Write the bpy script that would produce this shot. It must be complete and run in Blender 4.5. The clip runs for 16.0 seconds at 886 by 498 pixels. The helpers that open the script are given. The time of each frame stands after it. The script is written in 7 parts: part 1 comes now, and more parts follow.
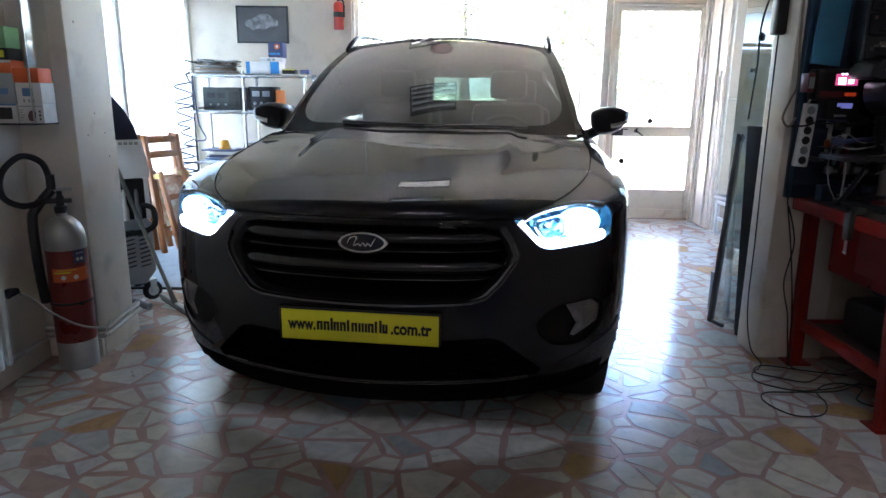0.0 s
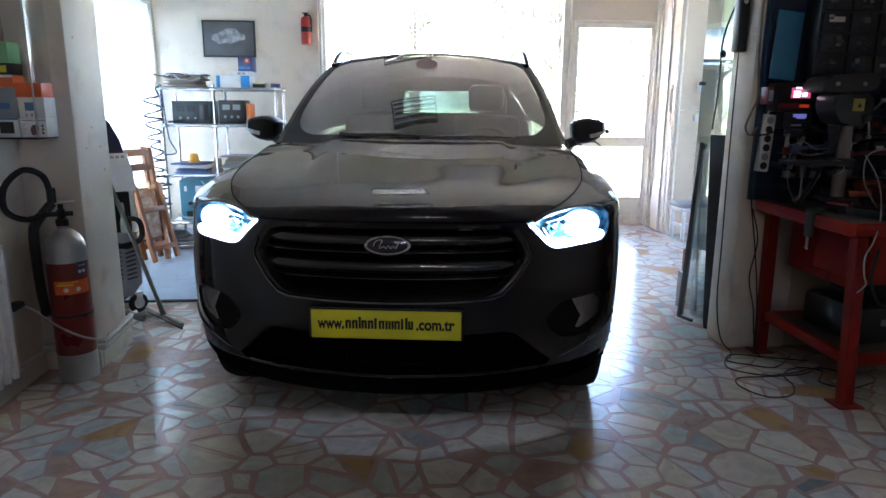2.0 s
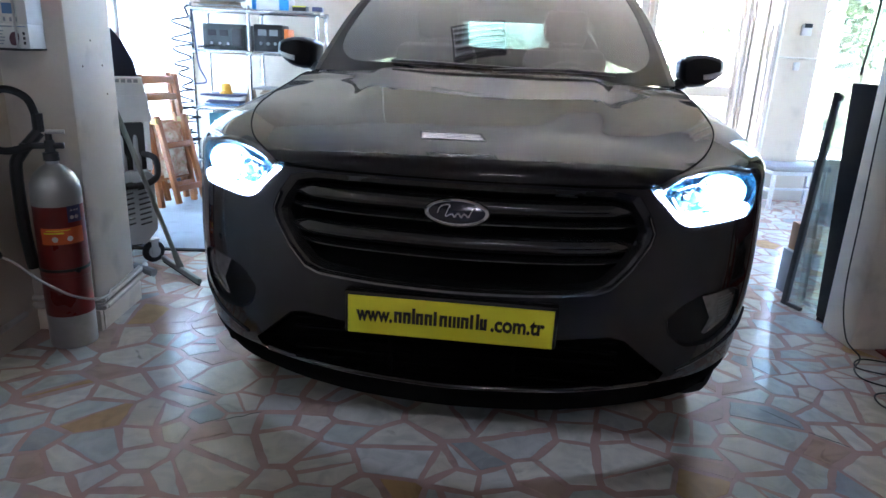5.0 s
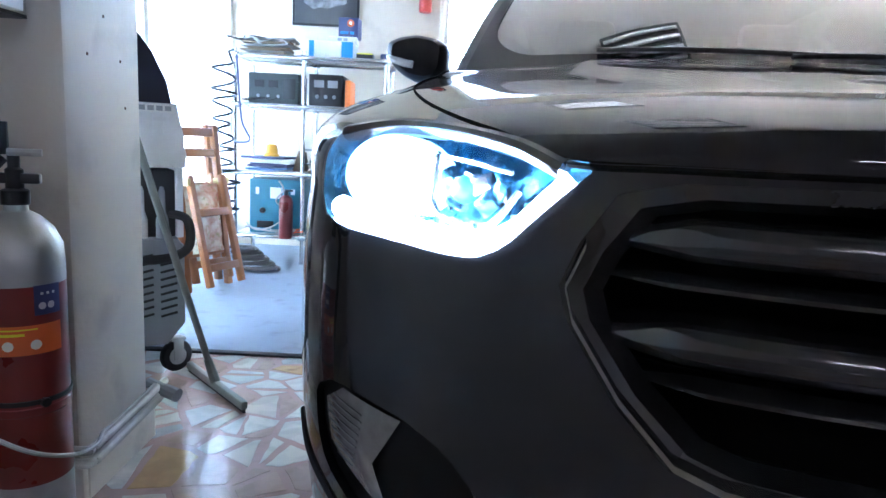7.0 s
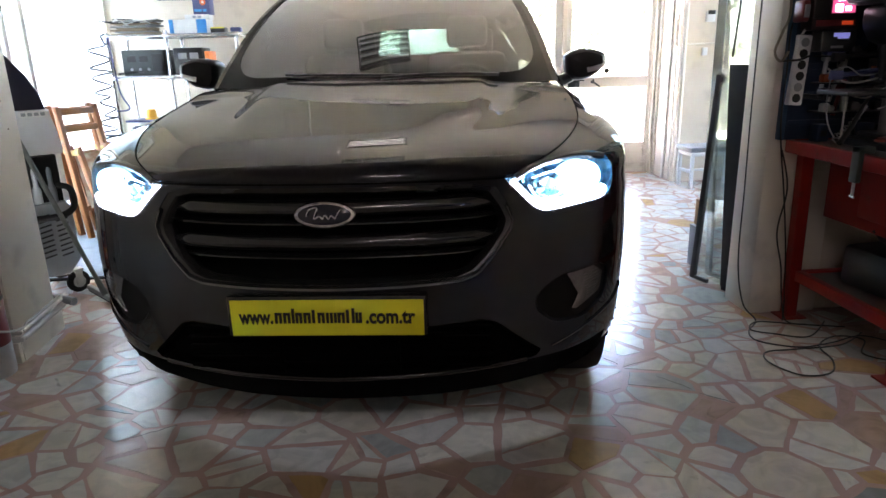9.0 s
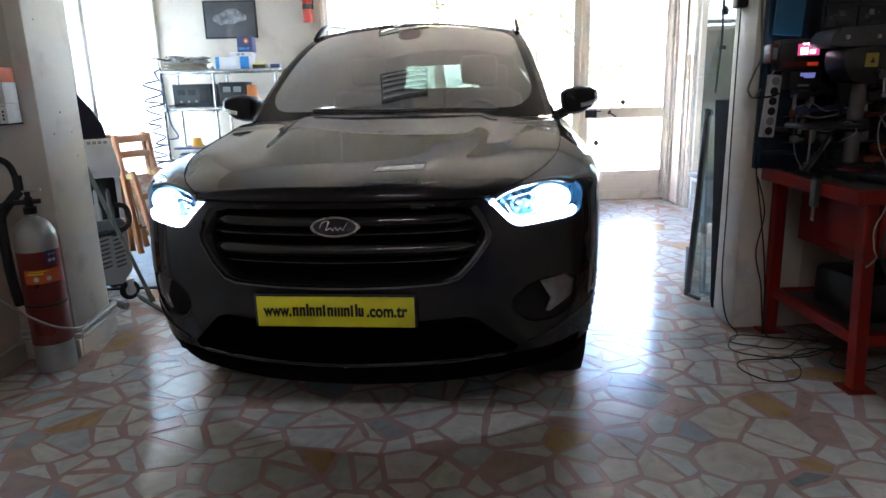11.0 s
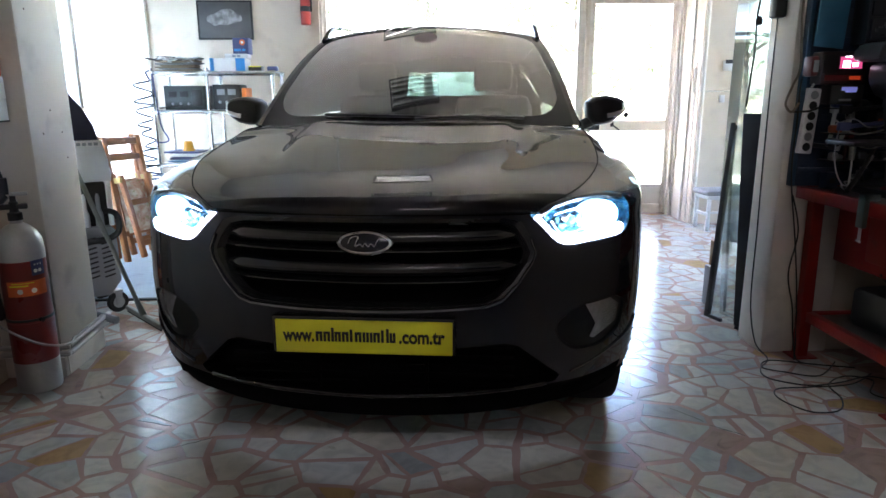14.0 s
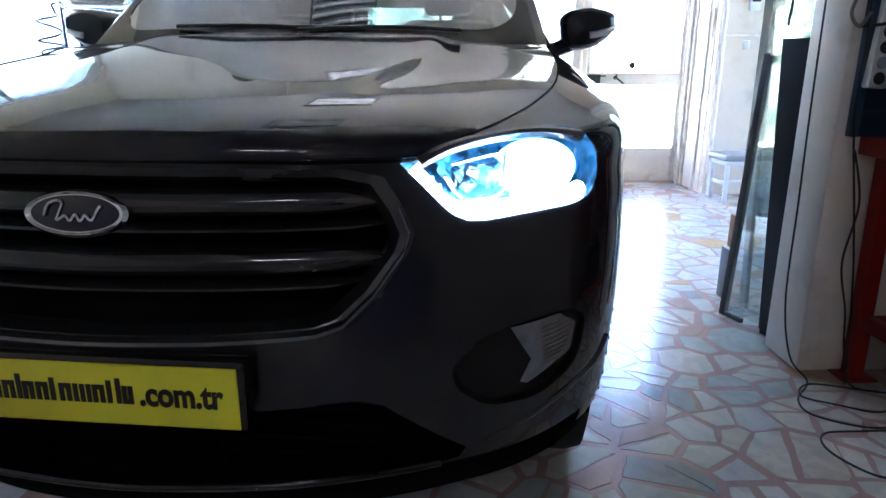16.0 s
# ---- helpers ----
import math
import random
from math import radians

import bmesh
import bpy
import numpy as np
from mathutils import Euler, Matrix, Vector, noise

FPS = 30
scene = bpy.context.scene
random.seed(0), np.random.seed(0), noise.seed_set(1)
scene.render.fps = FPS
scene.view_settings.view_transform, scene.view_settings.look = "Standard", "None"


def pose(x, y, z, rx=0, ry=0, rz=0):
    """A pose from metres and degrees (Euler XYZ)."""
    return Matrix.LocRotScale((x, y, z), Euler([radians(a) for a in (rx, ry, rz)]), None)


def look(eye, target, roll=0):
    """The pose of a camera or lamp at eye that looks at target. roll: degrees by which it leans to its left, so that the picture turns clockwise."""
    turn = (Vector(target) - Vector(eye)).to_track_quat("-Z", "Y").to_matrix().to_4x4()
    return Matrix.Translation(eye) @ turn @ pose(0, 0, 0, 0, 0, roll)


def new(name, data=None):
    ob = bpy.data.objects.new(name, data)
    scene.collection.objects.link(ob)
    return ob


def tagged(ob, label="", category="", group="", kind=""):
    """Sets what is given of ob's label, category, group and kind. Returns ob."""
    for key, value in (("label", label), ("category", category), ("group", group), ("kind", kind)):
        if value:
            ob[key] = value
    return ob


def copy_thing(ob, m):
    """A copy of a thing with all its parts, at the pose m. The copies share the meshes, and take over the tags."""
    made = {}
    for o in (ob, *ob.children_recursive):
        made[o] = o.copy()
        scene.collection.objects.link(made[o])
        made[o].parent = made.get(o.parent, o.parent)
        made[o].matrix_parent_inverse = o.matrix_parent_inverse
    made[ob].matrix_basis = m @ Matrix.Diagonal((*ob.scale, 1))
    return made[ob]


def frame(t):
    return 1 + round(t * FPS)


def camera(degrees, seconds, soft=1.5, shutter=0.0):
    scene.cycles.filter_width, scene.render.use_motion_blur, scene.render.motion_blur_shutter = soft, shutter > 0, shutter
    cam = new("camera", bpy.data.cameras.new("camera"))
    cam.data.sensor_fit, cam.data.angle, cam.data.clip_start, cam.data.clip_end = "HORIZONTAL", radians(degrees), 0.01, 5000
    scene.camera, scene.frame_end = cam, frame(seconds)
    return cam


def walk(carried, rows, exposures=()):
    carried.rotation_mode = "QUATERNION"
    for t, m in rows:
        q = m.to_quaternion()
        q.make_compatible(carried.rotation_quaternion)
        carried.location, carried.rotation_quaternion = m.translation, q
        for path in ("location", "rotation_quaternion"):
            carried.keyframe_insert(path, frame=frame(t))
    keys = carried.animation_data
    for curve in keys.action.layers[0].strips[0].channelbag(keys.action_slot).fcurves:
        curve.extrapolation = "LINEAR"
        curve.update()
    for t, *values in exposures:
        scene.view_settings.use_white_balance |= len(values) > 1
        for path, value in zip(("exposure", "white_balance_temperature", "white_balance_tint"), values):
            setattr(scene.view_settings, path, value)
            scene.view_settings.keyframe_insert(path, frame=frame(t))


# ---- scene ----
cam = camera(68.2, 16.0)
PATH = [
    (0, (0.003, 0.007, 1.314), (-0.002, 1.953, 0.851), 0.6),
    (0.5, (-0.013, -0.003, 1.311), (-0.029, 1.95, 0.882), 0.3),
    (1, (-0.082, -0.056, 1.319), (-0.015, 1.899, 0.9), 0.7),
    (1.5, (-0.205, -0.131, 1.322), (-0.026, 1.82, 0.924), 0.3),
    (2, (-0.249, -0.155, 1.314), (-0.09, 1.793, 0.888), 0.4),
    (2.5, (-0.253, -0.158, 1.316), (-0.083, 1.789, 0.894), 0.3),
    (3, (-0.255, -0.153, 1.32), (-0.065, 1.796, 0.913), 0.4),
    (3.2, (-0.255, -0.151, 1.317), (-0.044, 1.795, 0.907), 0.6),
    (5.3, (-0.377, 0.687, 1.22), (-0.363, 2.596, 0.624), 1.9),
    (5.5, (-0.487, 0.831, 1.212), (-0.502, 2.751, 0.654), -0.3),
    (6, (-0.683, 1.125, 1.15), (-0.731, 3.048, 0.602), -0.6),
    (6.5, (-0.824, 1.478, 1.013), (-0.894, 3.429, 0.575), 2.6),
    (7, (-0.857, 1.601, 0.934), (-0.858, 3.574, 0.611), 2.9),
    (7.5, (-0.828, 1.497, 1.002), (-0.868, 3.445, 0.552), 1.4),
    (8, (-0.619, 1.091, 1.156), (-0.644, 2.995, 0.544), -1.2),
    (8.5, (-0.318, 0.68, 1.219), (-0.209, 2.606, 0.692), -1.5),
    (9, (-0.085, 0.354, 1.24), (0.067, 2.266, 0.673), -1.5),
    (9.5, (-0.033, 0.063, 1.245), (0.062, 1.988, 0.711), -2.8),
    (10, (0.021, -0.128, 1.277), (0.035, 1.812, 0.791), -2.7),
    (10.2, (0.04, -0.138, 1.288), (0.061, 1.805, 0.814), -2.3),
    (12.3, (-0.025, 0.25, 1.259), (0.064, 2.182, 0.749), -0.4),
    (12.5, (-0.077, 0.21, 1.266), (0.066, 2.141, 0.766), -0.1),
    (13, (-0.135, 0.167, 1.27), (-0.008, 2.111, 0.819), 0.3),
    (13.5, (-0.141, 0.166, 1.268), (-0.045, 2.113, 0.821), 0.2),
    (14, (-0.135, 0.197, 1.262), (-0.029, 2.141, 0.803), -0.2),
    (14.5, (-0.134, 0.204, 1.271), (-0.024, 2.149, 0.822), -0.2),
    (15, (-0.072, 0.343, 1.236), (0.06, 2.278, 0.746), -1.4),
    (15.5, (0.09, 0.668, 1.196), (0.225, 2.58, 0.626), 0.2),
    (16, (0.258, 1.066, 1.066), (0.329, 2.988, 0.52), 0.2),
]
EXPOSURES = [(0.0, 5.56, 5860, 25), (3.0, 5.61, 5860, 25), (5.5, 6.17, 5560, 26), (6.0, 6.17, 5510, 26), (6.5, 6.15, 5410, 25), (7.0, 6.39, 5360, 25), (7.5, 5.88, 5460, 25), (8.0, 6.16, 6330, 25.5), (8.5, 6.23, 6630, 27.5), (9.0, 6.01, 6600, 27), (10.0, 5.76, 6200, 26), (12.5, 5.71, 6190, 25.5), (13.5, 5.81, 6190, 25.5), (14.5, 5.71, 6010, 25), (15.5, 5.91, 5610, 25), (16.0, 6.13, 5410, 25)]
walk(cam, [(t, look(eye, target, roll)) for t, eye, target, roll in PATH], EXPOSURES)

# ---- world, sun, lamps ----
world = bpy.data.worlds.new("world")
scene.world = world
world.use_nodes = True
wn = world.node_tree.nodes
sky = wn.new("ShaderNodeTexSky")
sky.sky_type = 'NISHITA'
sky.sun_disc = False
sky.sun_elevation, sky.sun_rotation = radians(50), radians(-115)
sky.air_density, sky.dust_density = 1.0, 2.5
world.node_tree.links.new(sky.outputs[0], wn["Background"].inputs[0])
wn["Background"].inputs[1].default_value = 0.15
sun_data = bpy.data.lights.new("sun", 'SUN')
sun_data.energy, sun_data.angle, sun_data.color = 5.0, radians(0.6), (1.0, 0.95, 0.86)
sun = new("sun", sun_data)
# the sun stands high on the west side, over the whitewashed window
sun.matrix_world = look((-20, -9.3, 26.3), (0, 0, 0))

# ---- materials ----
def nodes_of(name):
    m = bpy.data.materials.new(name)
    m.use_nodes = True
    nt = m.node_tree
    return m, nt, nt.nodes["Principled BSDF"], nt.links


def surface(name, a, b=None, rough=0.5, metal=0.0, scale=6.0, fine=60.0, bump=0.15, bump_d=0.004, rough_var=0.1, coat=0.0, spec=0.5, stain=None, stain_amt=0.0, contrast=0.25):
    """A two-scale surface: broad mottling between colours a and b, fine grain as relief, and worn gloss."""
    m, nt, p, L = nodes_of(name)
    b = b or tuple(c * 0.82 for c in a)
    co = nt.nodes.new("ShaderNodeTexCoord")
    n1 = nt.nodes.new("ShaderNodeTexNoise")
    n1.inputs["Scale"].default_value, n1.inputs["Detail"].default_value = scale, 6
    n2 = nt.nodes.new("ShaderNodeTexNoise")
    n2.inputs["Scale"].default_value, n2.inputs["Detail"].default_value = fine, 4
    for n in (n1, n2):
        L.new(co.outputs["Object"], n.inputs["Vector"])
    r = nt.nodes.new("ShaderNodeValToRGB")
    r.color_ramp.elements[0].position, r.color_ramp.elements[1].position = 0.5 - contrast, 0.5 + contrast
    r.color_ramp.elements[0].color, r.color_ramp.elements[1].color = (*b, 1), (*a, 1)
    L.new(n1.outputs["Fac"], r.inputs["Fac"])
    out = r.outputs[0]
    if stain:
        n3 = nt.nodes.new("ShaderNodeTexNoise")
        n3.inputs["Scale"].default_value, n3.inputs["Detail"].default_value = scale * 2.7, 8
        L.new(co.outputs["Object"], n3.inputs["Vector"])
        r3 = nt.nodes.new("ShaderNodeValToRGB")
        r3.color_ramp.elements[0].position, r3.color_ramp.elements[1].position = 0.56, 0.72
        r3.color_ramp.elements[0].color, r3.color_ramp.elements[1].color = (0, 0, 0, 1), (stain_amt,) * 3 + (1,)
        L.new(n3.outputs["Fac"], r3.inputs["Fac"])
        mx = nt.nodes.new("ShaderNodeMix")
        mx.data_type = 'RGBA'
        L.new(r3.outputs[0], mx.inputs[0])
        L.new(out, mx.inputs[6])
        mx.inputs[7].default_value = (*stain, 1)
        out = mx.outputs[2]
    L.new(out, p.inputs["Base Color"])
    mr = nt.nodes.new("ShaderNodeMapRange")
    mr.inputs["To Min"].default_value, mr.inputs["To Max"].default_value = max(0.02, rough - rough_var), min(1, rough + rough_var)
    L.new(n1.outputs["Fac"], mr.inputs["Value"])
    L.new(mr.outputs[0], p.inputs["Roughness"])
    p.inputs["Metallic"].default_value = metal
    p.inputs["Specular IOR Level"].default_value = spec
    p.inputs["Coat Weight"].default_value = coat
    p.inputs["Coat Roughness"].default_value = 0.03
    if bump:
        bp = nt.nodes.new("ShaderNodeBump")
        bp.inputs["Strength"].default_value, bp.inputs["Distance"].default_value = bump, bump_d
        L.new(n2.outputs["Fac"], bp.inputs["Height"])
        L.new(bp.outputs[0], p.inputs["Normal"])
    return m


def plain(name, c, rough=0.4, metal=0.0, spec=0.5, coat=0.0):
    return surface(name, c, tuple(v * 0.88 for v in c), rough, metal, 9, 120, 0.05, 0.001, 0.06, coat, spec)


def glow(name, c, strength):
    m, nt, p, L = nodes_of(name)
    p.inputs["Base Color"].default_value = (*c, 1)
    p.inputs["Emission Color"].default_value = (*c, 1)
    p.inputs["Emission Strength"].default_value = strength
    return m


def glass(name, tint=(0.9, 0.95, 0.93), rough=0.0, reflect=0.5, haze=0.0, haze_col=(0.6, 0.6, 0.6)):
    """Thin pane: clear transmission with Fresnel gloss, and a little diffuse haze that scatters light."""
    m, nt, p, L = nodes_of(name)
    nt.nodes.remove(p)
    out = nt.nodes["Material Output"]
    tr = nt.nodes.new("ShaderNodeBsdfTransparent")
    tr.inputs[0].default_value = (*tint, 1)
    gl = nt.nodes.new("ShaderNodeBsdfGlossy")
    gl.inputs["Roughness"].default_value = rough
    fr = nt.nodes.new("ShaderNodeFresnel")
    fr.inputs[0].default_value = 1.52
    ml = nt.nodes.new("ShaderNodeMath")
    ml.operation = 'MULTIPLY'
    ml.inputs[1].default_value = reflect * 2
    L.new(fr.outputs[0], ml.inputs[0])
    mx = nt.nodes.new("ShaderNodeMixShader")
    L.new(ml.outputs[0], mx.inputs[0])
    L.new(tr.outputs[0], mx.inputs[1])
    L.new(gl.outputs[0], mx.inputs[2])
    res = mx.outputs[0]
    if haze:
        df = nt.nodes.new("ShaderNodeBsdfDiffuse")
        df.inputs[0].default_value = (*haze_col, 1)
        nz = nt.nodes.new("ShaderNodeTexNoise")
        nz.inputs["Scale"].default_value, nz.inputs["Detail"].default_value = 3.0, 6
        mr = nt.nodes.new("ShaderNodeMapRange")
        mr.inputs["To Min"].default_value, mr.inputs["To Max"].default_value = haze * 0.6, haze * 1.4
        L.new(nz.outputs["Fac"], mr.inputs["Value"])
        m2 = nt.nodes.new("ShaderNodeMixShader")
        L.new(mr.outputs[0], m2.inputs[0])
        L.new(res, m2.inputs[1])
        L.new(df.outputs[0], m2.inputs[2])
        res = m2.outputs[0]
    L.new(res, out.inputs[0])
    return m


M_WALL = surface("wall_paint", (0.69, 0.605, 0.495), (0.62, 0.54, 0.44), 0.7, scale=1.6, fine=90, bump=0.12, stain=(0.36, 0.30, 0.24), stain_amt=0.35)
M_PILLAR = surface("pillar_paint", (0.77, 0.71, 0.625), (0.70, 0.645, 0.565), 0.6, scale=1.8, fine=70, bump=0.18, stain=(0.33, 0.29, 0.25), stain_amt=0.4)
# Ceiling colour is lowered so that hood and windscreen reflect less light.
M_CEIL = surface("dimmed_ceiling_paint", (0.40, 0.355, 0.315), (0.33, 0.295, 0.26), 0.85, scale=1.2)
M_FRAME = surface("frame_paint", (0.74, 0.70, 0.62), (0.66, 0.62, 0.54), 0.42, scale=3, stain=(0.32, 0.25, 0.18), stain_amt=0.4)
M_PANE = glass("window_glass", (0.95, 0.97, 0.96), 0.0, 0.4)
M_CONCRETE = surface("outdoor_paving", (0.68, 0.65, 0.60), (0.58, 0.55, 0.50), 0.85, scale=0.8)
M_GRASS = surface("grass_ground", (0.11, 0.13, 0.05), (0.16, 0.13, 0.08), 0.95, scale=0.7, bump=0.5, bump_d=0.03)

# ---- mesh helpers ----
def part(name, bm, material, parent=None, label="", smooth=True):
    """Links a bmesh as one mesh object, under a thing or a part where a parent is given."""
    me = bpy.data.meshes.new(name)
    bmesh.ops.recalc_face_normals(bm, faces=bm.faces[:])
    bm.to_mesh(me)
    bm.free()
    for m in (material if isinstance(material, (list, tuple)) else [material]):
        me.materials.append(m)
    if smooth:
        me.polygons.foreach_set("use_smooth", [True] * len(me.polygons))
        me.set_sharp_from_angle(angle=radians(35))
    ob = new(name, me)
    if parent:
        ob.parent = parent
    if label:
        ob["label"] = label
    return ob


def empty(name, x=0, y=0, z=0, rz=0, label="", category="", group="", rx=0, ry=0):
    e = new(name)
    e.matrix_basis = pose(x, y, z, rx, ry, rz)
    return tagged(e, label, category, group)


def box(bm, x0, x1, y0, y1, z0, z1, bev=0.0, m=None, seg=2, mi=0):
    """A box between two corners, with rounded edges, turned by the matrix m."""
    vs = [bm.verts.new((x, y, z)) for z in (z0, z1) for x, y in ((x0, y0), (x1, y0), (x1, y1), (x0, y1))]
    fs = [bm.faces.new([vs[i] for i in q]) for q in ((3, 2, 1, 0), (4, 5, 6, 7), (0, 1, 5, 4), (1, 2, 6, 5), (2, 3, 7, 6), (3, 0, 4, 7))]
    for f in fs:
        f.material_index = mi
    geo = vs
    if bev > 0:
        es = list({e for f in fs for e in f.edges})
        r = bmesh.ops.bevel(bm, geom=es, offset=bev, segments=seg, affect='EDGES', profile=0.5)
        geo = list({v for f in r["faces"] for v in f.verts} | {v for v in vs if v.is_valid})
    if m is not None:
        bmesh.ops.transform(bm, matrix=m, verts=[v for v in geo if v.is_valid])
    return geo


def lathe(bm, prof, seg=24, m=None, mi=0):
    """Turns a profile of (radius, height) pairs round the z axis."""
    rings = []
    for r, z in prof:
        if r < 1e-5:
            rings.append([bm.verts.new((0, 0, z))])
        else:
            rings.append([bm.verts.new((r * math.cos(2 * math.pi * i / seg), r * math.sin(2 * math.pi * i / seg), z)) for i in range(seg)])
    for a, b in zip(rings, rings[1:]):
        for i in range(seg):
            j = (i + 1) % seg
            q = [a[i % len(a)], a[j % len(a)], b[j % len(b)], b[i % len(b)]]
            q = [v for k, v in enumerate(q) if v not in q[:k]]
            if len(q) > 2:
                bm.faces.new(q).material_index = mi
    vs = [v for r in rings for v in r]
    if m is not None:
        bmesh.ops.transform(bm, matrix=m, verts=vs)
    return vs


def tube(bm, pts, r, seg=8, closed=False, mi=0, taper=None):
    """A round bar of radius r along the points."""
    pts = [Vector(p) for p in pts]
    n = len(pts)
    rings, up = [], None
    for i, p in enumerate(pts):
        a = pts[(i - 1) % n] if closed or i else p
        b = pts[(i + 1) % n] if closed or i < n - 1 else p
        d = (b - a).normalized()
        if up is None:
            up = Vector((0, 0, 1)) if abs(d.z) < 0.9 else Vector((1, 0, 0))
        s = d.cross(up).normalized()
        up = s.cross(d).normalized()
        rr = r if taper is None else r * (1 + (taper - 1) * i / (n - 1))
        rings.append([bm.verts.new(p + rr * (math.cos(2 * math.pi * k / seg) * s + math.sin(2 * math.pi * k / seg) * up)) for k in range(seg)])
    for i in range(n if closed else n - 1):
        a, b = rings[i], rings[(i + 1) % n]
        for k in range(seg):
            bm.faces.new((a[k], a[(k + 1) % seg], b[(k + 1) % seg], b[k])).material_index = mi
    if not closed:
        bm.faces.new(rings[0][::-1]).material_index = mi
        bm.faces.new(rings[-1]).material_index = mi
    return [v for q in rings for v in q]


def curve_pts(keys, n=8, closed=False):
    """Catmull-Rom points through the keys."""
    K = [Vector(k) for k in keys]
    out = []
    m = len(K)
    for i in range(m if closed else m - 1):
        p0 = K[(i - 1) % m] if closed or i else K[0]
        p1, p2 = K[i], K[(i + 1) % m]
        p3 = K[(i + 2) % m] if closed or i + 2 < m else K[-1]
        for k in range(n):
            t = k / n
            out.append(0.5 * (2 * p1 + (p2 - p0) * t + (2 * p0 - 5 * p1 + 4 * p2 - p3) * t * t + (3 * p1 - p0 - 3 * p2 + p3) * t ** 3))
    if not closed:
        out.append(K[-1])
    return out


def prism(bm, poly, y0, y1, m=None, mi=0, bev=0.0):
    """A plate: the outline poly of (x, z) pairs, from y0 to y1."""
    a = [bm.verts.new((x, y0, z)) for x, z in poly]
    b = [bm.verts.new((x, y1, z)) for x, z in poly]
    n = len(poly)
    fs = [bm.faces.new(a), bm.faces.new(b[::-1])] + [bm.faces.new((a[i], b[i], b[(i + 1) % n], a[(i + 1) % n])) for i in range(n)]
    for f in fs:
        f.material_index = mi
    geo = a + b
    if bev:
        es = [e for f in fs[:2] for e in f.edges]
        r = bmesh.ops.bevel(bm, geom=es, offset=bev, segments=2, affect='EDGES', profile=0.5)
        geo = list({v for f in r["faces"] for v in f.verts} | {v for v in geo if v.is_valid})
    if m is not None:
        bmesh.ops.transform(bm, matrix=m, verts=[v for v in geo if v.is_valid])
    return geo


def solid(name, material, x0, x1, y0, y1, z0, z1, parent=None, bev=0.0, label="", m=None):
    bm = bmesh.new()
    box(bm, x0, x1, y0, y1, z0, z1, bev, m)
    return part(name, bm, material, parent, label)


def structure(ob, label, category):
    return tagged(ob, label, category, kind="structure")

# ---- the building ----
CEIL = 3.05
M_MILK, _nt, _p, _L = nodes_of("whitewashed_glass")
_tl = _nt.nodes.new("ShaderNodeBsdfTranslucent")
_tl.inputs[0].default_value = (0.80, 0.86, 0.90, 1)
_n = _nt.nodes.new("ShaderNodeTexNoise")
_n.inputs["Scale"].default_value, _n.inputs["Detail"].default_value = 1.6, 7
_r = _nt.nodes.new("ShaderNodeValToRGB")
_r.color_ramp.elements[0].position, _r.color_ramp.elements[1].position = 0.35, 0.7
_r.color_ramp.elements[0].color, _r.color_ramp.elements[1].color = (0.18, 0.225, 0.25, 1), (0.35, 0.40, 0.425, 1)
_L.new(_n.outputs["Fac"], _r.inputs["Fac"])
_L.new(_r.outputs[0], _tl.inputs[0])
_p.inputs["Roughness"].default_value = 0.25
_p.inputs["Base Color"].default_value = (0.6, 0.66, 0.7, 1)
_mx = _nt.nodes.new("ShaderNodeMixShader")
_mx.inputs[0].default_value = 0.8
_L.new(_p.outputs[0], _mx.inputs[1])
_L.new(_tl.outputs[0], _mx.inputs[2])
_L.new(_mx.outputs[0], _nt.nodes["Material Output"].inputs[0])


def wall(name, boxes, material, label="plain cream painted plaster wall"):
    bm = bmesh.new()
    for b in boxes:
        box(bm, *b)
    return structure(part(name, bm, material, None, "", False), label, "wall")


wall("wall_north", [(-2.8, -0.98, 7.05, 7.25, 0, CEIL), (-0.98, 1.70, 7.05, 7.25, 0, 0.5), (-0.98, 1.70, 7.05, 7.25, 2.66, CEIL), (1.70, 1.735, 7.05, 7.25, 0, CEIL), (1.735, 2.665, 7.05, 7.25, 2.23, CEIL), (2.665, 3.06, 6.48, 7.25, 0, CEIL),
                    (3.06, 4.0, 6.48, 6.68, 0, 0.34), (3.06, 4.0, 6.48, 6.68, 2.7, CEIL), (4.0, 4.2, 6.48, 6.68, 0, CEIL)], M_WALL, "cream painted plaster wall with scuffs and patched holes")
wall("wall_west", [(-2.8, -2.6, 3.49, 7.05, 0, 0.12), (-2.8, -2.6, 3.49, 7.05, 2.36, CEIL), (-2.8, -2.6, 3.3, 3.49, 0, CEIL), (-2.2, -2.0, -3.4, 3.12, 0, CEIL)], M_WALL, "cream painted plaster wall in shade")
wall("wall_east", [(4.0, 4.2, 3.4, 3.5, 0, CEIL), (4.0, 4.2, 6.4, 6.48, 0, CEIL), (4.0, 4.2, 3.5, 6.4, 0, .1), (4.0, 4.2, 3.5, 6.4, 2.85, CEIL), (2.75, 2.95, -3.4, 3.20, 0, CEIL), (1.95, 4.2, 3.20, 3.40, 0, CEIL)], M_WALL, "cream painted plaster wall behind the workbench")
# Unseen end wall; its grey is chosen for what the car's front reflects.
wall("wall_south", [(-2.2, 2.95, -3.6, -3.4, 0, CEIL)], surface("end_wall_reflected_grey", (0.52, 0.51, 0.50), (0.44, 0.43, 0.42), 0.7, scale=1.6), "plain unseen wall at the far end of the garage, its grey set for reflections")
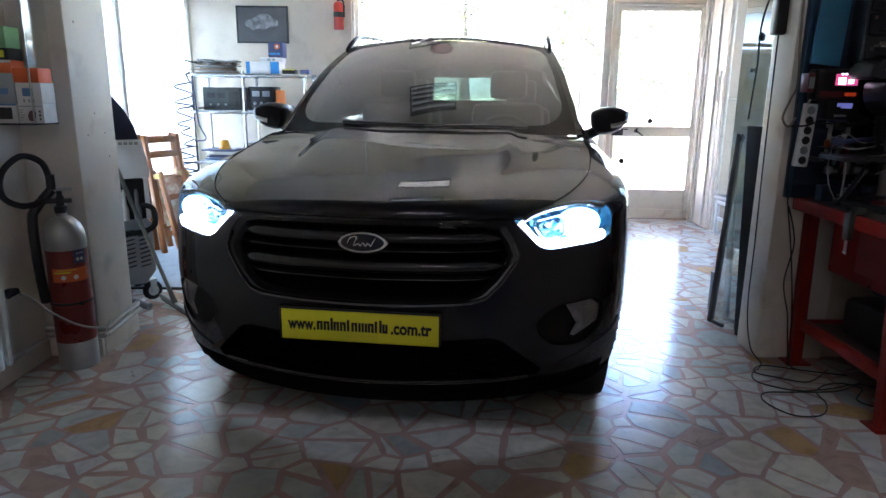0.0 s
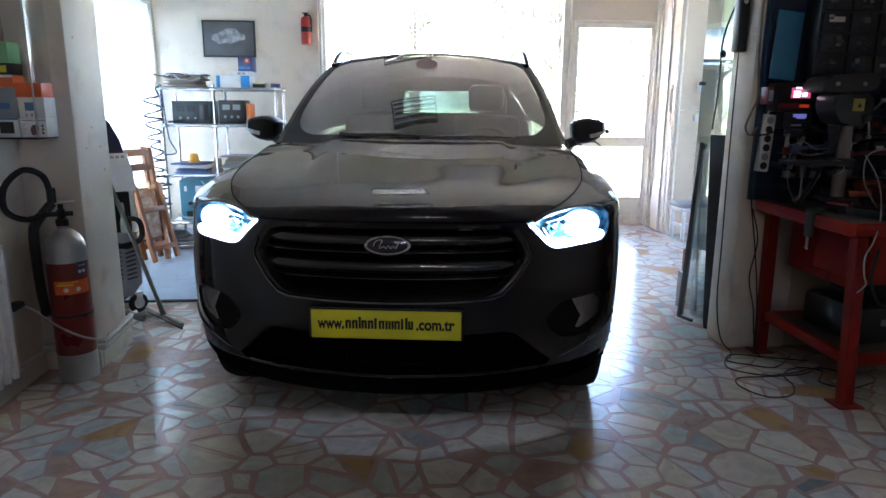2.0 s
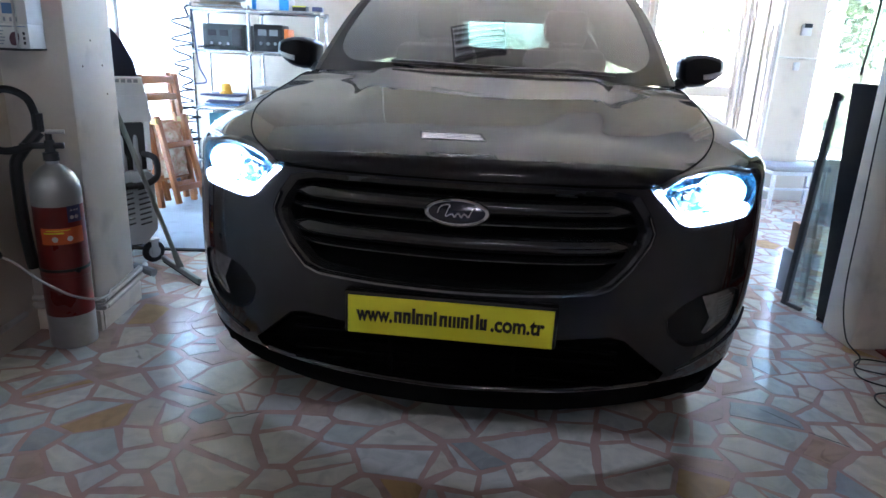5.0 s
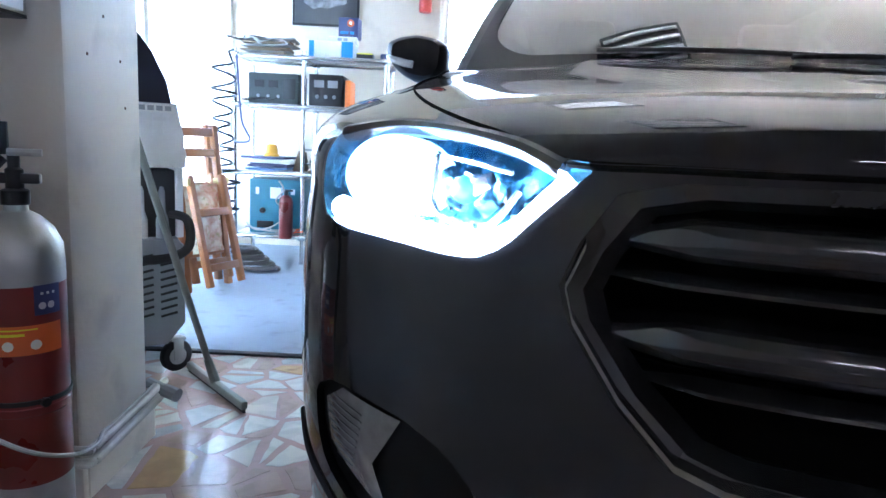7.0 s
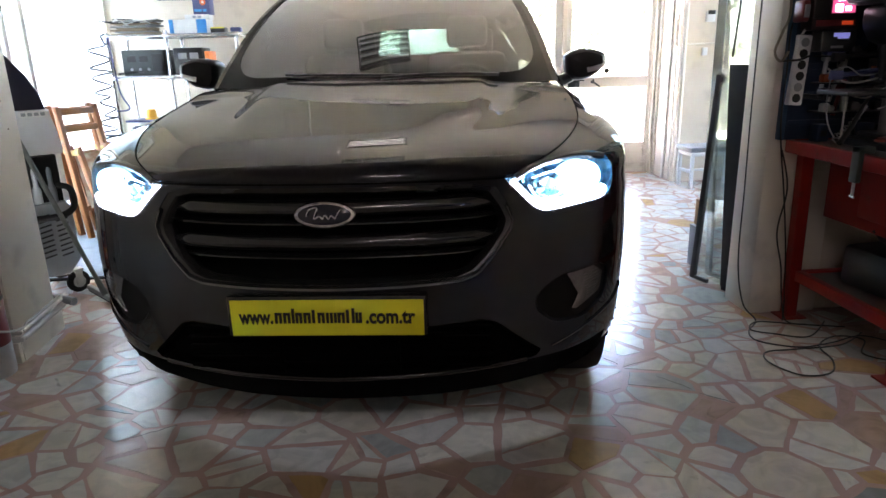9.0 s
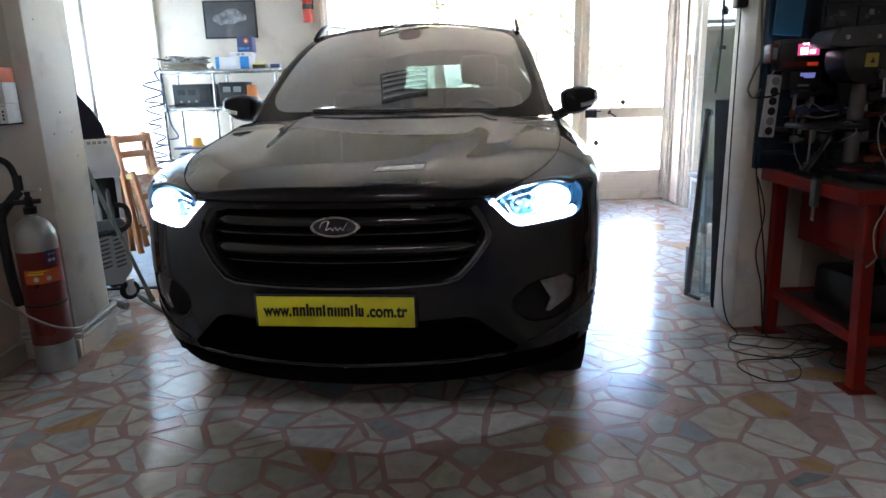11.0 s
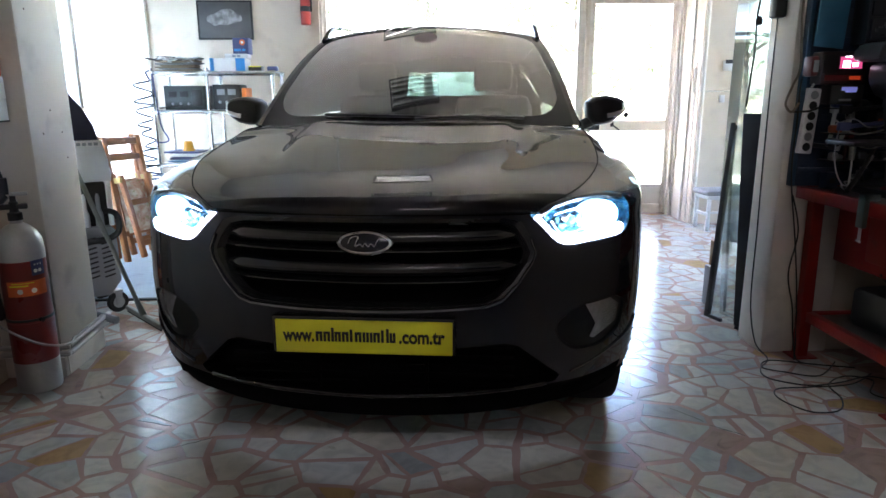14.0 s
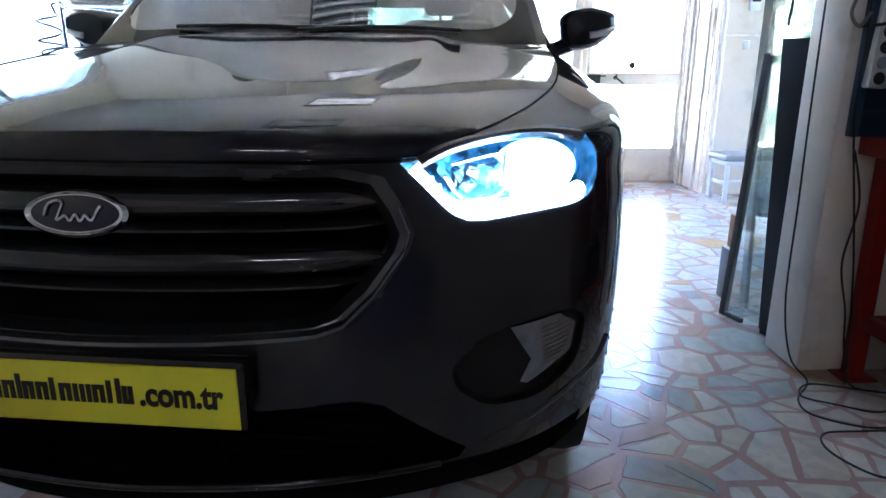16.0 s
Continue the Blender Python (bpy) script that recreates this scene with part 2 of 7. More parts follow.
for nm, b in (("pillar_west", (-2.6, -1.735, 3.12, 3.49, 0, CEIL)), ("pillar_east", (1.61, 1.95, 3.17, 3.40, 0, CEIL))):
    bm = bmesh.new()
    box(bm, *b, 0.012)
    structure(part(nm, bm, M_PILLAR), "broad cream painted pillar, chipped and pitted", "pillar")
structure(solid("beam", M_CEIL, -2.59, 1.94, 3.14, 3.48, CEIL - .32, CEIL, bev=.008), "off-white plastered ceiling beam between the pillars, darkened in colour like the ceiling", "beam")
structure(solid("ceiling", M_CEIL, -2.8, 4.2, -3.6, 7.25, CEIL, CEIL + 0.2), "plain off-white ceiling, darkened in colour to dim its reflections", "ceiling")

# garden side: shop window over the width, and a glazed door
win = empty("window_1", 0.36, 7.1, 0.5, label="wide cream-framed shop window facing trees", category="window")
win["kind"] = "structure"


def bar(name, parent, x0, x1, y0, y1, z0, z1, mat=None, bev=0.004):
    return solid(name, mat or M_FRAME, x0, x1, y0, y1, z0, z1, parent, bev)


for x in (-1.34, 1.27):
    bar("window_frame", win, x, x + .07, 0, .06, 0, 2.16)
bar("window_frame", win, -1.27, 1.27, 0, .06, 0, .07)
bar("window_frame", win, -1.27, 1.27, 0, .06, 2.11, 2.16)
M_REDBAR = plain("dark_red_bar", (0.16, 0.07, 0.08), 0.5)
bar("transom", win, -1.27, 1.27, .012, .04, 1.975, 1.990, M_REDBAR, .002)
MULLIONS = (-1.27, -1.04, -.02, 1.02, 1.225, 1.27)
for x in MULLIONS[1:-1]:
    bar("mullion", win, x - .006, x + .006, .012, .04, 1.99, 2.11, M_REDBAR, .002)
for x0, x1 in zip(MULLIONS, MULLIONS[1:]):
    bm = bmesh.new()
    box(bm, x0 + .007, x1 - .007, .022, .028, 1.99, 2.11)
    part("pane", bm, M_PANE, win).visible_shadow = False
bm = bmesh.new()
box(bm, -1.27, 1.27, .022, .028, .07, 1.975)
part("pane", bm, M_PANE, win).visible_shadow = False

door = empty("door_1", 2.205, 7.1, 0, label="cream steel door with two large glass panes, closed", category="door")
door["kind"] = "structure"
for b in ((-.47, -.437, 0, .07, 0, 2.23), (.435, .46, 0, .07, 0, 2.23), (-.437, .435, 0, .07, 2.20, 2.23)):
    bar("door_frame", door, *b)
for b in ((-.433, -.403, .01, .06, .001, 2.197), (.405, .432, .01, .06, .001, 2.197), (-.403, .405, .01, .06, 2.155, 2.197), (-.403, .405, .01, .06, .885, .990), (-.403, .405, .01, .06, .001, .10), (-.403, .405, .025, .05, .10, .315)):
    bar("door_rail", door, *b)
for z0, z1 in ((.315, .885), (.990, 2.155)):
    bm = bmesh.new()
    box(bm, -.403, .405, .03, .036, z0, z1)
    part("pane", bm, M_PANE, door).visible_shadow = False
M_DARKSTEEL = plain("dark_steel", (0.03, 0.03, 0.032), 0.4, 0.6)
bm = bmesh.new()
box(bm, -.435, -.315, -.022, .01, .895, .975, .006)
box(bm, -.315, -.265, -.012, .01, .955, .967, .002)
lathe(bm, [(0, .012), (.014, .010), (.016, 0)], 14, pose(-.345, -.022, .92, 90, 0, 0))
part("lock_case", bm, M_DARKSTEEL, door, "black steel lock case with a keyhole")
bm = bmesh.new()
lathe(bm, [(0, .034), (.009, .034), (.011, .012), (.018, .010), (.018, 0)], 14, pose(-.175, .01, .945, 90, 0, 0))
tube(bm, [(-.175, -.03, .975), (-.175, -.03, .945), (-.150, -.035, .925), (-.105, -.035, .893)], .0085, 8)
part("door_handle", bm, M_DARKSTEEL, door, "black steel lever hanging down")
for sx, sz, sr in ((-.023, 1.05, .027), (-.301, .622, .029)):
    bm = bmesh.new()
    lathe(bm, [(0, .012), (sr * .7, .011), (sr, .004), (sr, 0), (0, 0)], 18, pose(sx, .029, sz, 90, 0, 0))
    part("glass_stop", bm, M_DARKSTEEL, door, "small round black stop on the glass")

win2 = empty("window_2", 3.53, 6.53, 0.34, label="greenish tinted side window in a cream frame", category="window")
win2["kind"] = "structure"
for b in ((-.47, -.43, 0, .05, 0, 2.36), (.43, .47, 0, .05, 0, 2.36), (-.43, .43, 0, .05, 0, .05), (-.43, .43, 0, .05, 2.31, 2.36)):
    bar("window_frame", win2, *b)
bm = bmesh.new()
box(bm, -.43, .43, .02, .026, .05, 2.31)
part("pane", bm, glass("greenish_dusty_glass", (0.74, 0.79, 0.77), 0.0, 0.4, 0.05), win2).visible_shadow = False

# whitewashed shop window along the west side
win3 = empty("window_3", -2.66, 5.27, 0.12, label="tall shop window with whitewashed milky glass", category="window")
win3["kind"] = "structure"
for y in (-1.78, -.05, .22, 1.72):
    bar("window_frame", win3, -.04, .03, y, y + .06, 0, 2.24)
bar("window_frame", win3, -.04, .03, -1.72, 1.72, 2.18, 2.24)
bar("window_frame", win3, -.04, .03, -1.72, 1.72, 0, .06)
for y0, y1 in ((-1.72, -.05), (.01, .22), (.28, 1.72)):
    bm = bmesh.new()
    box(bm, -.008, 0, y0, y1, .06, 2.18)
    part("pane", bm, M_MILK, win3)

# Pane tint added to hold down the daylight this window throws on wall and floor.
M_DIMPANE = glass("daylight_dimming_glass", (0.62, 0.66, 0.65), 0.0, 0.5)
win4 = empty("window_4", 4.1, 4.95, 0.1, label="tall shop window on the east side, glass darkened to dim its daylight", category="window")
win4["kind"] = "structure"
for y in (-1.45, -.03, 1.39):
    bar("window_frame", win4, -.03, .03, y, y + .06, 0, 2.75)
for z in (0, 2.69):
    bar("window_frame", win4, -.029, .029, -1.39, 1.39, z, z + .06)
for y0, y1 in ((-1.39, -.03), (.03, 1.39)):
    bm = bmesh.new()
    box(bm, -.003, .003, y0, y1, .06, 2.69)
    part("pane", bm, M_DIMPANE, win4).visible_shadow = False

# ground outside
structure(solid("ground", M_GRASS, -300, 300, 7.25, 600, -0.5, -0.12), "grassy ground under trees", "ground")
structure(solid("pavement", M_CONCRETE, -9, 9, 7.25, 10.5, -0.12, -0.02), "pale concrete pavement outside the window", "pavement")
bm = bmesh.new()
box(bm, -300, -2.8, -300, 7.25, -0.5, -0.12)
box(bm, 4.2, 300, -300, 7.25, -0.5, -0.12)
structure(part("ground", bm, M_GRASS), "open ground beside the building", "ground")
structure(solid("floor", M_CONCRETE, -2.8, 4.2, -3.6, 7.25, -0.12, -0.0012), "pinkish mortar bed of a broken-marble floor", "floor")

# ---- the car's skin: eight rails round the body, each through fourteen stations from the nose's middle to the tail ----
# plan outline at bumper height: half width, distance behind the nose
PLAN = np.array([(0, 0), (.25, .022), (.40, .060), (.50, .097), (.585, .138), (.69, .205), (.785, .305), (.862, .44), (.910, .62), (.926, .93), (.924, 1.3), (.918, 2.2), (.912, 3.3), (.88, 4.2)])
# rail by rail: height, set-back of the nose, width factor
LOW = [(.255, .150, .965), (.35, .075, .985), (.48, .038, .994), (.62, .025, 1.0), (.75, .036, 1.0), (.845, .052, .995)]
SHOULDER_Z = [.905, .905, .903, .905, .918, .930, .940, .950, .965, .985, 1.0, 1.03, 1.06, 1.08]
SHOULDER_K = [1, 1, 1, 1, .995, .985, .975, .972, .972, .975, .98, .98, .98, .97]
SEAM = [(0, .090, .924), (.25, .108, .924), (.40, .142, .923), (.500, .184, .923), (.565, .252, .945), (.632, .345, .965), (.695, .485, .990), (.745, .66, 1.02), (.768, .87, 1.05), (.775, 1.08, 1.08), (.765, 1.32, 1.115), (.83, 2.2, 1.11), (.83, 3.3, 1.16), (.78, 4.2, 1.20)]


def car_rails():
    n = len(PLAN)
    R = np.zeros((8, n, 3))
    fade = np.array([1, 1, 1, 1, 1, .95, .85, .6, .3, 0, 0, 0, 0, 0])
    sill = np.array([0, 0, 0, 0, 0, 0, 0, .01, .02, .02, .02, .02, .02, .06])
    for j, (z, back, k) in enumerate(LOW):
        R[j, :, 0] = PLAN[:, 0] * k
        R[j, :, 1] = PLAN[:, 1] + back * fade
        R[j, :, 2] = z + (sill if j == 0 else 0)
    R[6, :, 0] = PLAN[:, 0] * SHOULDER_K
    R[6, :, 1] = PLAN[:, 1] + .076 * fade
    R[6, :, 2] = SHOULDER_Z
    R[7] = SEAM
    return R


RAILS = car_rails()


def cr_weights(t):
    return np.array([-.5 * t + t * t - .5 * t ** 3, 1 - 2.5 * t * t + 1.5 * t ** 3, .5 * t + 2 * t * t - 1.5 * t ** 3, -.5 * t * t + .5 * t ** 3])


def body(u, v):
    """The point of the skin at station u (0 to 13) and rail v (0 to 7)."""
    nj, ni = RAILS.shape[:2]
    i, j = min(int(max(u, 0)), ni - 2), min(int(max(v, 0)), nj - 2)
    wu, wv = cr_weights(u - i), cr_weights(v - j)
    p = np.zeros(3)
    for b in range(4):
        jj = j - 1 + b
        for a in range(4):
            ii = i - 1 + a
            w = wu[a] * wv[b]
            q = RAILS[min(max(jj, 0), nj - 1), min(abs(ii), ni - 1)]
            if jj < 0:
                q = 2 * RAILS[0, min(abs(ii), ni - 1)] - RAILS[1, min(abs(ii), ni - 1)]
            if jj > nj - 1:
                q = 2 * RAILS[nj - 1, min(abs(ii), ni - 1)] - RAILS[nj - 2, min(abs(ii), ni - 1)]
            if ii < 0:
                q = q * np.array([-1, 1, 1])
            p += w * q
    return p


def skin_uv(x, z):
    """Station and rail of the skin's point at half width x and height z, on the front."""
    u, v = np.interp(x, PLAN[:9, 0], np.arange(9)), np.interp(z, [.255, .35, .48, .62, .75, .845, .92, .96], np.arange(8))
    for _ in range(12):
        p = body(u, v)
        du, dv = (body(u + .01, v) - p) / .01, (body(u, v + .01) - p) / .01
        A = np.array([[du[0], dv[0]], [du[2], dv[2]]])
        e = np.array([x - p[0], z - p[2]])
        try:
            s = np.linalg.solve(A, e)
        except np.linalg.LinAlgError:
            break
        u, v = min(max(u + float(np.clip(s[0], -.5, .5)), 0), 9), min(max(v + float(np.clip(s[1], -.5, .5)), 0), 7)
    return u, v


def skin(x, z, out=0.0):
    """The skin's point at lateral place x and height z, set out of the surface by some metres."""
    s = -1 if x < 0 else 1
    u, v = skin_uv(abs(x), z)
    p = body(u, v)
    n = np.cross(body(u + .02, v) - p, body(u, v + .02) - p)
    n /= np.linalg.norm(n) + 1e-9
    if n[1] > 0 and n[0] <= 0.5:
        n = -n
    if n[0] < 0 and abs(n[0]) > 0.5:
        n = -n
    p = p + out * n
    return Vector((s * p[0], p[1], p[2]))

# ---- the car ----
M_PAINT = surface("grey_car_paint", (0.0128, 0.0123, 0.0146), (0.0108, 0.0104, 0.0124), 0.5, 0.0, 3, 900, 0.02, 0.0005, 0.05, coat=0.9, spec=0.06)
M_PAINT.node_tree.nodes["Principled BSDF"].inputs["Coat Roughness"].default_value = 0.022
M_PAINT.node_tree.nodes["Principled BSDF"].inputs["Coat IOR"].default_value = 1.5
M_BLACK = plain("black_plastic", (0.012, 0.012, 0.013), 0.38)
M_GLOSSBLACK = plain("gloss_black", (0.010, 0.010, 0.011), 0.14, coat=0.6)
# Near-black for recesses, gaps and undersides: their shade is put into the colour.
M_SHADE = plain("shade_black", (0.003, 0.003, 0.003), 0.9, spec=0.04)
M_SATIN = plain("satin_dark_trim", (0.032, 0.033, 0.035), 0.2, 0.7)
M_RUBBER = surface("tyre_rubber", (0.018, 0.018, 0.018), None, 0.8, bump=0.2)
M_CHROME = plain("chrome", (0.75, 0.75, 0.76), 0.12, 1.0)
M_CABIN = plain("cabin_trim", (0.012, 0.012, 0.013), 0.75)
M_SEAT = surface("seat_cloth", (0.006, 0.006, 0.0065), None, 0.9, bump=0.3)
# Haze is part dust, part stand-in for the ceiling's reflection; gloss is boosted too.
M_SCREEN = glass("windscreen_glass", (0.13, 0.18, 0.175), 0.0, 1.55, 0.07, (0.64, 0.61, 0.59))
# Side glass is opaque: the cabin's darkness is put into its colour.
M_SIDEGLASS = plain("cabin_shade_glass", (0.004, 0.0045, 0.0045), 0.08, spec=0.12)
M_REARGLASS = glass("rear_glass", (0.55, 0.70, 0.66), 0.0, 0.5)
M_LENS = glass("lamp_lens", (0.93, 0.95, 0.97), 0.02, 0.5)
M_SILVER = plain("silver_reflector", (0.6, 0.62, 0.64), 0.22, 0.9)
M_DRL = glow("led_strip", (0.80, 0.92, 1.0), 0.6)
M_BEAM = glow("led_beam", (0.66, 0.88, 1.0), 9.0)
# Inner lens glows faintly on its own, in place of scattered blue light.
M_BLUE = glow("inner_lens_added_glow", (0.05, 0.30, 0.50), 0.012)
# Blue speckle stands for beam light scattered over a dark and silver housing.
M_CRYSTAL = surface("faceted_housing_beam_blue", (0.16, 0.40, 0.52), (0.012, 0.055, 0.085), 0.22, 0.7, scale=30, fine=90, bump=0.8, bump_d=0.004, contrast=.10)
# Bowl emits by itself, imitating the beam's glare around the projector.
M_GLOWBOWL = glow("self_glowing_bowl", (0.36, 0.74, 1.0), 0.045)
M_YELLOW = surface("yellow_plate", (0.80, 0.77, 0.02), (0.74, 0.71, 0.018), 0.38, scale=5, bump=0.03)
M_INK = plain("black_ink", (0.015, 0.015, 0.015), 0.5)

car = empty("car", -0.268, 1.992, 0, -7.5, "dark grey metallic compact SUV with headlights on", "car")


def grid_mesh(bm, P, mi=0):
    """Quads over a table of points."""
    vs = [[bm.verts.new(p) for p in row] for row in P]
    for a, b in zip(vs, vs[1:]):
        for i in range(len(a) - 1):
            q = [a[i], a[i + 1], b[i + 1], b[i]]
            bm.faces.new(q).material_index = mi
    return vs


def inside(poly, x, z):
    c = False
    for (x1, z1), (x2, z2) in zip(poly, poly[1:] + poly[:1]):
        if (z1 > z) != (z2 > z) and x < (x2 - x1) * (z - z1) / (z2 - z1) + x1:
            c = not c
    return c


def nearest(poly, x, z):
    best = (9e9, x, z)
    for (x1, z1), (x2, z2) in zip(poly, poly[1:] + poly[:1]):
        dx, dz = x2 - x1, z2 - z1
        t = min(max(((x - x1) * dx + (z - z1) * dz) / (dx * dx + dz * dz + 1e-12), 0), 1)
        d = (x - x1 - t * dx) ** 2 + (z - z1 - t * dz) ** 2
        best = min(best, (d, x1 + t * dx, z1 + t * dz))
    return best[1:]


def dense(poly, step=0.012, closed=True):
    out = []
    for (x1, z1), (x2, z2) in zip(poly, poly[1:] + (poly[:1] if closed else [])):
        n = max(1, int(math.hypot(x2 - x1, z2 - z1) / step))
        out += [(x1 + (x2 - x1) * k / n, z1 + (z2 - z1) * k / n) for k in range(n)]
    return out if closed else out + [poly[-1]]


def smooth_poly(poly, n=4):
    """Rounds the corners of an outline (corner cutting)."""
    for _ in range(n):
        q = []
        for (x1, z1), (x2, z2) in zip(poly, poly[1:] + poly[:1]):
            q += [(x1 * .82 + x2 * .18, z1 * .82 + z2 * .18), (x1 * .18 + x2 * .82, z1 * .18 + z2 * .82)]
        poly = q
    return poly


def mirrored(half):
    """A closed outline over both sides, from the right half's points, top middle to bottom middle."""
    return half + [(-x, z) for x, z in half[::-1] if x > 1e-6]


GRILLE = [(0, .914), (.25, .912), (.40, .908), (.455, .895), (.487, .848), (.503, .808), (.495, .778), (.450, .712), (.402, .664), (.362, .652), (.2, .646), (0, .645)]
INTAKE = [(0, .525), (.30, .53), (.412, .534), (.452, .520), (.52, .456), (.588, .392), (.575, .372), (.50, .362), (.3, .356), (0, .354)]
FOGBAY = [(.562, .572), (.605, .612), (.662, .633), (.765, .633), (.806, .602), (.802, .535), (.785, .498), (.72, .466), (.62, .480), (.570, .530)]
FOGLAMP = [(.664, .624), (.755, .624), (.790, .592), (.783, .535), (.699, .500), (.685, .508), (.704, .550)]
HEADLAMP = [(.470, .921), (.53, .938), (.60, .949), (.67, .957), (.745, .957), (.785, .946), (.810, .915), (.817, .868), (.803, .834), (.77, .824), (.69, .823), (.62, .818), (.588, .819), (.560, .832), (.518, .876)]
grille_full, intake_full = mirrored(GRILLE), mirrored(INTAKE)
headlamp_r = smooth_poly(HEADLAMP, 1)
fogbay_r = smooth_poly(FOGBAY, 1)

ARCH_R = 0.385
WHEELS = ((0.93, "front"), (3.62, "rear"))


def build_body():
    bm = bmesh.new()
    holes = (GRILLE + [(-.1, .645), (-.1, .914)], INTAKE + [(-.1, .354), (-.1, .525)], fogbay_r, headlamp_r)
    us = np.concatenate([np.linspace(0, 9, 118), np.linspace(9, 13, 40)[1:]])
    vs = np.linspace(0, 7, 84)
    P = [[body(u, v) for u in us] for v in vs]
    for side in (1, -1):
        V = [[bm.verts.new((side * p[0], p[1], p[2])) for p in row] for row in P]
        drop = {}
        for j in range(len(vs) - 1):
            for i in range(len(us) - 1):
                q = (P[j][i] + P[j][i + 1] + P[j + 1][i] + P[j + 1][i + 1]) / 4
                hole = -1
                if us[i] < 9:
                    for k, h in enumerate(holes):
                        if inside(h, q[0], q[2]):
                            hole = k
                if hole < 0 and us[i] > 6.5 and any(math.hypot(q[1] - wy, q[2] - .345) < ARCH_R for wy, _ in WHEELS):
                    hole = 9
                if hole < 0:
                    f = [V[j][i], V[j][i + 1], V[j + 1][i + 1], V[j + 1][i]]
                    # the lowest strip of skin takes the same near-black, as shade
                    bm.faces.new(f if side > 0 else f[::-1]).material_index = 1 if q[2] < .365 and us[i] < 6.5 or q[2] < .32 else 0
                else:
                    for a, b in ((j, i), (j, i + 1), (j + 1, i), (j + 1, i + 1)):
                        drop[(a, b)] = hole
        for (j, i), hole in drop.items():
            v = V[j][i]
            if not v.link_faces:
                continue
            if hole == 9:
                wy = min((w for w, _ in WHEELS), key=lambda w: abs(w - v.co.y))
                d = Vector((0, v.co.y - wy, v.co.z - .345))
                if d.length > 0.2 and abs(d.length - ARCH_R) < 0.06 and v.co.z > .22:
                    d = d.normalized() * ARCH_R
                    v.co.y, v.co.z = wy + d.y, .345 + d.z
                continue
            x, z = nearest(holes[hole], abs(v.co.x), v.co.z)
            if x < 0.002:
                continue
            p = skin(x, z)
            v.co = (side * p.x, p.y, p.z)
        for row in V:
            for v in row:
                if not v.link_faces:
                    bm.verts.remove(v)
    bmesh.ops.remove_doubles(bm, verts=[v for v in bm.verts if abs(v.co.x) < 1e-4], dist=1e-4)
    # tail panel under the rear window
    T = [[Vector((x * k, y, z)) for x in np.linspace(-1, 1, 13)] for z, k, y in ((.27, .80, 4.33), (.6, .86, 4.42), (.9, .84, 4.40), (1.2, .76, 4.25))]
    for row in T:
        for p in row:
            p.y -= .35 * abs(p.x) ** 3
    grid_mesh(bm, T)
    return part("body", bm, [M_PAINT, M_SHADE], car)


build_body()


def rim_loft(bm, outline, depth, shrink, mi=0, cap=True, side=1):
    """A pocket: walls from an outline on the skin back into the body, closed at its floor."""
    cx = sum(p[0] for p in outline) / len(outline)
    cz = sum(p[1] for p in outline) / len(outline)
    a = [skin(x, z) for x, z in outline]
    b = []
    for (x, z), p in zip(outline, a):
        b.append(Vector((cx + (x - cx) * shrink, p.y + depth, cz + (z - cz) * shrink)))
    va = [bm.verts.new((side * p.x, p.y, p.z)) for p in a]
    vb = [bm.verts.new((side * p.x, p.y, p.z)) for p in b]
    n = len(va)
    for i in range(n):
        bm.faces.new((va[i], va[(i + 1) % n], vb[(i + 1) % n], vb[i])).material_index = mi
    if cap:
        es = [bm.edges.get((vb[i], vb[(i + 1) % n])) for i in range(n)]
        r = bmesh.ops.triangle_fill(bm, use_beauty=True, edges=es)
        for f in r["geom"]:
            if isinstance(f, bmesh.types.BMFace):
                f.material_index = mi


# hood: lofted from the middle out to the shut line, with a raised centre between two creases
LIP_R = .045


def hood_mid(w):
    """The hood's middle line: a rounded lip, then a nearly straight rise to the windscreen."""
    if w < .08:
        a = radians(67) * w / .08
        return .090 + LIP_R * (1 - math.cos(a)), .924 + LIP_R * math.sin(a)
    t, c, d = (w - .08) / .92, 1 - math.cos(radians(67)), math.sin(radians(67))
    return .090 + LIP_R * c + t * (1.08 - LIP_R * c), .924 + LIP_R * d + t * (.222 - LIP_R * d) + .20 * t * (1 - t) ** 5


def hood_point(w, v):
    """w from the lip (0) to the windscreen (1), v from the middle (0) to the shut line (1)."""
    y, z = hood_mid(w)
    # the hood's edge runs along the shut line
    e = body(3.0 + 6.9 * (max(0, w - .03) / .97) ** .9, 7)
    c = 1 / (1 + math.exp(-(v - (.52 + .07 * w)) * 70))
    f = min(1, max(0, w - .25) / .45)
    step = .014 * f * f * (3 - 2 * f) * (1 - v ** 6)
    return Vector((e[0] * v, y + (e[1] - y) * v ** 2.2, z + (e[2] - z) * v ** 3.2 + step * (.5 - c)))


bm = bmesh.new()
rows = []
for w in list(np.linspace(0, .08, 14)) + list(np.linspace(.08, 1, 66))[1:]:
    half = [hood_point(w, v) for v in np.linspace(0, 1, 56)]
    rows.append([Vector((-p.x, p.y, p.z)) for p in half[:0:-1]] + half)
grid_mesh(bm, rows)
hood = part("hood", bm, M_PAINT, car)
# the shut line round the hood
for s in (1, -1):
    bm = bmesh.new()
    tube(bm, [Vector((s * p[0], p[1], p[2] + .001)) for p in (body(u, 7) for u in np.linspace(3.0, 9.9, 50))], .0018, 6)
    part("shut_line", bm, M_SHADE, car)
bm = bmesh.new()
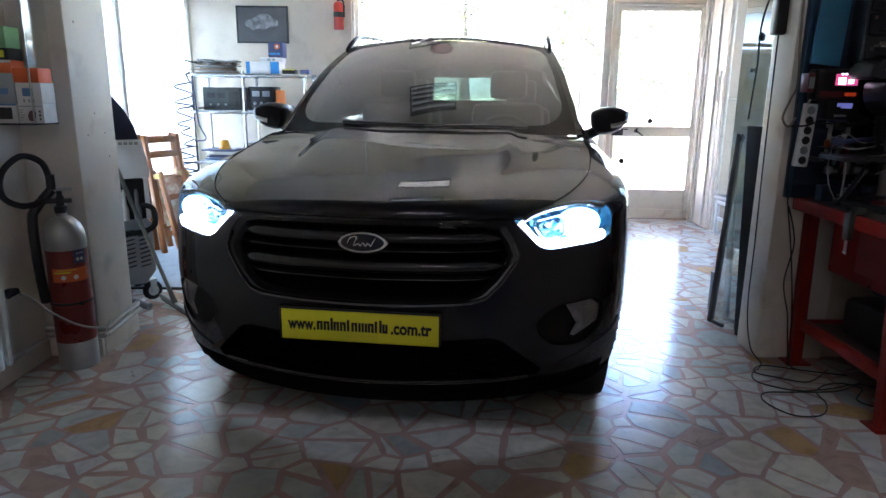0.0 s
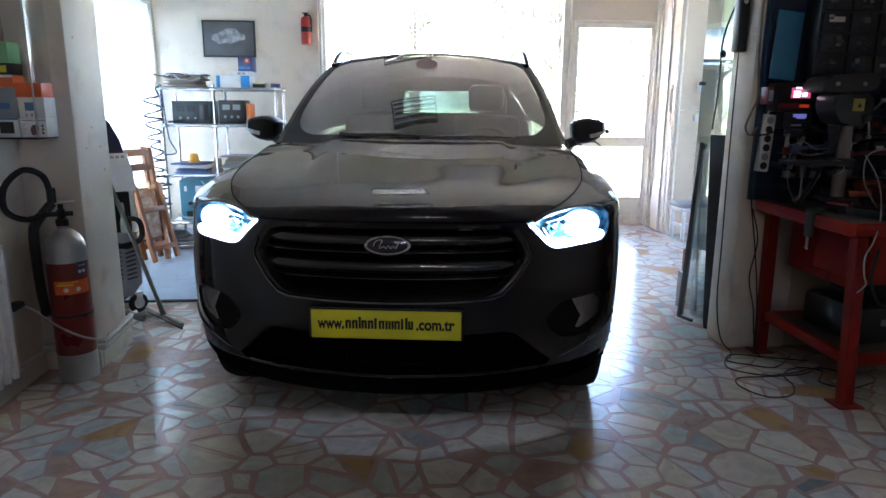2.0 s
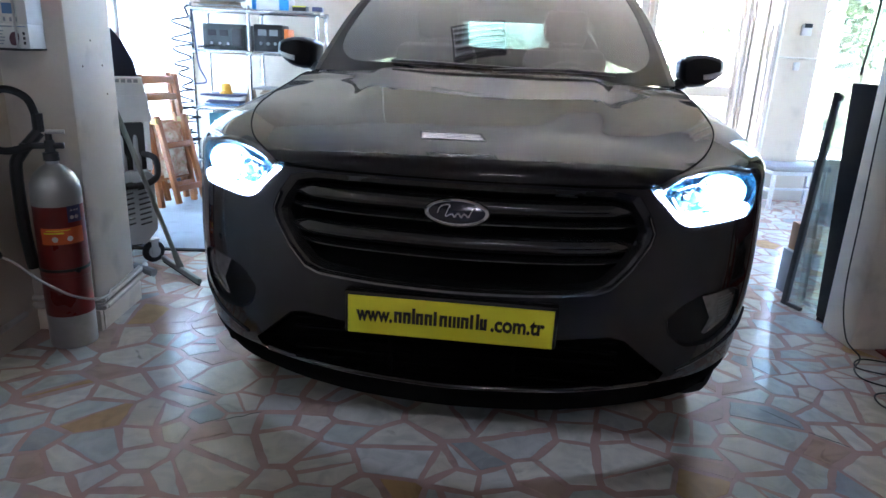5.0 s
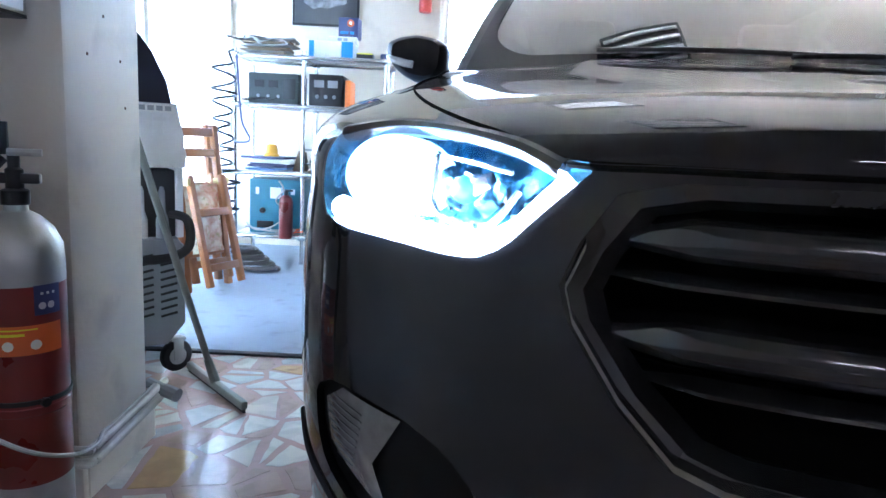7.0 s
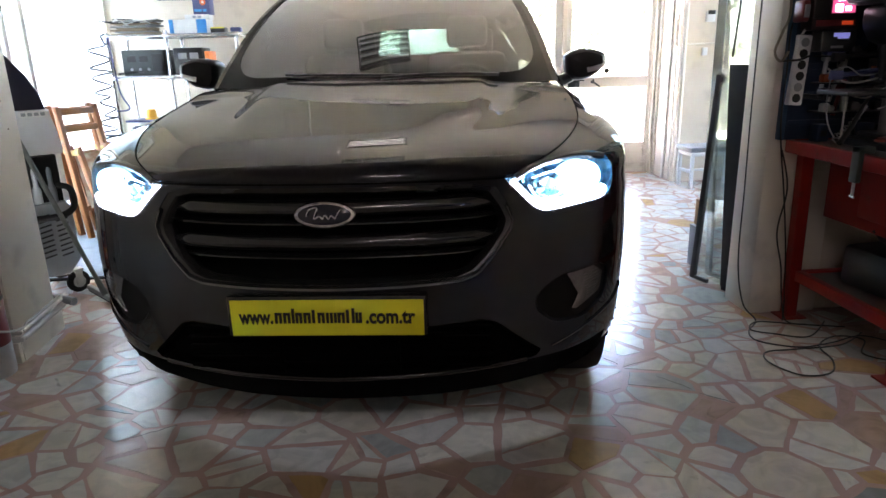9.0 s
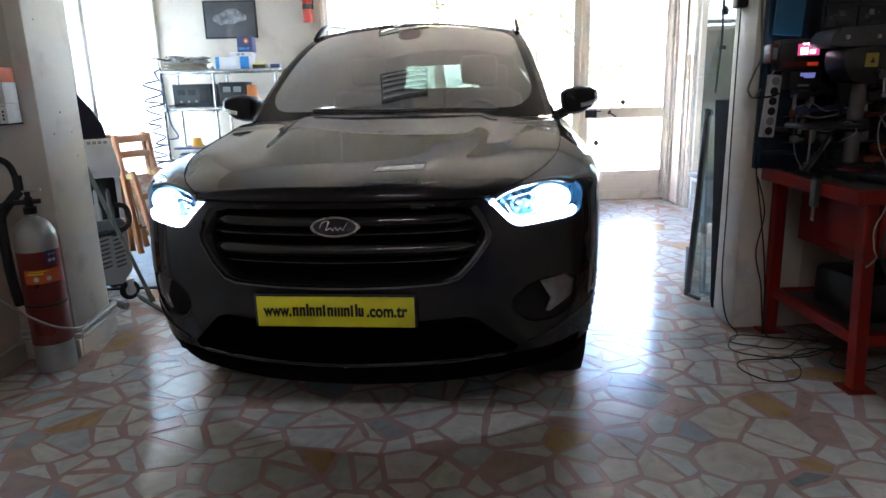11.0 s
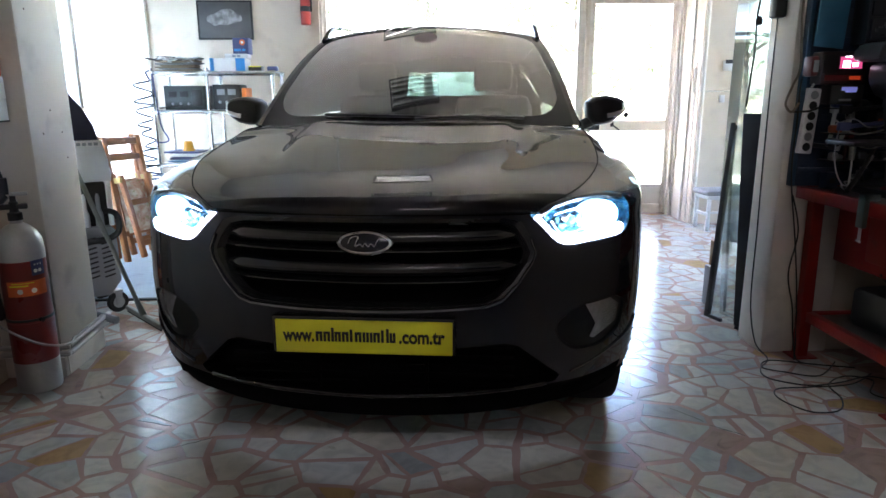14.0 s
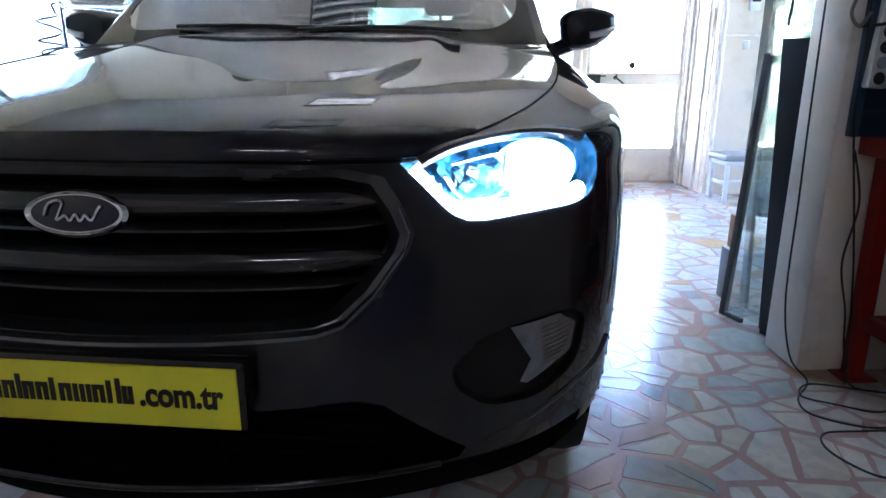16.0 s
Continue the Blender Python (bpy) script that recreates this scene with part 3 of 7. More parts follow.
tube(bm, [Vector((s * p[0], p[1] - .001, p[2] - .004)) for s, p in [(-1, body(u, 7)) for u in np.linspace(3, 0.1, 20)] + [(1, body(u, 7)) for u in np.linspace(0, 3, 20)]], .0035, 6)
part("shut_line", bm, M_SHADE, car)

# glasshouse
def screen_point(a, b):
    """a from -1 to 1 across, b from the cowl (0) to the roof (1)."""
    x = a * (.735 + (.585 - .735) * b)
    y0, y1 = 1.13 + .20 * a * a, 2.03 + .06 * a * a
    z0, z1 = 1.122 + .0 * a * a, 1.628 - .058 * a * a
    return Vector((x, y0 + (y1 - y0) * b, z0 + (z1 - z0) * b + .045 * math.sin(math.pi * b)))


def glass_half(b):
    """Half width of the clear glass at height b, with rounded corners."""
    lo, hi = (b - .07) / .20, (.955 - b) / .12
    k = min(1.0, max(0.0, min(lo, hi)))
    return .955 - (.20 if lo < hi else .12) * (1 - math.sqrt(1 - (1 - k) ** 2))


ROWS_B = [.07 + .20 * (1 - math.cos(t)) for t in np.linspace(0, math.pi / 2, 8)] + list(np.linspace(.30, .82, 9)) + [.955 - .12 * (1 - math.sin(t)) for t in np.linspace(.12, math.pi / 2, 8)]
bm = bmesh.new()
grid_mesh(bm, [[screen_point(a * glass_half(b), b) for a in np.linspace(-1, 1, 29)] for b in ROWS_B])
screen = part("windscreen", bm, M_SCREEN, car, "dusty windscreen reflecting the ceiling, with pale haze added to the reflection")
screen.visible_shadow = False
bm = bmesh.new()
for s in (1, -1):
    grid_mesh(bm, [[screen_point(s * (glass_half(b) + (1 - glass_half(b)) * k), b) - Vector((0, .002, -.002)) for k in (0, .25, .5, 1)] for b in ROWS_B])
for B in ((.955, 1.0), (0, .07)):
    grid_mesh(bm, [[screen_point(a, b) - Vector((0, .002, -.002)) for a in np.linspace(-1, 1, 29)] for b in np.linspace(*B, 3)])
part("screen_surround", bm, glass("screen_frit", (0.0, 0.0, 0.0), 0.02, 0.45, 0.006, (0.4, 0.39, 0.37)), car)


def roof_edge(y):
    return np.interp(y, [2.0, 2.3, 3.0, 3.8, 4.15], [.585, .62, .63, .60, .55]), np.interp(y, [2.0, 2.3, 3.0, 3.8, 4.15], [1.572, 1.60, 1.615, 1.585, 1.53])


bm = bmesh.new()
rows = []
for y in np.linspace(2.03, 4.15, 20):
    ex, ez = roof_edge(y)
    mid = np.interp(y, [2.03, 2.4, 3.0, 3.8, 4.15], [1.63, 1.665, 1.685, 1.665, 1.61])
    rows.append([Vector((ex * a, y + .06 * a * a * (1 if y < 2.2 else 0), mid + (ez - mid) * a * a)) for a in np.linspace(-1, 1, 17)])
grid_mesh(bm, rows)
part("roof", bm, M_PAINT, car)
bm = bmesh.new()
grid_mesh(bm, [[p + Vector((0, .03, -.035)) for p in r] for r in rows])
part("headliner", bm, M_CABIN, car)
for s in (1, -1):
    # roof pillars, side glass and mirror of one side
    bm = bmesh.new()
    P = []
    for k in np.linspace(0, 1, 12):
        a = screen_point(s * 1.0, k)
        b = a + Vector((s * (.035 - .01 * k), .085 - .02 * k, -.012))
        mid = (a + b) / 2 + Vector((s * .014, -.006, .008))
        P.append([a, mid, b])
    grid_mesh(bm, P)
    part("a_pillar", bm, M_PAINT, car)
    bm = bmesh.new()
    bel, top = [], []
    for y in np.linspace(1.42, 4.15, 18):
        u = np.interp(y, [1.32, 2.2, 3.3, 4.2], [10, 11, 12, 13])
        bel.append(Vector((s * body(u, 7)[0], y, body(u, 7)[2])))
        yt = max(y, 2.1)
        ex, ez = roof_edge(yt)
        if y < 2.1:
            k = (y - 1.42) / (2.1 - 1.42)
            b = screen_point(s, k) + Vector((s * .03, .07, -.012))
            top.append(Vector((b.x, y, max(b.z - .01, bel[-1].z + .004))))
        else:
            top.append(Vector((s * ex, y, ez)))
    grid_mesh(bm, [bel, [a.lerp(b, .5) + Vector((s * .015, 0, 0)) for a, b in zip(bel, top)], top])
    part("side_glass", bm, M_SIDEGLASS, car)
    for y0, lean in ((2.42, .02), (3.42, .05)):
        bm = bmesh.new()
        u = np.interp(y0, [1.32, 2.2, 3.3, 4.2], [10, 11, 12, 13])
        b0 = body(u, 7)
        ex, ez = roof_edge(y0 + lean)
        p0, p1 = Vector((s * (b0[0] + .004), y0, b0[2])), Vector((s * (ex + .004), y0 + lean, ez))
        grid_mesh(bm, [[p0.lerp(p1, t) + Vector((s * .016 * math.sin(math.pi * t), d, 0)) for d in (0, .1)] for t in np.linspace(0, 1, 6)])
        part("pillar", bm, M_GLOSSBLACK, car)
    # roof rail
    bm = bmesh.new()
    pts = [(s * .600, 2.06, 1.560), (s * .596, 2.13, 1.600), (s * .590, 2.26, 1.644), (s * .584, 2.5, 1.668), (s * .588, 3.2, 1.688), (s * .57, 3.7, 1.675), (s * .56, 3.85, 1.62)]
    tube(bm, curve_pts(pts, 5), .0135, 10)
    part("roof_rail", bm, M_SATIN, car)

# rear panel with its window
bm = bmesh.new()
R = lambda a, b: Vector((a * (.62 - .09 * b), 4.28 - .16 * b - .05 * a * a, 1.16 + .42 * b))
for A, B in (((-1, -.68), (0, 1)), ((.68, 1), (0, 1)), ((-.68, .68), (0, .22)), ((-.68, .68), (.70, 1))):
    grid_mesh(bm, [[R(a, b) for a in np.linspace(*A, 7)] for b in np.linspace(*B, 5)])
part("tailgate", bm, M_PAINT, car)
bm = bmesh.new()
grid_mesh(bm, [[R(a, b) for a in np.linspace(-.68, .68, 9)] for b in np.linspace(.22, .70, 5)])
part("rear_window", bm, M_REARGLASS, car).visible_shadow = False
for s in (1, -1):
    # rear corner panels between side glass and tailgate
    q = body(12.95, 7)
    lo, (ex, ez) = Vector((s * q[0], 4.15, q[2])), roof_edge(4.15)
    bm = bmesh.new()
    grid_mesh(bm, [[lo.lerp(Vector((s * ex, 4.15, ez)), b), R(s * 1.0, b) + Vector((s * .03, -.01, 0)), R(s * .96, b)] for b in np.linspace(-.05, 1.02, 8)])
    part("rear_pillar", bm, M_PAINT, car)


def scaled(outline, k, kz=None):
    cx = sum(p[0] for p in outline) / len(outline)
    cz = (max(p[1] for p in outline) + min(p[1] for p in outline)) / 2
    return [(cx + (x - cx) * k, cz + (z - cz) * (kz or k)) for x, z in outline]


def skin_patch(bm, outline, out, side=1, rings=7, mi=0, bulge=0.0):
    """A smooth patch that follows the skin inside an outline."""
    cx = sum(p[0] for p in outline) / len(outline)
    cz = sum(p[1] for p in outline) / len(outline)
    prev = None
    n = len(outline)
    for r in range(rings + 1):
        k = 1 - r / rings
        pts = [skin(cx + (x - cx) * k, cz + (z - cz) * k, out + bulge * (1 - k * k)) for x, z in (outline if r < rings else outline[:1])]
        ring = [bm.verts.new((side * p.x, p.y, p.z)) for p in pts]
        if prev:
            for i in range(n):
                q = [prev[i], prev[(i + 1) % n], ring[(i + 1) % len(ring)], ring[i % len(ring)]]
                q = [v for k2, v in enumerate(q) if v not in q[:k2]]
                bm.faces.new(q if side > 0 else q[::-1]).material_index = mi
        prev = ring


def band(bm, outer, inner, d0, d1, mi=0, closed=True, side=1):
    """A strip between two outlines of equal length, set into the body by d0 and d1."""
    a = [skin(x, z) + Vector((0, d0, 0)) for x, z in outer]
    b = [skin(x, z) + Vector((0, d1, 0)) for x, z in inner]
    va = [bm.verts.new((side * p.x, p.y, p.z)) for p in a]
    vb = [bm.verts.new((side * p.x, p.y, p.z)) for p in b]
    n = len(a)
    for i in range(n if closed else n - 1):
        bm.faces.new((va[i], va[(i + 1) % n], vb[(i + 1) % n], vb[i])).material_index = mi


# grille
g_out = dense(grille_full, .015)
g_mid, g_in = scaled(g_out, .955, .90), scaled(g_out, .915, .83)
grille = part("grille", (lambda b: (rim_loft(b, g_out, .085, .97), b)[1])(bmesh.new()), M_SHADE, car, "black radiator grille with two broad bars, shade put into its depth's colour")
bm = bmesh.new()
band(bm, g_out, g_mid, .002, .010)
band(bm, g_mid, g_in, .010, .035)
part("grille_frame", bm, plain("satin_dark_frame", (0.022, 0.0225, 0.024), 0.26, 0.4, coat=0.5), grille)
bm = bmesh.new()
low = [p for p in dense(GRILLE[4:], .012, False)]
low = low + [(-x, z) for x, z in low[::-1]]
low = [(x * .985, .783 + (z - .783) * .965) for x, z in low]
pts = [skin(x, z, .004) for x, z in low]
rim = []
for k, p in enumerate(pts):
    rim.append([p + Vector((0, .012, .008)), p + Vector((0, -.002, .003)), p + Vector((0, -.003, -.003)), p + Vector((0, .012, -.008))])
grid_mesh(bm, rim)
part("grille_trim", bm, plain("satin_silver_trim", (0.22, 0.225, 0.23), 0.2, 0.9), grille, "dark satin lower grille surround")


def inner_width(z):
    xs = [x for (x, zz), (x2, z2) in zip(g_mid, g_mid[1:]) if (zz - z) * (z2 - z) <= 0 and x > 0]
    return (max(xs) if xs else .4) - .006


def grille_bar(name, z, prof, mat, xa=None):
    bm = bmesh.new()
    w = xa or inner_width(z)
    rows = []
    for x in np.linspace(-w, w, 61):
        e = min(1, (w - abs(x)) / .06)
        base = skin(x, z)
        rows.append([Vector((x, base.y + .012 + dy + .022 * (1 - e), z + dz * (.45 + .55 * e))) for dz, dy in prof])
    grid_mesh(bm, rows)
    return part(name, bm, mat, grille)


PROF = [(.028, .055)] + [(.008 + .019 * math.sin(radians(a)), .014 - .018 * math.cos(radians(a))) for a in range(88, -76, -12)] + [(-.012, .05)]
THIN = [(.007, .05), (.006, .012), (.004, .004), (.001, .0), (-.003, .001), (-.006, .008), (-.007, .05)]
M_BAR = plain("gloss_dark_bar", (0.032, 0.033, 0.036), 0.2, 0.5, coat=0.8)
for z in (.850, .760):
    grille_bar("bar", z, PROF, M_BAR)
    grille_bar("bar", z - .030, THIN, M_BAR)
for z in (.895, .815, .735, .72):
    grille_bar("slat", z, [(.003, .06), (.003, .045), (-.003, .045), (-.003, .06)], M_SHADE)

# oval badge, unlettered
def oval(bm, a, b, y, n=40):
    return [bm.verts.new((a * math.cos(2 * math.pi * i / n), y, b * math.sin(2 * math.pi * i / n))) for i in range(n)]


badge = None
for nm, rings, mat in (("badge", ((.082, .036, .02), (.083, .037, .004), (.079, .033, -.002), (.074, .029, .001)), M_CHROME), ("badge_field", ((.0742, .0292, .0015), (.05, .018, -.002), (.0, .0, -.003)), plain("badge_navy", (0.008, 0.012, 0.035), 0.2, 0.2, coat=0.8))):
    bm = bmesh.new()
    prev = None
    for a, b, y in rings:
        r = oval(bm, max(a, .001), max(b, .001), y)
        if prev:
            for i in range(40):
                bm.faces.new((prev[i], prev[(i + 1) % 40], r[(i + 1) % 40], r[i]))
        prev = r
    bm.faces.new(prev)
    ob = part(nm, bm, mat, badge or grille, "chrome-rimmed dark oval badge" if nm == "badge" else "")
    if nm == "badge":
        badge = ob
        ob.location = (0.0, skin(0, .85).y + .002, .847)
        ob.rotation_euler = (radians(-14), 0, 0)
bm = bmesh.new()
wave = [(-.046, -.004), (-.038, .014), (-.018, .017), (-.026, -.010), (-.012, -.004), (-.004, -.011), (.004, -.002), (.012, -.011), (.020, -.003), (.030, -.010), (.038, .004), (.044, .012)]
tube(bm, curve_pts([(x, -.004, z) for x, z in wave], 5), .0024, 6)
part("badge_ornament", bm, M_CHROME, badge)

# lower intake
i_out = dense(intake_full, .016)
intake = part("lower_intake", (lambda b: (rim_loft(b, i_out, .06, .97), b)[1])(bmesh.new()), M_SHADE, car, "black lower air intake, shade put into its colour")
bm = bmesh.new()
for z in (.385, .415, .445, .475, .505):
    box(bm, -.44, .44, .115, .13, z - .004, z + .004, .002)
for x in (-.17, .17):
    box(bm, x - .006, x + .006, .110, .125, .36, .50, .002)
part("intake_mesh", bm, M_SHADE, intake)
bm = bmesh.new()
tube(bm, [skin(x, .368 + .010 * abs(x), .004) for x in np.linspace(-.54, .54, 41)], .008, 12)
part("lip", bm, M_GLOSSBLACK, car)

# plate: a yellow advertising panel in a black holder
bm = bmesh.new()
box(bm, -.268, .268, -.004, .035, .528, .642, .006)
holder = part("plate_holder", bm, M_GLOSSBLACK, car)
bm = bmesh.new()
box(bm, -.258, .258, -.007, -.0035, .531, .632, .002)
plate = part("plate", bm, M_YELLOW, car, "yellow panel with a printed web address")


def lettering(text, size, x, y, z, parent, mat, width=None):
    cu = bpy.data.curves.new("text", 'FONT')
    cu.body, cu.size, cu.extrude, cu.offset = text, size, 0.0006, 0.0019
    tob = new("text", cu)
    me = bpy.data.meshes.new_from_object(tob.evaluated_get(bpy.context.evaluated_depsgraph_get()))
    bpy.data.objects.remove(tob)
    xs = [v.co.x for v in me.vertices]
    k = width / (max(xs) - min(xs)) if width else 1
    me.transform(Matrix.Translation((x, y, z)) @ Matrix.Rotation(radians(90), 4, 'X') @ Matrix.Diagonal((k, 1, 1, 1)) @ Matrix.Translation((-min(xs), 0, 0)))
    me.materials.clear()
    me.materials.append(mat)
    ob = new("lettering", me)
    ob.parent = parent
    return ob


lettering("www.", .056, -.236, -.0078, .567, plate, M_INK, .092)
lettering(".com.tr", .056, .104, -.0078, .567, plate, M_INK, .132)
# the name between is set in plain strokes
bm = bmesh.new()
x = -.139
for w, h in ((.020, .03), (.020, .03), (.007, .042), (.019, .03), (.020, .03), (.012, .038), (.020, .03), (.028, .03), (.020, .03), (.012, .038), (.007, .042), (.018, .03)):
    if w > .025:
        for d in (0, .0105, .021):
            box(bm, x + d, x + d + .0078, -.0082, -.0066, .567, .567 + h)
    elif w > .015:
        box(bm, x, x + .0078, -.0082, -.0066, .567, .567 + h)
        box(bm, x + w - .0085, x + w - .0007, -.0082, -.0066, .567, .567 + h)
        box(bm, x + .0078, x + w - .0085, -.0082, -.0066, .567 + (h - .0078 if w > .0185 else 0), .567 + (h if w > .0185 else .0078))
    else:
        box(bm, x, x + .008, -.0082, -.0066, .567, .567 + h)
    x += w + .0028
part("lettering", bm, M_INK, plate)

M_FOGRIB = plain("fog_rib", (0.11, 0.11, 0.113), 0.3, 0.3)
# lamps of both sides
hl_dense = dense(headlamp_r, .014)
fb_dense, fl_dense = dense(fogbay_r, .014), dense(FOGLAMP, .010)
DRL_LINE = [(.497, .906), (.520, .882), (.544, .856), (.572, .838), (.600, .832), (.65, .834), (.72, .837), (.765, .840), (.79, .846)]
for s in (1, -1):
    bm = bmesh.new()
    rim_loft(bm, hl_dense, .085, .86, side=s)
    lamp = part("headlight", bm, M_CRYSTAL, car, "swept headlight with lit daytime strip and main beam")
    bm = bmesh.new()
    skin_patch(bm, hl_dense, .003, s)
    part("lens", bm, M_LENS, lamp).visible_shadow = False
    bm = bmesh.new()
    line = [skin(x, z, -.014) for x, z in [(p.x, p.y) for p in curve_pts([(a, b, 0) for a, b in DRL_LINE], 6)]]
    tube(bm, [(s * p.x, p.y, p.z) for p in line], .0155, 10)
    part("light_strip", bm, M_DRL, lamp, "glowing white LED strip")
    # upper trim lip
    bm = bmesh.new()
    top = [skin(x, z - .003, -.003) for x, z in [(p.x, p.y) for p in curve_pts([(.505, .917, 0), (.55, .937, 0), (.62, .950, 0), (.70, .955, 0), (.78, .944, 0)], 6)]]
    tube(bm, [(s * p.x, p.y, p.z) for p in top], .011, 8)
    part("lamp_brow", bm, M_GLOSSBLACK, lamp)
    # beam units: a glowing outer projector in a square bowl, a dark inner lens; bowl and lens emit too, for scattered
    # beam light
    c = skin(.722, .898, -.05)
    m = Matrix.Translation((s * c.x, c.y, c.z)) @ pose(0, 0, 0, 90, 0, s * 26) @ Matrix.Diagonal((1.32, .86, 1, 1))
    bm = bmesh.new()
    lathe(bm, [(.058, -.002), (.060, .022), (.054, .026), (.048, .006), (.036, -.012), (.0, -.016)], 28, m)
    bowl = part("reflector", bm, M_GLOWBOWL, lamp)
    bm = bmesh.new()
    lathe(bm, [(.026, -.004), (.024, .008), (.015, .016), (0, .019)], 24, m)
    part("projector", bm, M_BEAM, bowl, "glowing blue-white beam lens")
    # faceted inner chamber, not lit by itself; blue beam light is put into its colour
    for k, (x, z, w, h, t) in enumerate(((.612, .905, .018, .010, 20), (.640, .890, .014, .016, -15), (.600, .880, .012, .012, 40), (.628, .915, .020, .006, 5), (.584, .900, .008, .014, -30), (.652, .915, .010, .010, 30))):
        c = skin(x, z, -.048)
        bm = bmesh.new()
        box(bm, -w, w, -.012, .012, -h, h, .004, Matrix.Translation((s * c.x, c.y, c.z)) @ pose(0, 0, 0, 12, s * t, s * 26))
        part("facet", bm, M_CRYSTAL if k % 3 else M_SILVER, lamp)
    c = skin(.628, .893, -.042)
    bm = bmesh.new()
    lathe(bm, [(.017, -.004), (.015, .006), (.009, .012), (0, .014)], 8, Matrix.Translation((s * c.x, c.y, c.z)) @ pose(0, 0, 0, 90, 0, s * 26))
    part("inner_lens", bm, M_BLUE, lamp, "dark inner lens with a faint blue glow added")
    # bright bezels round the two chambers
    for path, r in (([(.648, .944), (.660, .900), (.656, .868), (.640, .856), (.600, .853), (.580, .862), (.556, .896)], .0042), ([(.660, .946), (.655, .905), (.662, .866), (.700, .855), (.760, .858), (.778, .872), (.788, .930)], .0042), ([(.560, .926), (.600, .936), (.640, .941)], .003)):
        bm = bmesh.new()
        P = [skin(p.x, p.y, -.026) for p in curve_pts([(a, b, 0) for a, b in path], 5)]
        tube(bm, [(s * p.x, p.y, p.z) for p in P], r, 8)
        part("bezel", bm, M_SILVER, lamp)
    # stepped optics along the strip, and dark fins under the brow
    bm = bmesh.new()
    for k in range(17):
        x = .535 + k * .0135
        c = skin(x, .851 + max(0, .575 - x) * 1.1, -.027)
        box(bm, s * c.x - .0035, s * c.x + .0035, c.y - .006, c.y + .006, c.z - .005, c.z + .005, .001)
    part("led_ribs", bm, M_CRYSTAL, lamp)["kind"] = "stuff"
    for k, (a, b) in enumerate((((.570, .926), (.585, .872)), ((.606, .938), (.640, .868)), ((.652, .945), (.650, .866)), ((.800, .93), (.800, .862)))):
        p, q = skin(*a, -.040), skin(*b, -.055)
        bm = bmesh.new()
        tube(bm, [(s * p.x, p.y, p.z), (s * q.x, q.y, q.z)], .006 if k != 1 else .009, 6)
        part("lamp_fin", bm, M_SILVER if k % 2 else M_GLOSSBLACK, lamp)
    # fog lamp in its black bay
    bm = bmesh.new()
    rim_loft(bm, fb_dense, .016, .95, side=s)
    part("fog_bay", bm, plain("fog_bay_black", (0.004, 0.004, 0.0045), 0.5, spec=0.2), car)
    bm = bmesh.new()
    skin_patch(bm, fl_dense, -.006, s, 5, bulge=.006)
    fog = part("fog_light", bm, surface("fog_lens", (0.26, 0.255, 0.255), (0.17, 0.167, 0.165), 0.2, 0.2, 40, 160, 0.3, 0.002, 0.1, coat=0.8), car, "clear ribbed fog light, unlit")
    bm = bmesh.new()
    for k in range(9):
        z = .611 - k * .0095
        x0 = .715 + max(0, k - 1) * .002
        P = [skin(x, z + (x - .74) * .06, .0005) for x in np.linspace(x0, .776 - abs(k - 3) * .004, 6)]
        tube(bm, [(s * p.x, p.y, p.z) for p in P], .0013, 5)
    part("fog_ribs", bm, M_FOGRIB, fog)
    # crease below the fog bay
    bm = bmesh.new()
    P = [skin(x, z, .0) for x, z in [(p.x, p.y) for p in curve_pts([(.62, .40, 0), (.70, .425, 0), (.78, .45, 0), (.84, .47, 0), (.872, .50, 0)], 6)]]
    tube(bm, [(s * p.x, p.y, p.z) for p in P], .006, 6)
    part("bumper_crease", bm, M_PAINT, car)
    # door mirror
    OUT = [(.815, 1.228), (.85, 1.252), (.92, 1.264), (.985, 1.253), (1.024, 1.236), (1.028, 1.192), (1.0, 1.150), (.95, 1.115), (.89, 1.102), (.85, 1.108), (.822, 1.145)]
    OUT = smooth_poly([(.89 + (x - .89) * .91, 1.188 + (z - 1.188) * .9) for x, z in OUT], 2)
    bm = bmesh.new()
    rows = []
    cx, cz = .905, 1.185
    for y, k in ((1.545, .0), (1.546, .45), (1.552, .78), (1.57, .93), (1.61, 1.0), (1.68, 1.0), (1.70, .97), (1.69, .85)):
        rows.append([Vector((s * (cx + (x - cx) * k), y + .05 * (abs(x) - .82) * 1.2, cz + (z - cz) * k)) for x, z in OUT + OUT[:1]])
    grid_mesh(bm, rows)
    bmesh.ops.remove_doubles(bm, verts=bm.verts[:], dist=.0005)
    mir = part("door_mirror", bm, plain("mirror_shell", (0.012, 0.012, 0.0135), 0.33, spec=0.35), car, "dark folding door mirror with turn signal")
    bm = bmesh.new()
    prism(bm, [(s * (cx + (x - cx) * .9), cz + (z - cz) * .9) for x, z in OUT], 1.692, 1.699)
    part("mirror_glass", bm, M_CHROME, mir)
    bm = bmesh.new()
    P = [(s * x, y, z) for x, y, z in ((.92, 1.548, 1.160), (.95, 1.553, 1.165), (.98, 1.565, 1.174), (1.000, 1.590, 1.185), (1.012, 1.64, 1.195))]
    tube(bm, curve_pts(P, 4), .0115, 8)
    part("turn_signal", bm, plain("signal_lens", (0.62, 0.62, 0.6), 0.15, 0.1, coat=1), mir, "pale clear turn signal")
    bm = bmesh.new()
    tube(bm, [(s * .80, 1.60, 1.11), (s * .84, 1.62, 1.125), (s * .87, 1.64, 1.14)], .028, 10)
    part("mirror_foot", bm, M_BLACK, mir)

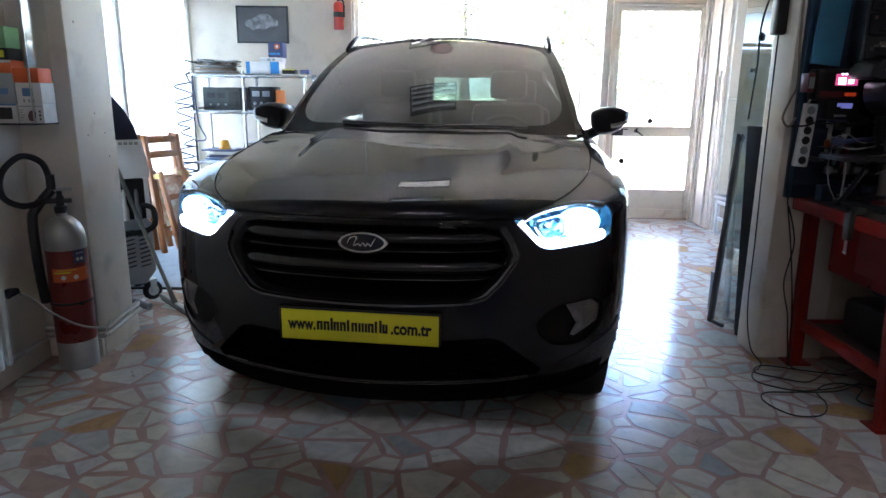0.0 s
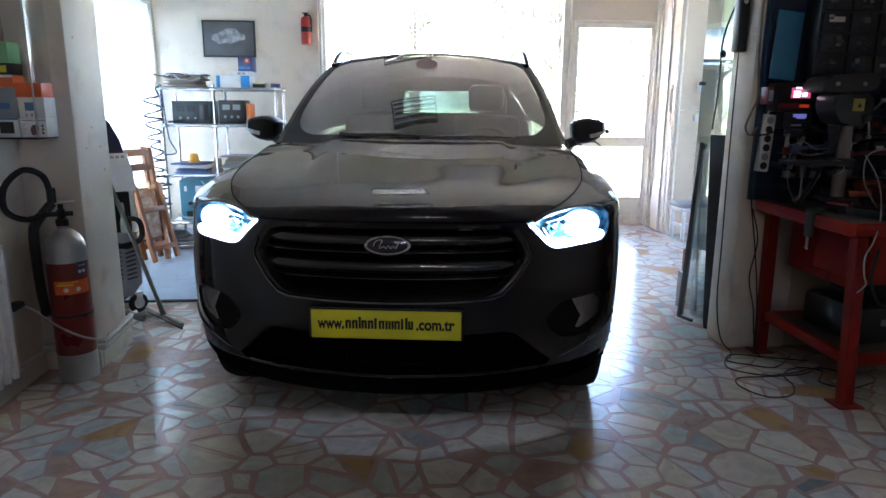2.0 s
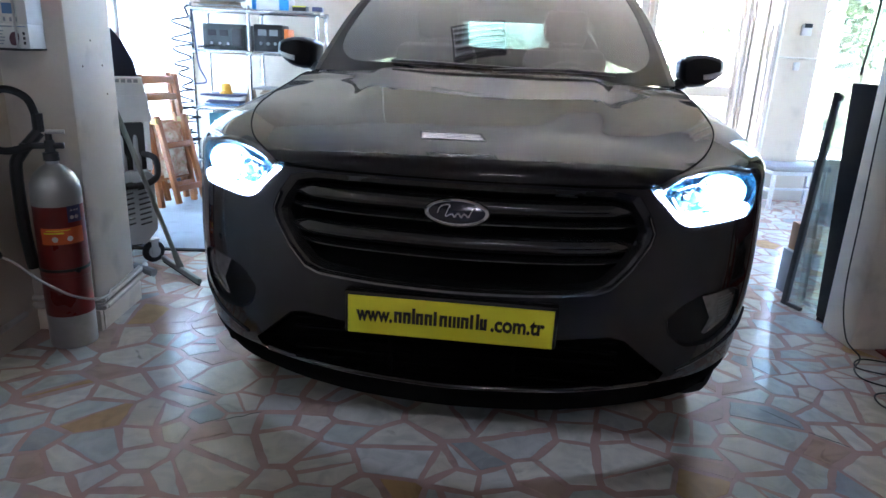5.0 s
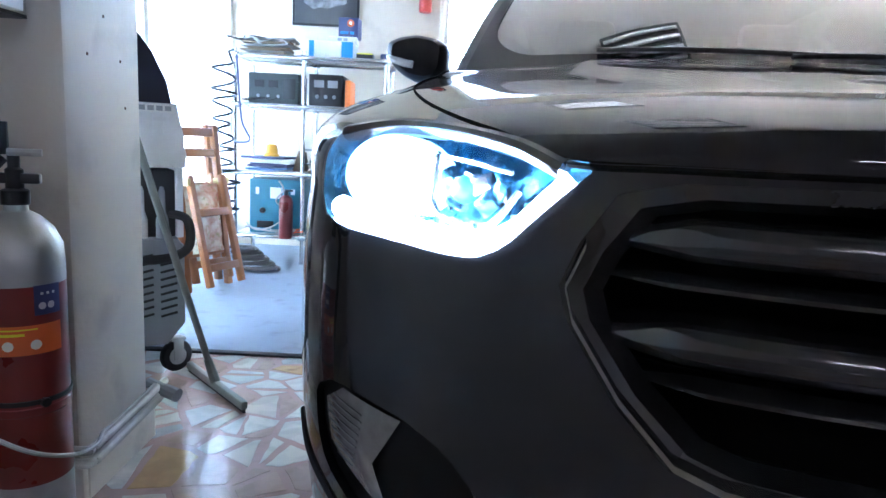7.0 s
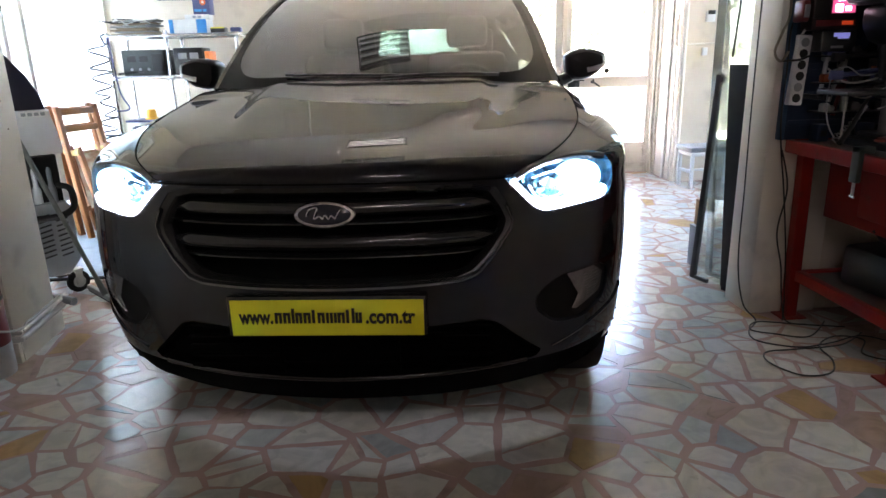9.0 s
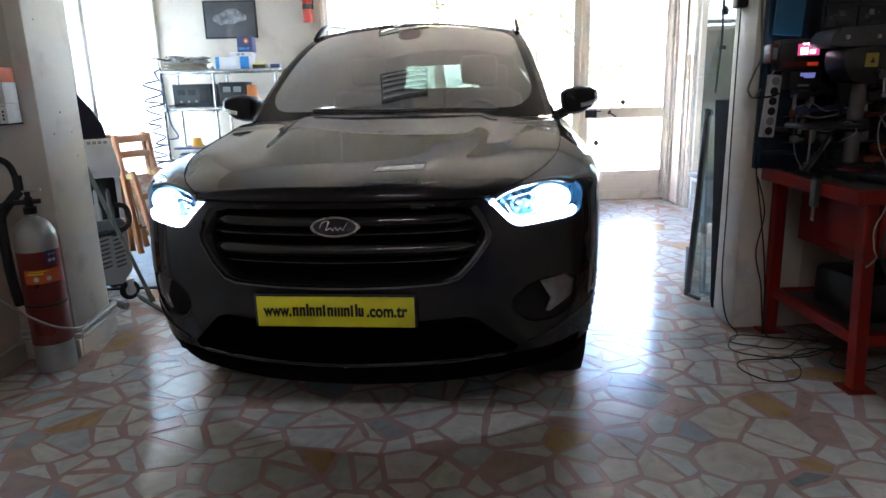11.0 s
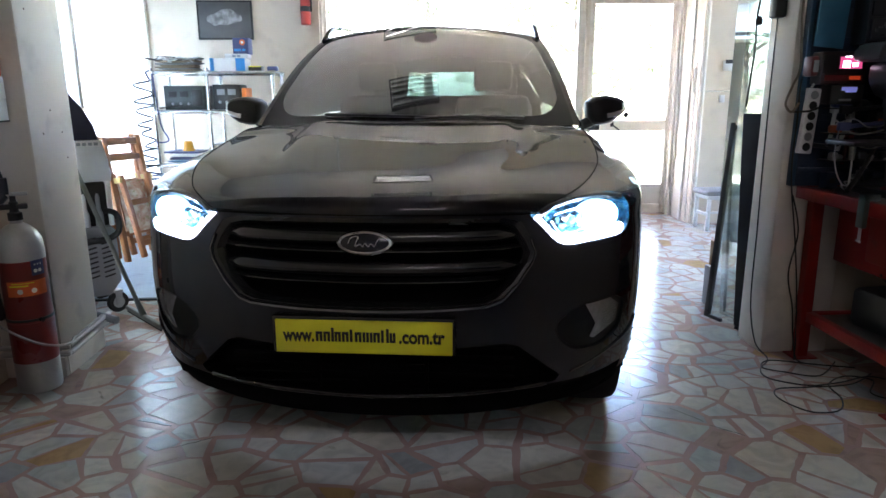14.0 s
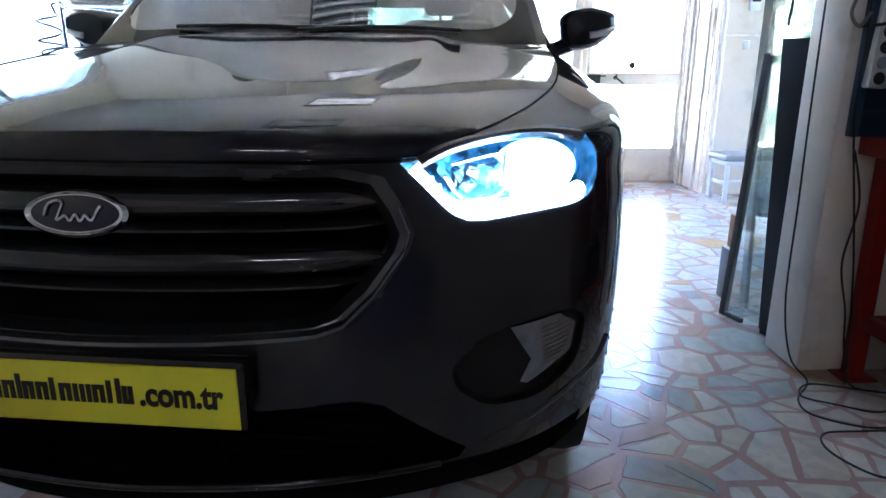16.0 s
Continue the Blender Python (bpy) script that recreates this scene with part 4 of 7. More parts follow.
# wipers, cowl, sensor pod set proud of the screen, the glass's reflection put into its colour
for pts in (((-.40, 1.245, 1.176), (-.2, 1.18, 1.174), (.0, 1.165, 1.170), (.18, 1.165, 1.166)), ((.02, 1.14, 1.160), (.2, 1.16, 1.168), (.36, 1.185, 1.167), (.50, 1.215, 1.161))):
    bm = bmesh.new()
    tube(bm, curve_pts(pts, 6), .0065, 8)
    part("wiper", bm, M_BLACK, car)
bm = bmesh.new()
grid_mesh(bm, [[Vector((.74 * a, 1.10 + .20 * a * a + d, 1.108 + dz)) for a in np.linspace(-1, 1, 21)] for d, dz in ((0, 0), (.06, .008), (.13, -.03))])
part("cowl", bm, M_BLACK, car)
bm = bmesh.new()
lathe(bm, [(0, .005), (.058, .004), (.062, .001), (.062, -.03), (0, -.035)], 28, Matrix.Translation(screen_point(0, .80) + Vector((0, -.002, .003))) @ pose(0, 0, 0, 27, 0, 0))
part("sensor_pod", bm, plain("pod_with_glass_sheen", (0.30, 0.225, 0.22), 0.6), car)

# cabin
bm = bmesh.new()
grid_mesh(bm, [[Vector((.70 * a, 1.22 + d + .1 * a * a, z)) for a in np.linspace(-1, 1, 15)] for d, z in ((0, 1.10), (.12, 1.115), (.3, 1.10), (.42, 1.05), (.46, .85), (.46, .5))])
part("dashboard", bm, M_CABIN, car)
bm = bmesh.new()
box(bm, -.78, .78, .40, 4.25, .26, .46, .03)
box(bm, -.60, .60, .42, 1.15, .46, .86, .03)
box(bm, -.70, .70, 1.12, 1.20, .46, 1.06, .01)
part("underbody", bm, M_SHADE, car)


def seat(x, y, back_h):
    bm = bmesh.new()
    box(bm, x - .24, x + .24, y - .5, y, .62, .78, .05)
    box(bm, x - .23, x + .23, y - .06, y + .08, .74, back_h, .06, Matrix.Translation((0, 0, 0)))
    st = part("seat", bm, M_SEAT, car)
    bm = bmesh.new()
    box(bm, x - .12, x + .12, y + .02, y + .11, back_h + .02, back_h + .20, .04)
    box(bm, x - .05, x - .035, y + .055, y + .07, back_h - .02, back_h + .05)
    box(bm, x + .035, x + .05, y + .055, y + .07, back_h - .02, back_h + .05)
    part("headrest", bm, M_SEAT, st)


for x in (-.36, .36):
    seat(x, 2.35, 1.26)
for x in (-.42, .42):
    seat(x, 3.25, 1.22)
bm = bmesh.new()
tube(bm, [(.36 + .18 * math.cos(a), 1.80 + .07 * math.sin(a), 1.02 + .17 * math.sin(a)) for a in np.linspace(0, 2 * math.pi, 28, endpoint=False)], .014, 8, True)
box(bm, .19, .53, 1.795, 1.81, 1.0, 1.03, .005)
part("steering_wheel", bm, M_CABIN, car)

# wheels
for y, _ in WHEELS:
    for s in (1, -1):
        m = Matrix.Translation((s * .755, y, .345)) @ pose(0, 0, 0, 0, 90 * s, 0)
        bm = bmesh.new()
        lathe(bm, [(.235, -.11), (.30, -.118), (.335, -.108), (.345, -.07), (.346, .0), (.345, .07), (.335, .108), (.30, .118), (.235, .11)], 48, m)
        wheel = part("wheel", bm, M_RUBBER, car, "black tyre on a dark alloy rim")
        bm = bmesh.new()
        lathe(bm, [(.238, .105), (.225, .09), (.21, .06), (.06, .075), (0, .085)], 40, m)
        part("rim", bm, M_SATIN, wheel)
        bm = bmesh.new()
        lathe(bm, [(ARCH_R + .01, -.16), (ARCH_R + .01, .10)], 40, m)
        lathe(bm, [(ARCH_R + .01, -.16), (.05, -.16)], 40, m)
        bmesh.ops.delete(bm, geom=[v for v in bm.verts if v.co.z < .23], context='VERTS')
        part("arch_liner", bm, M_SHADE, car)

# ---- ceiling lamps: louvred fluorescent fittings, the rear one given a faint glow; the batten at the front is switched on ----
M_TUBE_ON = glow("lit_tube", (1.0, 0.95, 0.88), 1.9)
# Weak emission, tuned so the rear fitting shows as pale lines in the hood.
M_TUBE_DIM = glow("reflection_glow_tube", (1.0, 0.95, 0.9), 0.065)
M_TUBE_OFF = plain("unlit_tube", (0.16, 0.16, 0.16), 0.3)
M_LAMPBOX = plain("lamp_enamel", (0.03, 0.03, 0.03), 0.4)
M_SLAT = plain("bright_slat", (0.93, 0.93, 0.92), 0.2, 0.5)


def ceiling_lamp(x, y, rz, on, w=.56, d=.5, slat=.014, tubes=None, shell=None, deep=.11):
    e = empty("ceiling_light", x, y, CEIL, rz, "square louvred ceiling light, given a faint glow for its reflection" if on else "square louvred ceiling light, switched off", "ceiling light", "louvred ceiling lights")
    bm = bmesh.new()
    for b in ((-w / 2, w / 2, -d / 2, -d / 2 + .02, -deep, 0), (-w / 2, w / 2, d / 2 - .02, d / 2, -deep, 0), (-w / 2, -w / 2 + .02, -d / 2 + .02, d / 2 - .02, -deep, 0), (w / 2 - .02, w / 2, -d / 2 + .02, d / 2 - .02, -deep, 0), (-w / 2 + .02, w / 2 - .02, -d / 2 + .02, d / 2 - .02, -.012, 0)):
        box(bm, *b)
    part("housing", bm, shell or M_LAMPBOX, e)
    for k in range(5):
        bm = bmesh.new()
        yy = -d / 2 + d * (k + .5) / 5
        box(bm, -w / 2 + .02, w / 2 - .02, yy - slat, yy + slat, .002 - deep, (.008 if on else .02) - deep, .002)
        part("slat", bm, M_LAMPBOX if on else M_SLAT, e)
    for k in range(4):
        bm = bmesh.new()
        yy = -d / 2 + d * (k + 1) / 5
        zt = .012 - deep if on else -.45 * deep
        tube(bm, [(-w / 2 + .03, yy, zt), (w / 2 - .03, yy, zt)], .010 if on else .013, 10)
        part("tube", bm, tubes or M_TUBE_OFF, e)


batten = empty("batten_light", -0.18, -1.6, CEIL, label="bare twin fluorescent tubes on a ceiling batten, switched on", category="ceiling light")
part("housing", (lambda b: (box(b, -.64, .64, -.05, .05, -.055, 0, .008), b)[1])(bmesh.new()), M_SLAT, batten)
for y in (-.035, .035):
    part("tube", (lambda b: (tube(b, [(-.60, y, -.085), (.60, y, -.085)], .005, 12), b)[1])(bmesh.new()), M_TUBE_ON, batten)
for x in (-.615, .615):
    part("tube_holder", (lambda b: (box(b, x - .012, x + .012, -.055, .055, -.105, -.05, .004), b)[1])(bmesh.new()), M_SLAT, batten)
ceiling_lamp(-0.2, 1.45, 0, False)
ceiling_lamp(-0.22, 4.1, 0, False, d=.44)
ceiling_lamp(-0.21, 6.05, 0, True, w=.62, d=.82, slat=.012, tubes=M_TUBE_DIM, shell=M_LAMPBOX, deep=.045)

# ---- west side: pillar with pipes, fire extinguisher, radiator, showcase ----
M_WHITE = surface("old_white_enamel", (0.62, 0.60, 0.55), (0.54, 0.52, 0.47), 0.4, scale=8, stain=(0.30, 0.26, 0.20), stain_amt=0.4)
M_RED = surface("red_enamel", (0.20, 0.018, 0.015), (0.15, 0.014, 0.012), 0.3, scale=6, bump=0.05, coat=0.3)
M_ALU = surface("dull_aluminium", (0.50, 0.50, 0.49), (0.40, 0.40, 0.39), 0.42, 0.7, scale=14)
M_ORANGE = plain("orange_label", (0.75, 0.14, 0.03), 0.45)
M_NAVY = plain("navy_label", (0.05, 0.06, 0.16), 0.45)
M_PAPER = surface("white_card", (0.74, 0.73, 0.70), (0.66, 0.65, 0.62), 0.6, scale=20)
M_CABLE = plain("black_cable", (0.012, 0.012, 0.012), 0.5)
M_WCABLE = plain("white_cable", (0.42, 0.41, 0.38), 0.5)
M_SOCKET = plain("dark_hole", (0.02, 0.02, 0.02), 0.6)

# skirting of the two pillars and pipes running along them
structure(solid("baseboard", M_PILLAR, -1.99, -1.715, 3.095, 3.12, 0, .095, bev=.004), "cream plinth round the pillar", "baseboard")
structure(solid("baseboard", M_PILLAR, -1.735, -1.712, 3.121, 3.49, 0, .095, bev=.004), "cream plinth round the pillar", "baseboard")
structure(solid("baseboard", M_WALL, -2.0, -1.975, -3.4, 3.09, 0, .10, bev=.004), "cream painted skirting", "baseboard")
pipes = empty("heating_pipe", -1.7, 3.1, .12, label="pair of white painted heating pipes along the pillar foot", category="pipe")
for z, o, r in ((.0, .012, .013), (.032, .010, .012)):
    bm = bmesh.new()
    tube(bm, curve_pts([(-.278, -.012 - o, z), (-.02, -.012 - o, z), (.0 + o, -.004, z), (.0 + o, .05, z), (-.008 + o, .43, z + .01)], 6), r, 10)
    part("pipe", bm, M_WHITE, pipes)
bm = bmesh.new()
tube(bm, [(-1.965, 2.99, .115), (-1.965, 2.2, .105)], .013, 10)
tagged(part("heating_pipe", bm, M_WHITE), "white painted heating pipe along the wall", "pipe")
bm = bmesh.new()
for x, y, z in ((-1.7345, 3.2, 1.62), (-1.7345, 3.3, 1.20), (-1.7345, 3.22, 1.1), (-1.7345, 3.38, 1.1), (-1.7345, 3.40, .98)):
    lathe(bm, [(0, .0012), (.0035, .001), (.005, -.001)], 8, pose(x, y, z, 0, 90, 0))
tagged(part("plaster_pit", bm, plain("rusty_pit", (0.16, 0.10, 0.07), 0.8)), "small drilled holes left in the pillar's plaster", "hole", kind="stuff")

# big extinguisher on the floor
ext = empty("fire_extinguisher", -1.785, 3.005, 0, 20, "tall red fire extinguisher with silver shoulder and black hose", "fire extinguisher")
bm = bmesh.new()
lathe(bm, [(0, .0), (.086, 0), (.088, .008), (.088, .09), (.0885, .14)], 32)
part("foot", bm, M_ALU, ext, "bare silver foot ring")
bm = bmesh.new()
lathe(bm, [(.0885, .138), (.089, .15), (.089, .30), (.0905, .302), (.0905, .318), (.089, .32), (.089, .585), (.0885, .59)], 32)
part("cylinder", bm, M_RED, ext)
bm = bmesh.new()
lathe(bm, [(.089, .326), (.0925, .327), (.0925, .337), (.089, .338)], 32)
lathe(bm, [(0, .0), (.010, .0), (.010, .012), (0, .012)], 10, pose(.052, -.078, .332, 90, 0, 34))
part("strap", bm, M_BLACK, ext, "thin black retaining strap")
bm = bmesh.new()
lathe(bm, [(.0895, .588), (.089, .63), (.086, .67), (.070, .705), (.045, .73), (.024, .742), (.022, .76), (0, .76)], 32)
part("shoulder", bm, M_ALU, ext, "silver painted shoulder")
bm = bmesh.new()
lathe(bm, [(.0, .755), (.028, .755), (.028, .785), (.018, .79), (.018, .83), (.012, .835), (.012, .86), (0, .86)], 16)
box(bm, -.10, .05, -.012, .012, .80, .822, .004)
part("valve", bm, M_BLACK, ext)
bm = bmesh.new()
tube(bm, [(-.004, -.028, .868), (.06, -.03, .868)], .008, 8)
tube(bm, [(.0, .0, .83), (0, -.0, .868)], .006, 8)
part("lever", bm, M_ALU, ext)
bm = bmesh.new()
tube(bm, curve_pts([(-.06, 0, .812), (-.14, -.05, .80), (-.205, -.08, .85), (-.20, -.07, .95), (-.13, -.03, 1.02), (-.06, .01, .99), (-.038, .03, .91), (-.035, .03, .86)], 7), .014, 10)
part("hose", bm, M_RUBBER, ext)
bm = bmesh.new()
tube(bm, [(-.035, .03, .93), (-.035, .03, .86)], .020, 10)
tube(bm, curve_pts([(-.035, .03, .86), (-.10, .0, .78), (-.118, -.02, .72), (-.118, -.02, .50), (-.110, .0, .33)], 5), .022, 10)
part("horn", bm, M_BLACK, ext)


def wrap(bm, r, z0, z1, a0, a1, n=10):
    grid_mesh(bm, [[Vector((r * math.cos(a), r * math.sin(a), z)) for a in np.linspace(radians(a0), radians(a1), n)] for z in (z0, z1)])


bm = bmesh.new()
wrap(bm, .0898, .44, .505, -128, -25)
part("label", bm, M_ORANGE, ext)
bm = bmesh.new()
wrap(bm, .0898, .525, .59, -62, -25)
part("label", bm, M_NAVY, ext)
bm = bmesh.new()
for a in (-95, -62):
    for rr in (.011,):
        c = Vector((.0904 * math.cos(radians(a)), .0904 * math.sin(radians(a)), .462))
        lathe(bm, [(0, 0), (rr, 0)], 14, Matrix.Translation(c) @ pose(0, 0, 0, 90, 0, 90 + a))
for a, z in ((-52, .545), (-40, .545), (-52, .572), (-44, .572), (-36, .572)):
    c = Vector((.0904 * math.cos(radians(a)), .0904 * math.sin(radians(a)), z))
    lathe(bm, [(0, 0), (.008 if z < .56 else .0035, 0)], 12, Matrix.Translation(c) @ pose(0, 0, 0, 90, 0, 90 + a))
part("label_print", bm, M_PAPER, ext)["kind"] = "stuff"
bm = bmesh.new()
wrap(bm, .0942, .484, .490, -118, -75)
wrap(bm, .0942, .496, .499, -112, -60)
part("label_text", bm, M_YELLOW, ext)["kind"] = "stuff"

# radiator on the wall
rad = empty("radiator", -1.925, 2.42, .16, label="white column radiator on the wall", category="radiator")
for k in range(9):
    bm = bmesh.new()
    y = .24 - k * .06
    for dx in (-.035, .035):
        tube(bm, curve_pts([(dx, y, .0), (dx, y, .03), (dx, y, .52), (dx, y, .55)], 3), .021, 10)
    box(bm, -.045, .045, y - .026, y + .026, .52, .58, .02)
    box(bm, -.045, .045, y - .026, y + .026, -.02, .04, .02)
    part("column", bm, M_WHITE, rad)
bm = bmesh.new()
lathe(bm, [(0, 0), (.014, 0), (.018, .02), (.018, .05), (.012, .07), (0, .07)], 14, pose(.03, .33, .29, 90, 0, 0))
part("valve", bm, M_BLACK, rad)
bm = bmesh.new()
tube(bm, curve_pts([(-1.885, 2.76, .44), (-1.85, 2.79, .41), (-1.78, 2.82, .33), (-1.70, 2.87, .255), (-1.655, 2.95, .21), (-1.655, 3.05, .185), (-1.685, 3.14, .175), (-1.69, 3.2, .17), (-1.695, 3.45, .18)], 6), .005, 8)
tagged(part("power_cable", bm, M_WCABLE), "thin white cable drooping to the pillar foot", "cable")
bm = bmesh.new()
box(bm, -.018, .018, -.03, .03, -.013, .013, .006, pose(-1.888, 2.735, .445, 15, 0, -25))
tagged(part("plug", bm, M_BLACK), "black mains plug on the white cable", "plug")

# showcase with packed bulbs
case = empty("showcase", -1.915, 3.03, 1.165, label="clear acrylic showcase on the pillar, holding small boxes", category="showcase")
M_ACRYL = glass("acrylic", (0.93, 0.95, 0.94), 0.02, 0.06)
bm = bmesh.new()
box(bm, -.11, .105, -.09, .085, -.008, 0)
part("base", bm, M_BLACK, case)
bm = bmesh.new()
box(bm, .100, .104, -.09, .085, 0, .62)
part("side", bm, M_ACRYL, case).visible_shadow = False
bm = bmesh.new()
box(bm, .099, .106, -.093, -.088, 0, .62, .001)
part("edge", bm, M_ALU, case)
M_BLUECARD, M_GREYCARD = plain("blue_card", (0.10, 0.22, 0.45), 0.5), plain("grey_card", (0.30, 0.33, 0.37), 0.5)


def small_box(x, z, w, h, body_m, bands, d=.10, y=2.96):
    e = empty("bulb_box", x, y, z, label="small printed cardboard bulb box", category="box", group="boxes in the showcase")
    bm = bmesh.new()
    box(bm, -w / 2, w / 2, 0, d, 0, h, .0015)
    part("carton", bm, body_m, e)
    for x0, x1, z0, z1, m in bands:
        bm = bmesh.new()
        box(bm, -w / 2 + x0 * w, -w / 2 + x1 * w, -.0012, .001, z0 * h, z1 * h)
        part("print", bm, m, e)
    return e


Z0 = 1.1655
for x, z, w, h, m, b in ((-1.84, 0, .11, .085, M_PAPER, ((.04, .5, .84, .90, M_GREYCARD), (.55, .95, .86, .89, M_BLUECARD))),
                         (-1.955, 0, .10, .085, M_PAPER, ((.2, .8, .2, .8, M_BLACK), (.0, 1, .9, 1, M_BLUECARD))),
                         (-1.84, .0855, .112, .09, M_PAPER, ((.25, .65, .35, .75, M_BLUECARD), (.25, .32, .06, .22, M_GREYCARD), (.45, .52, .06, .22, M_GREYCARD), (.62, .69, .06, .22, M_GREYCARD))),
                         (-1.95, .0855, .10, .13, M_GREYCARD, ((.1, .7, .3, .5, M_BLUECARD),)),
                         (-1.845, .176, .112, .062, M_ORANGE, ()), (-1.955, .216, .10, .055, M_ORANGE, ((.0, 1, .8, 1, M_PAPER),)), (-1.95, .2715, .08, .05, M_BLACK, ((.2, .8, .2, .8, M_YELLOW),)), (-1.955, .322, .085, .09, plain("green_card", (0.25, 0.5, 0.25), 0.5), ((.1, .6, .2, .5, M_PAPER),))):
    bx = small_box(x + .004, Z0 + z, w, h, m, b)
    if (x, z) == (-1.84, 0):
        # a printed bulb with its collar, and lines of small type
        bm = bmesh.new()
        prism(bm, smooth_poly([(-.012, .012), (.004, .008), (.016, .020), (.022, .046), (.012, .058), (-.006, .054), (-.016, .034)], 2), -.0016, .0)
        part("print", bm, plain("maroon_print", (0.10, 0.03, 0.05), 0.5), bx)
        for k in range(5):
            part("print", (lambda b: (box(b, -.050, -.050 + .012 + .004 * (k % 3), -.0014, .0, .012 + .011 * k, .016 + .011 * k), b)[1])(bmesh.new()), M_GREYCARD, bx)
        for k in range(3):
            part("print", (lambda b: (box(b, .034, .042, -.0014, .0, .014 + .016 * k, .024 + .016 * k), b)[1])(bmesh.new()), M_BLACK, bx)
bm = bmesh.new()
box(bm, -1.999, -1.985, 2.62, 2.70, 1.03, 1.06, .004)
tagged(part("wall_clip", bm, M_PAPER), "small white plastic clip on the wall", "clip")

# air-conditioning service machine behind the pillar
mac = empty("service_machine", -2.17, 4.07, 0, 32, "grey and white air-conditioning service machine on castors", "machine")
M_GREYPL = surface("grey_plastic", (0.30, 0.31, 0.32), (0.25, 0.26, 0.27), 0.5, scale=10)
M_LIGHTPL = surface("light_plastic", (0.70, 0.70, 0.70), (0.62, 0.62, 0.62), 0.42, scale=10)
bm = bmesh.new()
prism(bm, [(-.26, .12), (.20, .12), (.265, .20), (.265, .50), (.24, .53), (-.26, .53)], -.22, .22, bev=.012)
part("lower_body", bm, M_GREYPL, mac)
for r in range(9):
    for c in (0, 1):
        bm = bmesh.new()
        box(bm, -.030, .030, -.002, .004, -.0045, .0045, .002, pose(.125 + c * .082, -.222, .24 + r * .028, 0, -12, 0))
        part("louvre", bm, M_SOCKET, mac)
bm = bmesh.new()
box(bm, -.25, .24, -.18, .2, .53, .78, .006)
part("recess", bm, M_SOCKET, mac)
for x in (.252,):
    bm = bmesh.new()
    box(bm, -.012, .012, -.21, .2, .53, .79, .004, pose(x, 0, 0))
    part("upright", bm, M_LIGHTPL, mac)
for x, y in ((.05, -.2), (.12, -.19), (.19, -.2)):
    bm = bmesh.new()
    lathe(bm, [(0, .53), (.022, .53), (.022, .60), (.012, .63), (.012, .70), (.006, .72), (0, .72)], 14, pose(x, y, 0))
    part("bottle", bm, M_GREYPL if x != .12 else M_LIGHTPL, mac)
bm = bmesh.new()
prism(bm, [(-.26, .79), (.27, .79), (.275, .84), (.255, .90), (.245, 1.02), (-.26, 1.02)], -.23, .22, bev=.01)
part("console", bm, M_LIGHTPL, mac)
bm = bmesh.new()
for r in range(3):
    for c in range(5):
        box(bm, .06 + c * .034, .083 + c * .034, -.2335, -.2295, .91 + r * .03, .928 + r * .03)
part("keypad", bm, M_LIGHTPL, mac)["kind"] = "stuff"
part("label_plate", (lambda b: (box(b, .10, .235, -.232, -.2295, .985, 1.018, .001), b)[1])(bmesh.new()), M_PAPER, mac)
for k in range(4):
    part("label_mark", (lambda b: (box(b, .115 + k * .029, .136 + k * .029, -.2335, -.2318, .993, 1.010), b)[1])(bmesh.new()), M_GREYPL, mac)
bm = bmesh.new()
prism(bm, [(-.26, 1.02), (.235, 1.02), (.22, 1.10), (.17, 1.20), (.10, 1.30), (.0, 1.38), (-.26, 1.40)], -.18, .1, bev=.01)
part("hood", bm, plain("navy_plastic", (0.012, 0.013, 0.03), 0.35), mac, "dark navy rounded display hood")
for x, y in ((.235, -.175), (-.18, -.16), (.20, .17), (-.18, .17)):
    bm = bmesh.new()
    lathe(bm, [(.018, -.014), (.056, -.016), (.062, -.008), (.062, .008), (.056, .016), (.018, .014)], 24, pose(x, y, .062, 90, 0, 18))
    cst = part("castor", bm, M_RUBBER, mac)
    bm = bmesh.new()
    lathe(bm, [(0, -.018), (.034, -.018), (.036, .0), (.034, .018), (0, .018)], 18, pose(x, y, .062, 90, 0, 18))
    part("hub", bm, M_ALU, cst)
    bm = bmesh.new()
    box(bm, -.026, -.020, -.02, .02, .05, .135, .003, pose(x, y, 0, 0, 0, -72))
    box(bm, .020, .026, -.02, .02, .05, .135, .003, pose(x, y, 0, 0, 0, -72))
    box(bm, -.026, .026, -.03, .03, .125, .137, .003, pose(x, y, 0, 0, 0, -72))
    part("fork", bm, M_ALU, cst)
bm = bmesh.new()
tube(bm, curve_pts([(.22, -.20, .62), (.27, -.25, .60), (.27, -.26, .50), (.18, -.26, .46), (.02, -.25, .47), (-.1, -.23, .52)], 6), .017, 8)
part("hose", bm, M_RUBBER, mac)

# squeegee leaning on the pillar
sq = empty("floor_squeegee", 0, 0, 0, label="grey floor squeegee leaning against the pillar", category="squeegee")
M_GREEN = surface("worn_grey_green_metal", (0.22, 0.23, 0.20), (0.16, 0.17, 0.15), 0.45, 0.4, scale=20)
a, b = Vector((-1.815, 4.03, .025)), Vector((-1.485, 3.665, .025))
mid = a.lerp(b, .47)
bm = bmesh.new()
d = (b - a).normalized()
ang = math.degrees(math.atan2(d.y, d.x))
box(bm, -.245, .245, -.012, .012, .012, .042, .006, Matrix.Translation(mid - Vector((0, 0, .025))) @ pose(0, 0, 0, 0, 0, ang))
part("blade_holder", bm, M_GREEN, sq)
bm = bmesh.new()
box(bm, -.243, .243, -.004, .004, 0, .014, .001, Matrix.Translation(mid - Vector((0, 0, .025))) @ pose(0, 0, 0, 0, 0, ang))
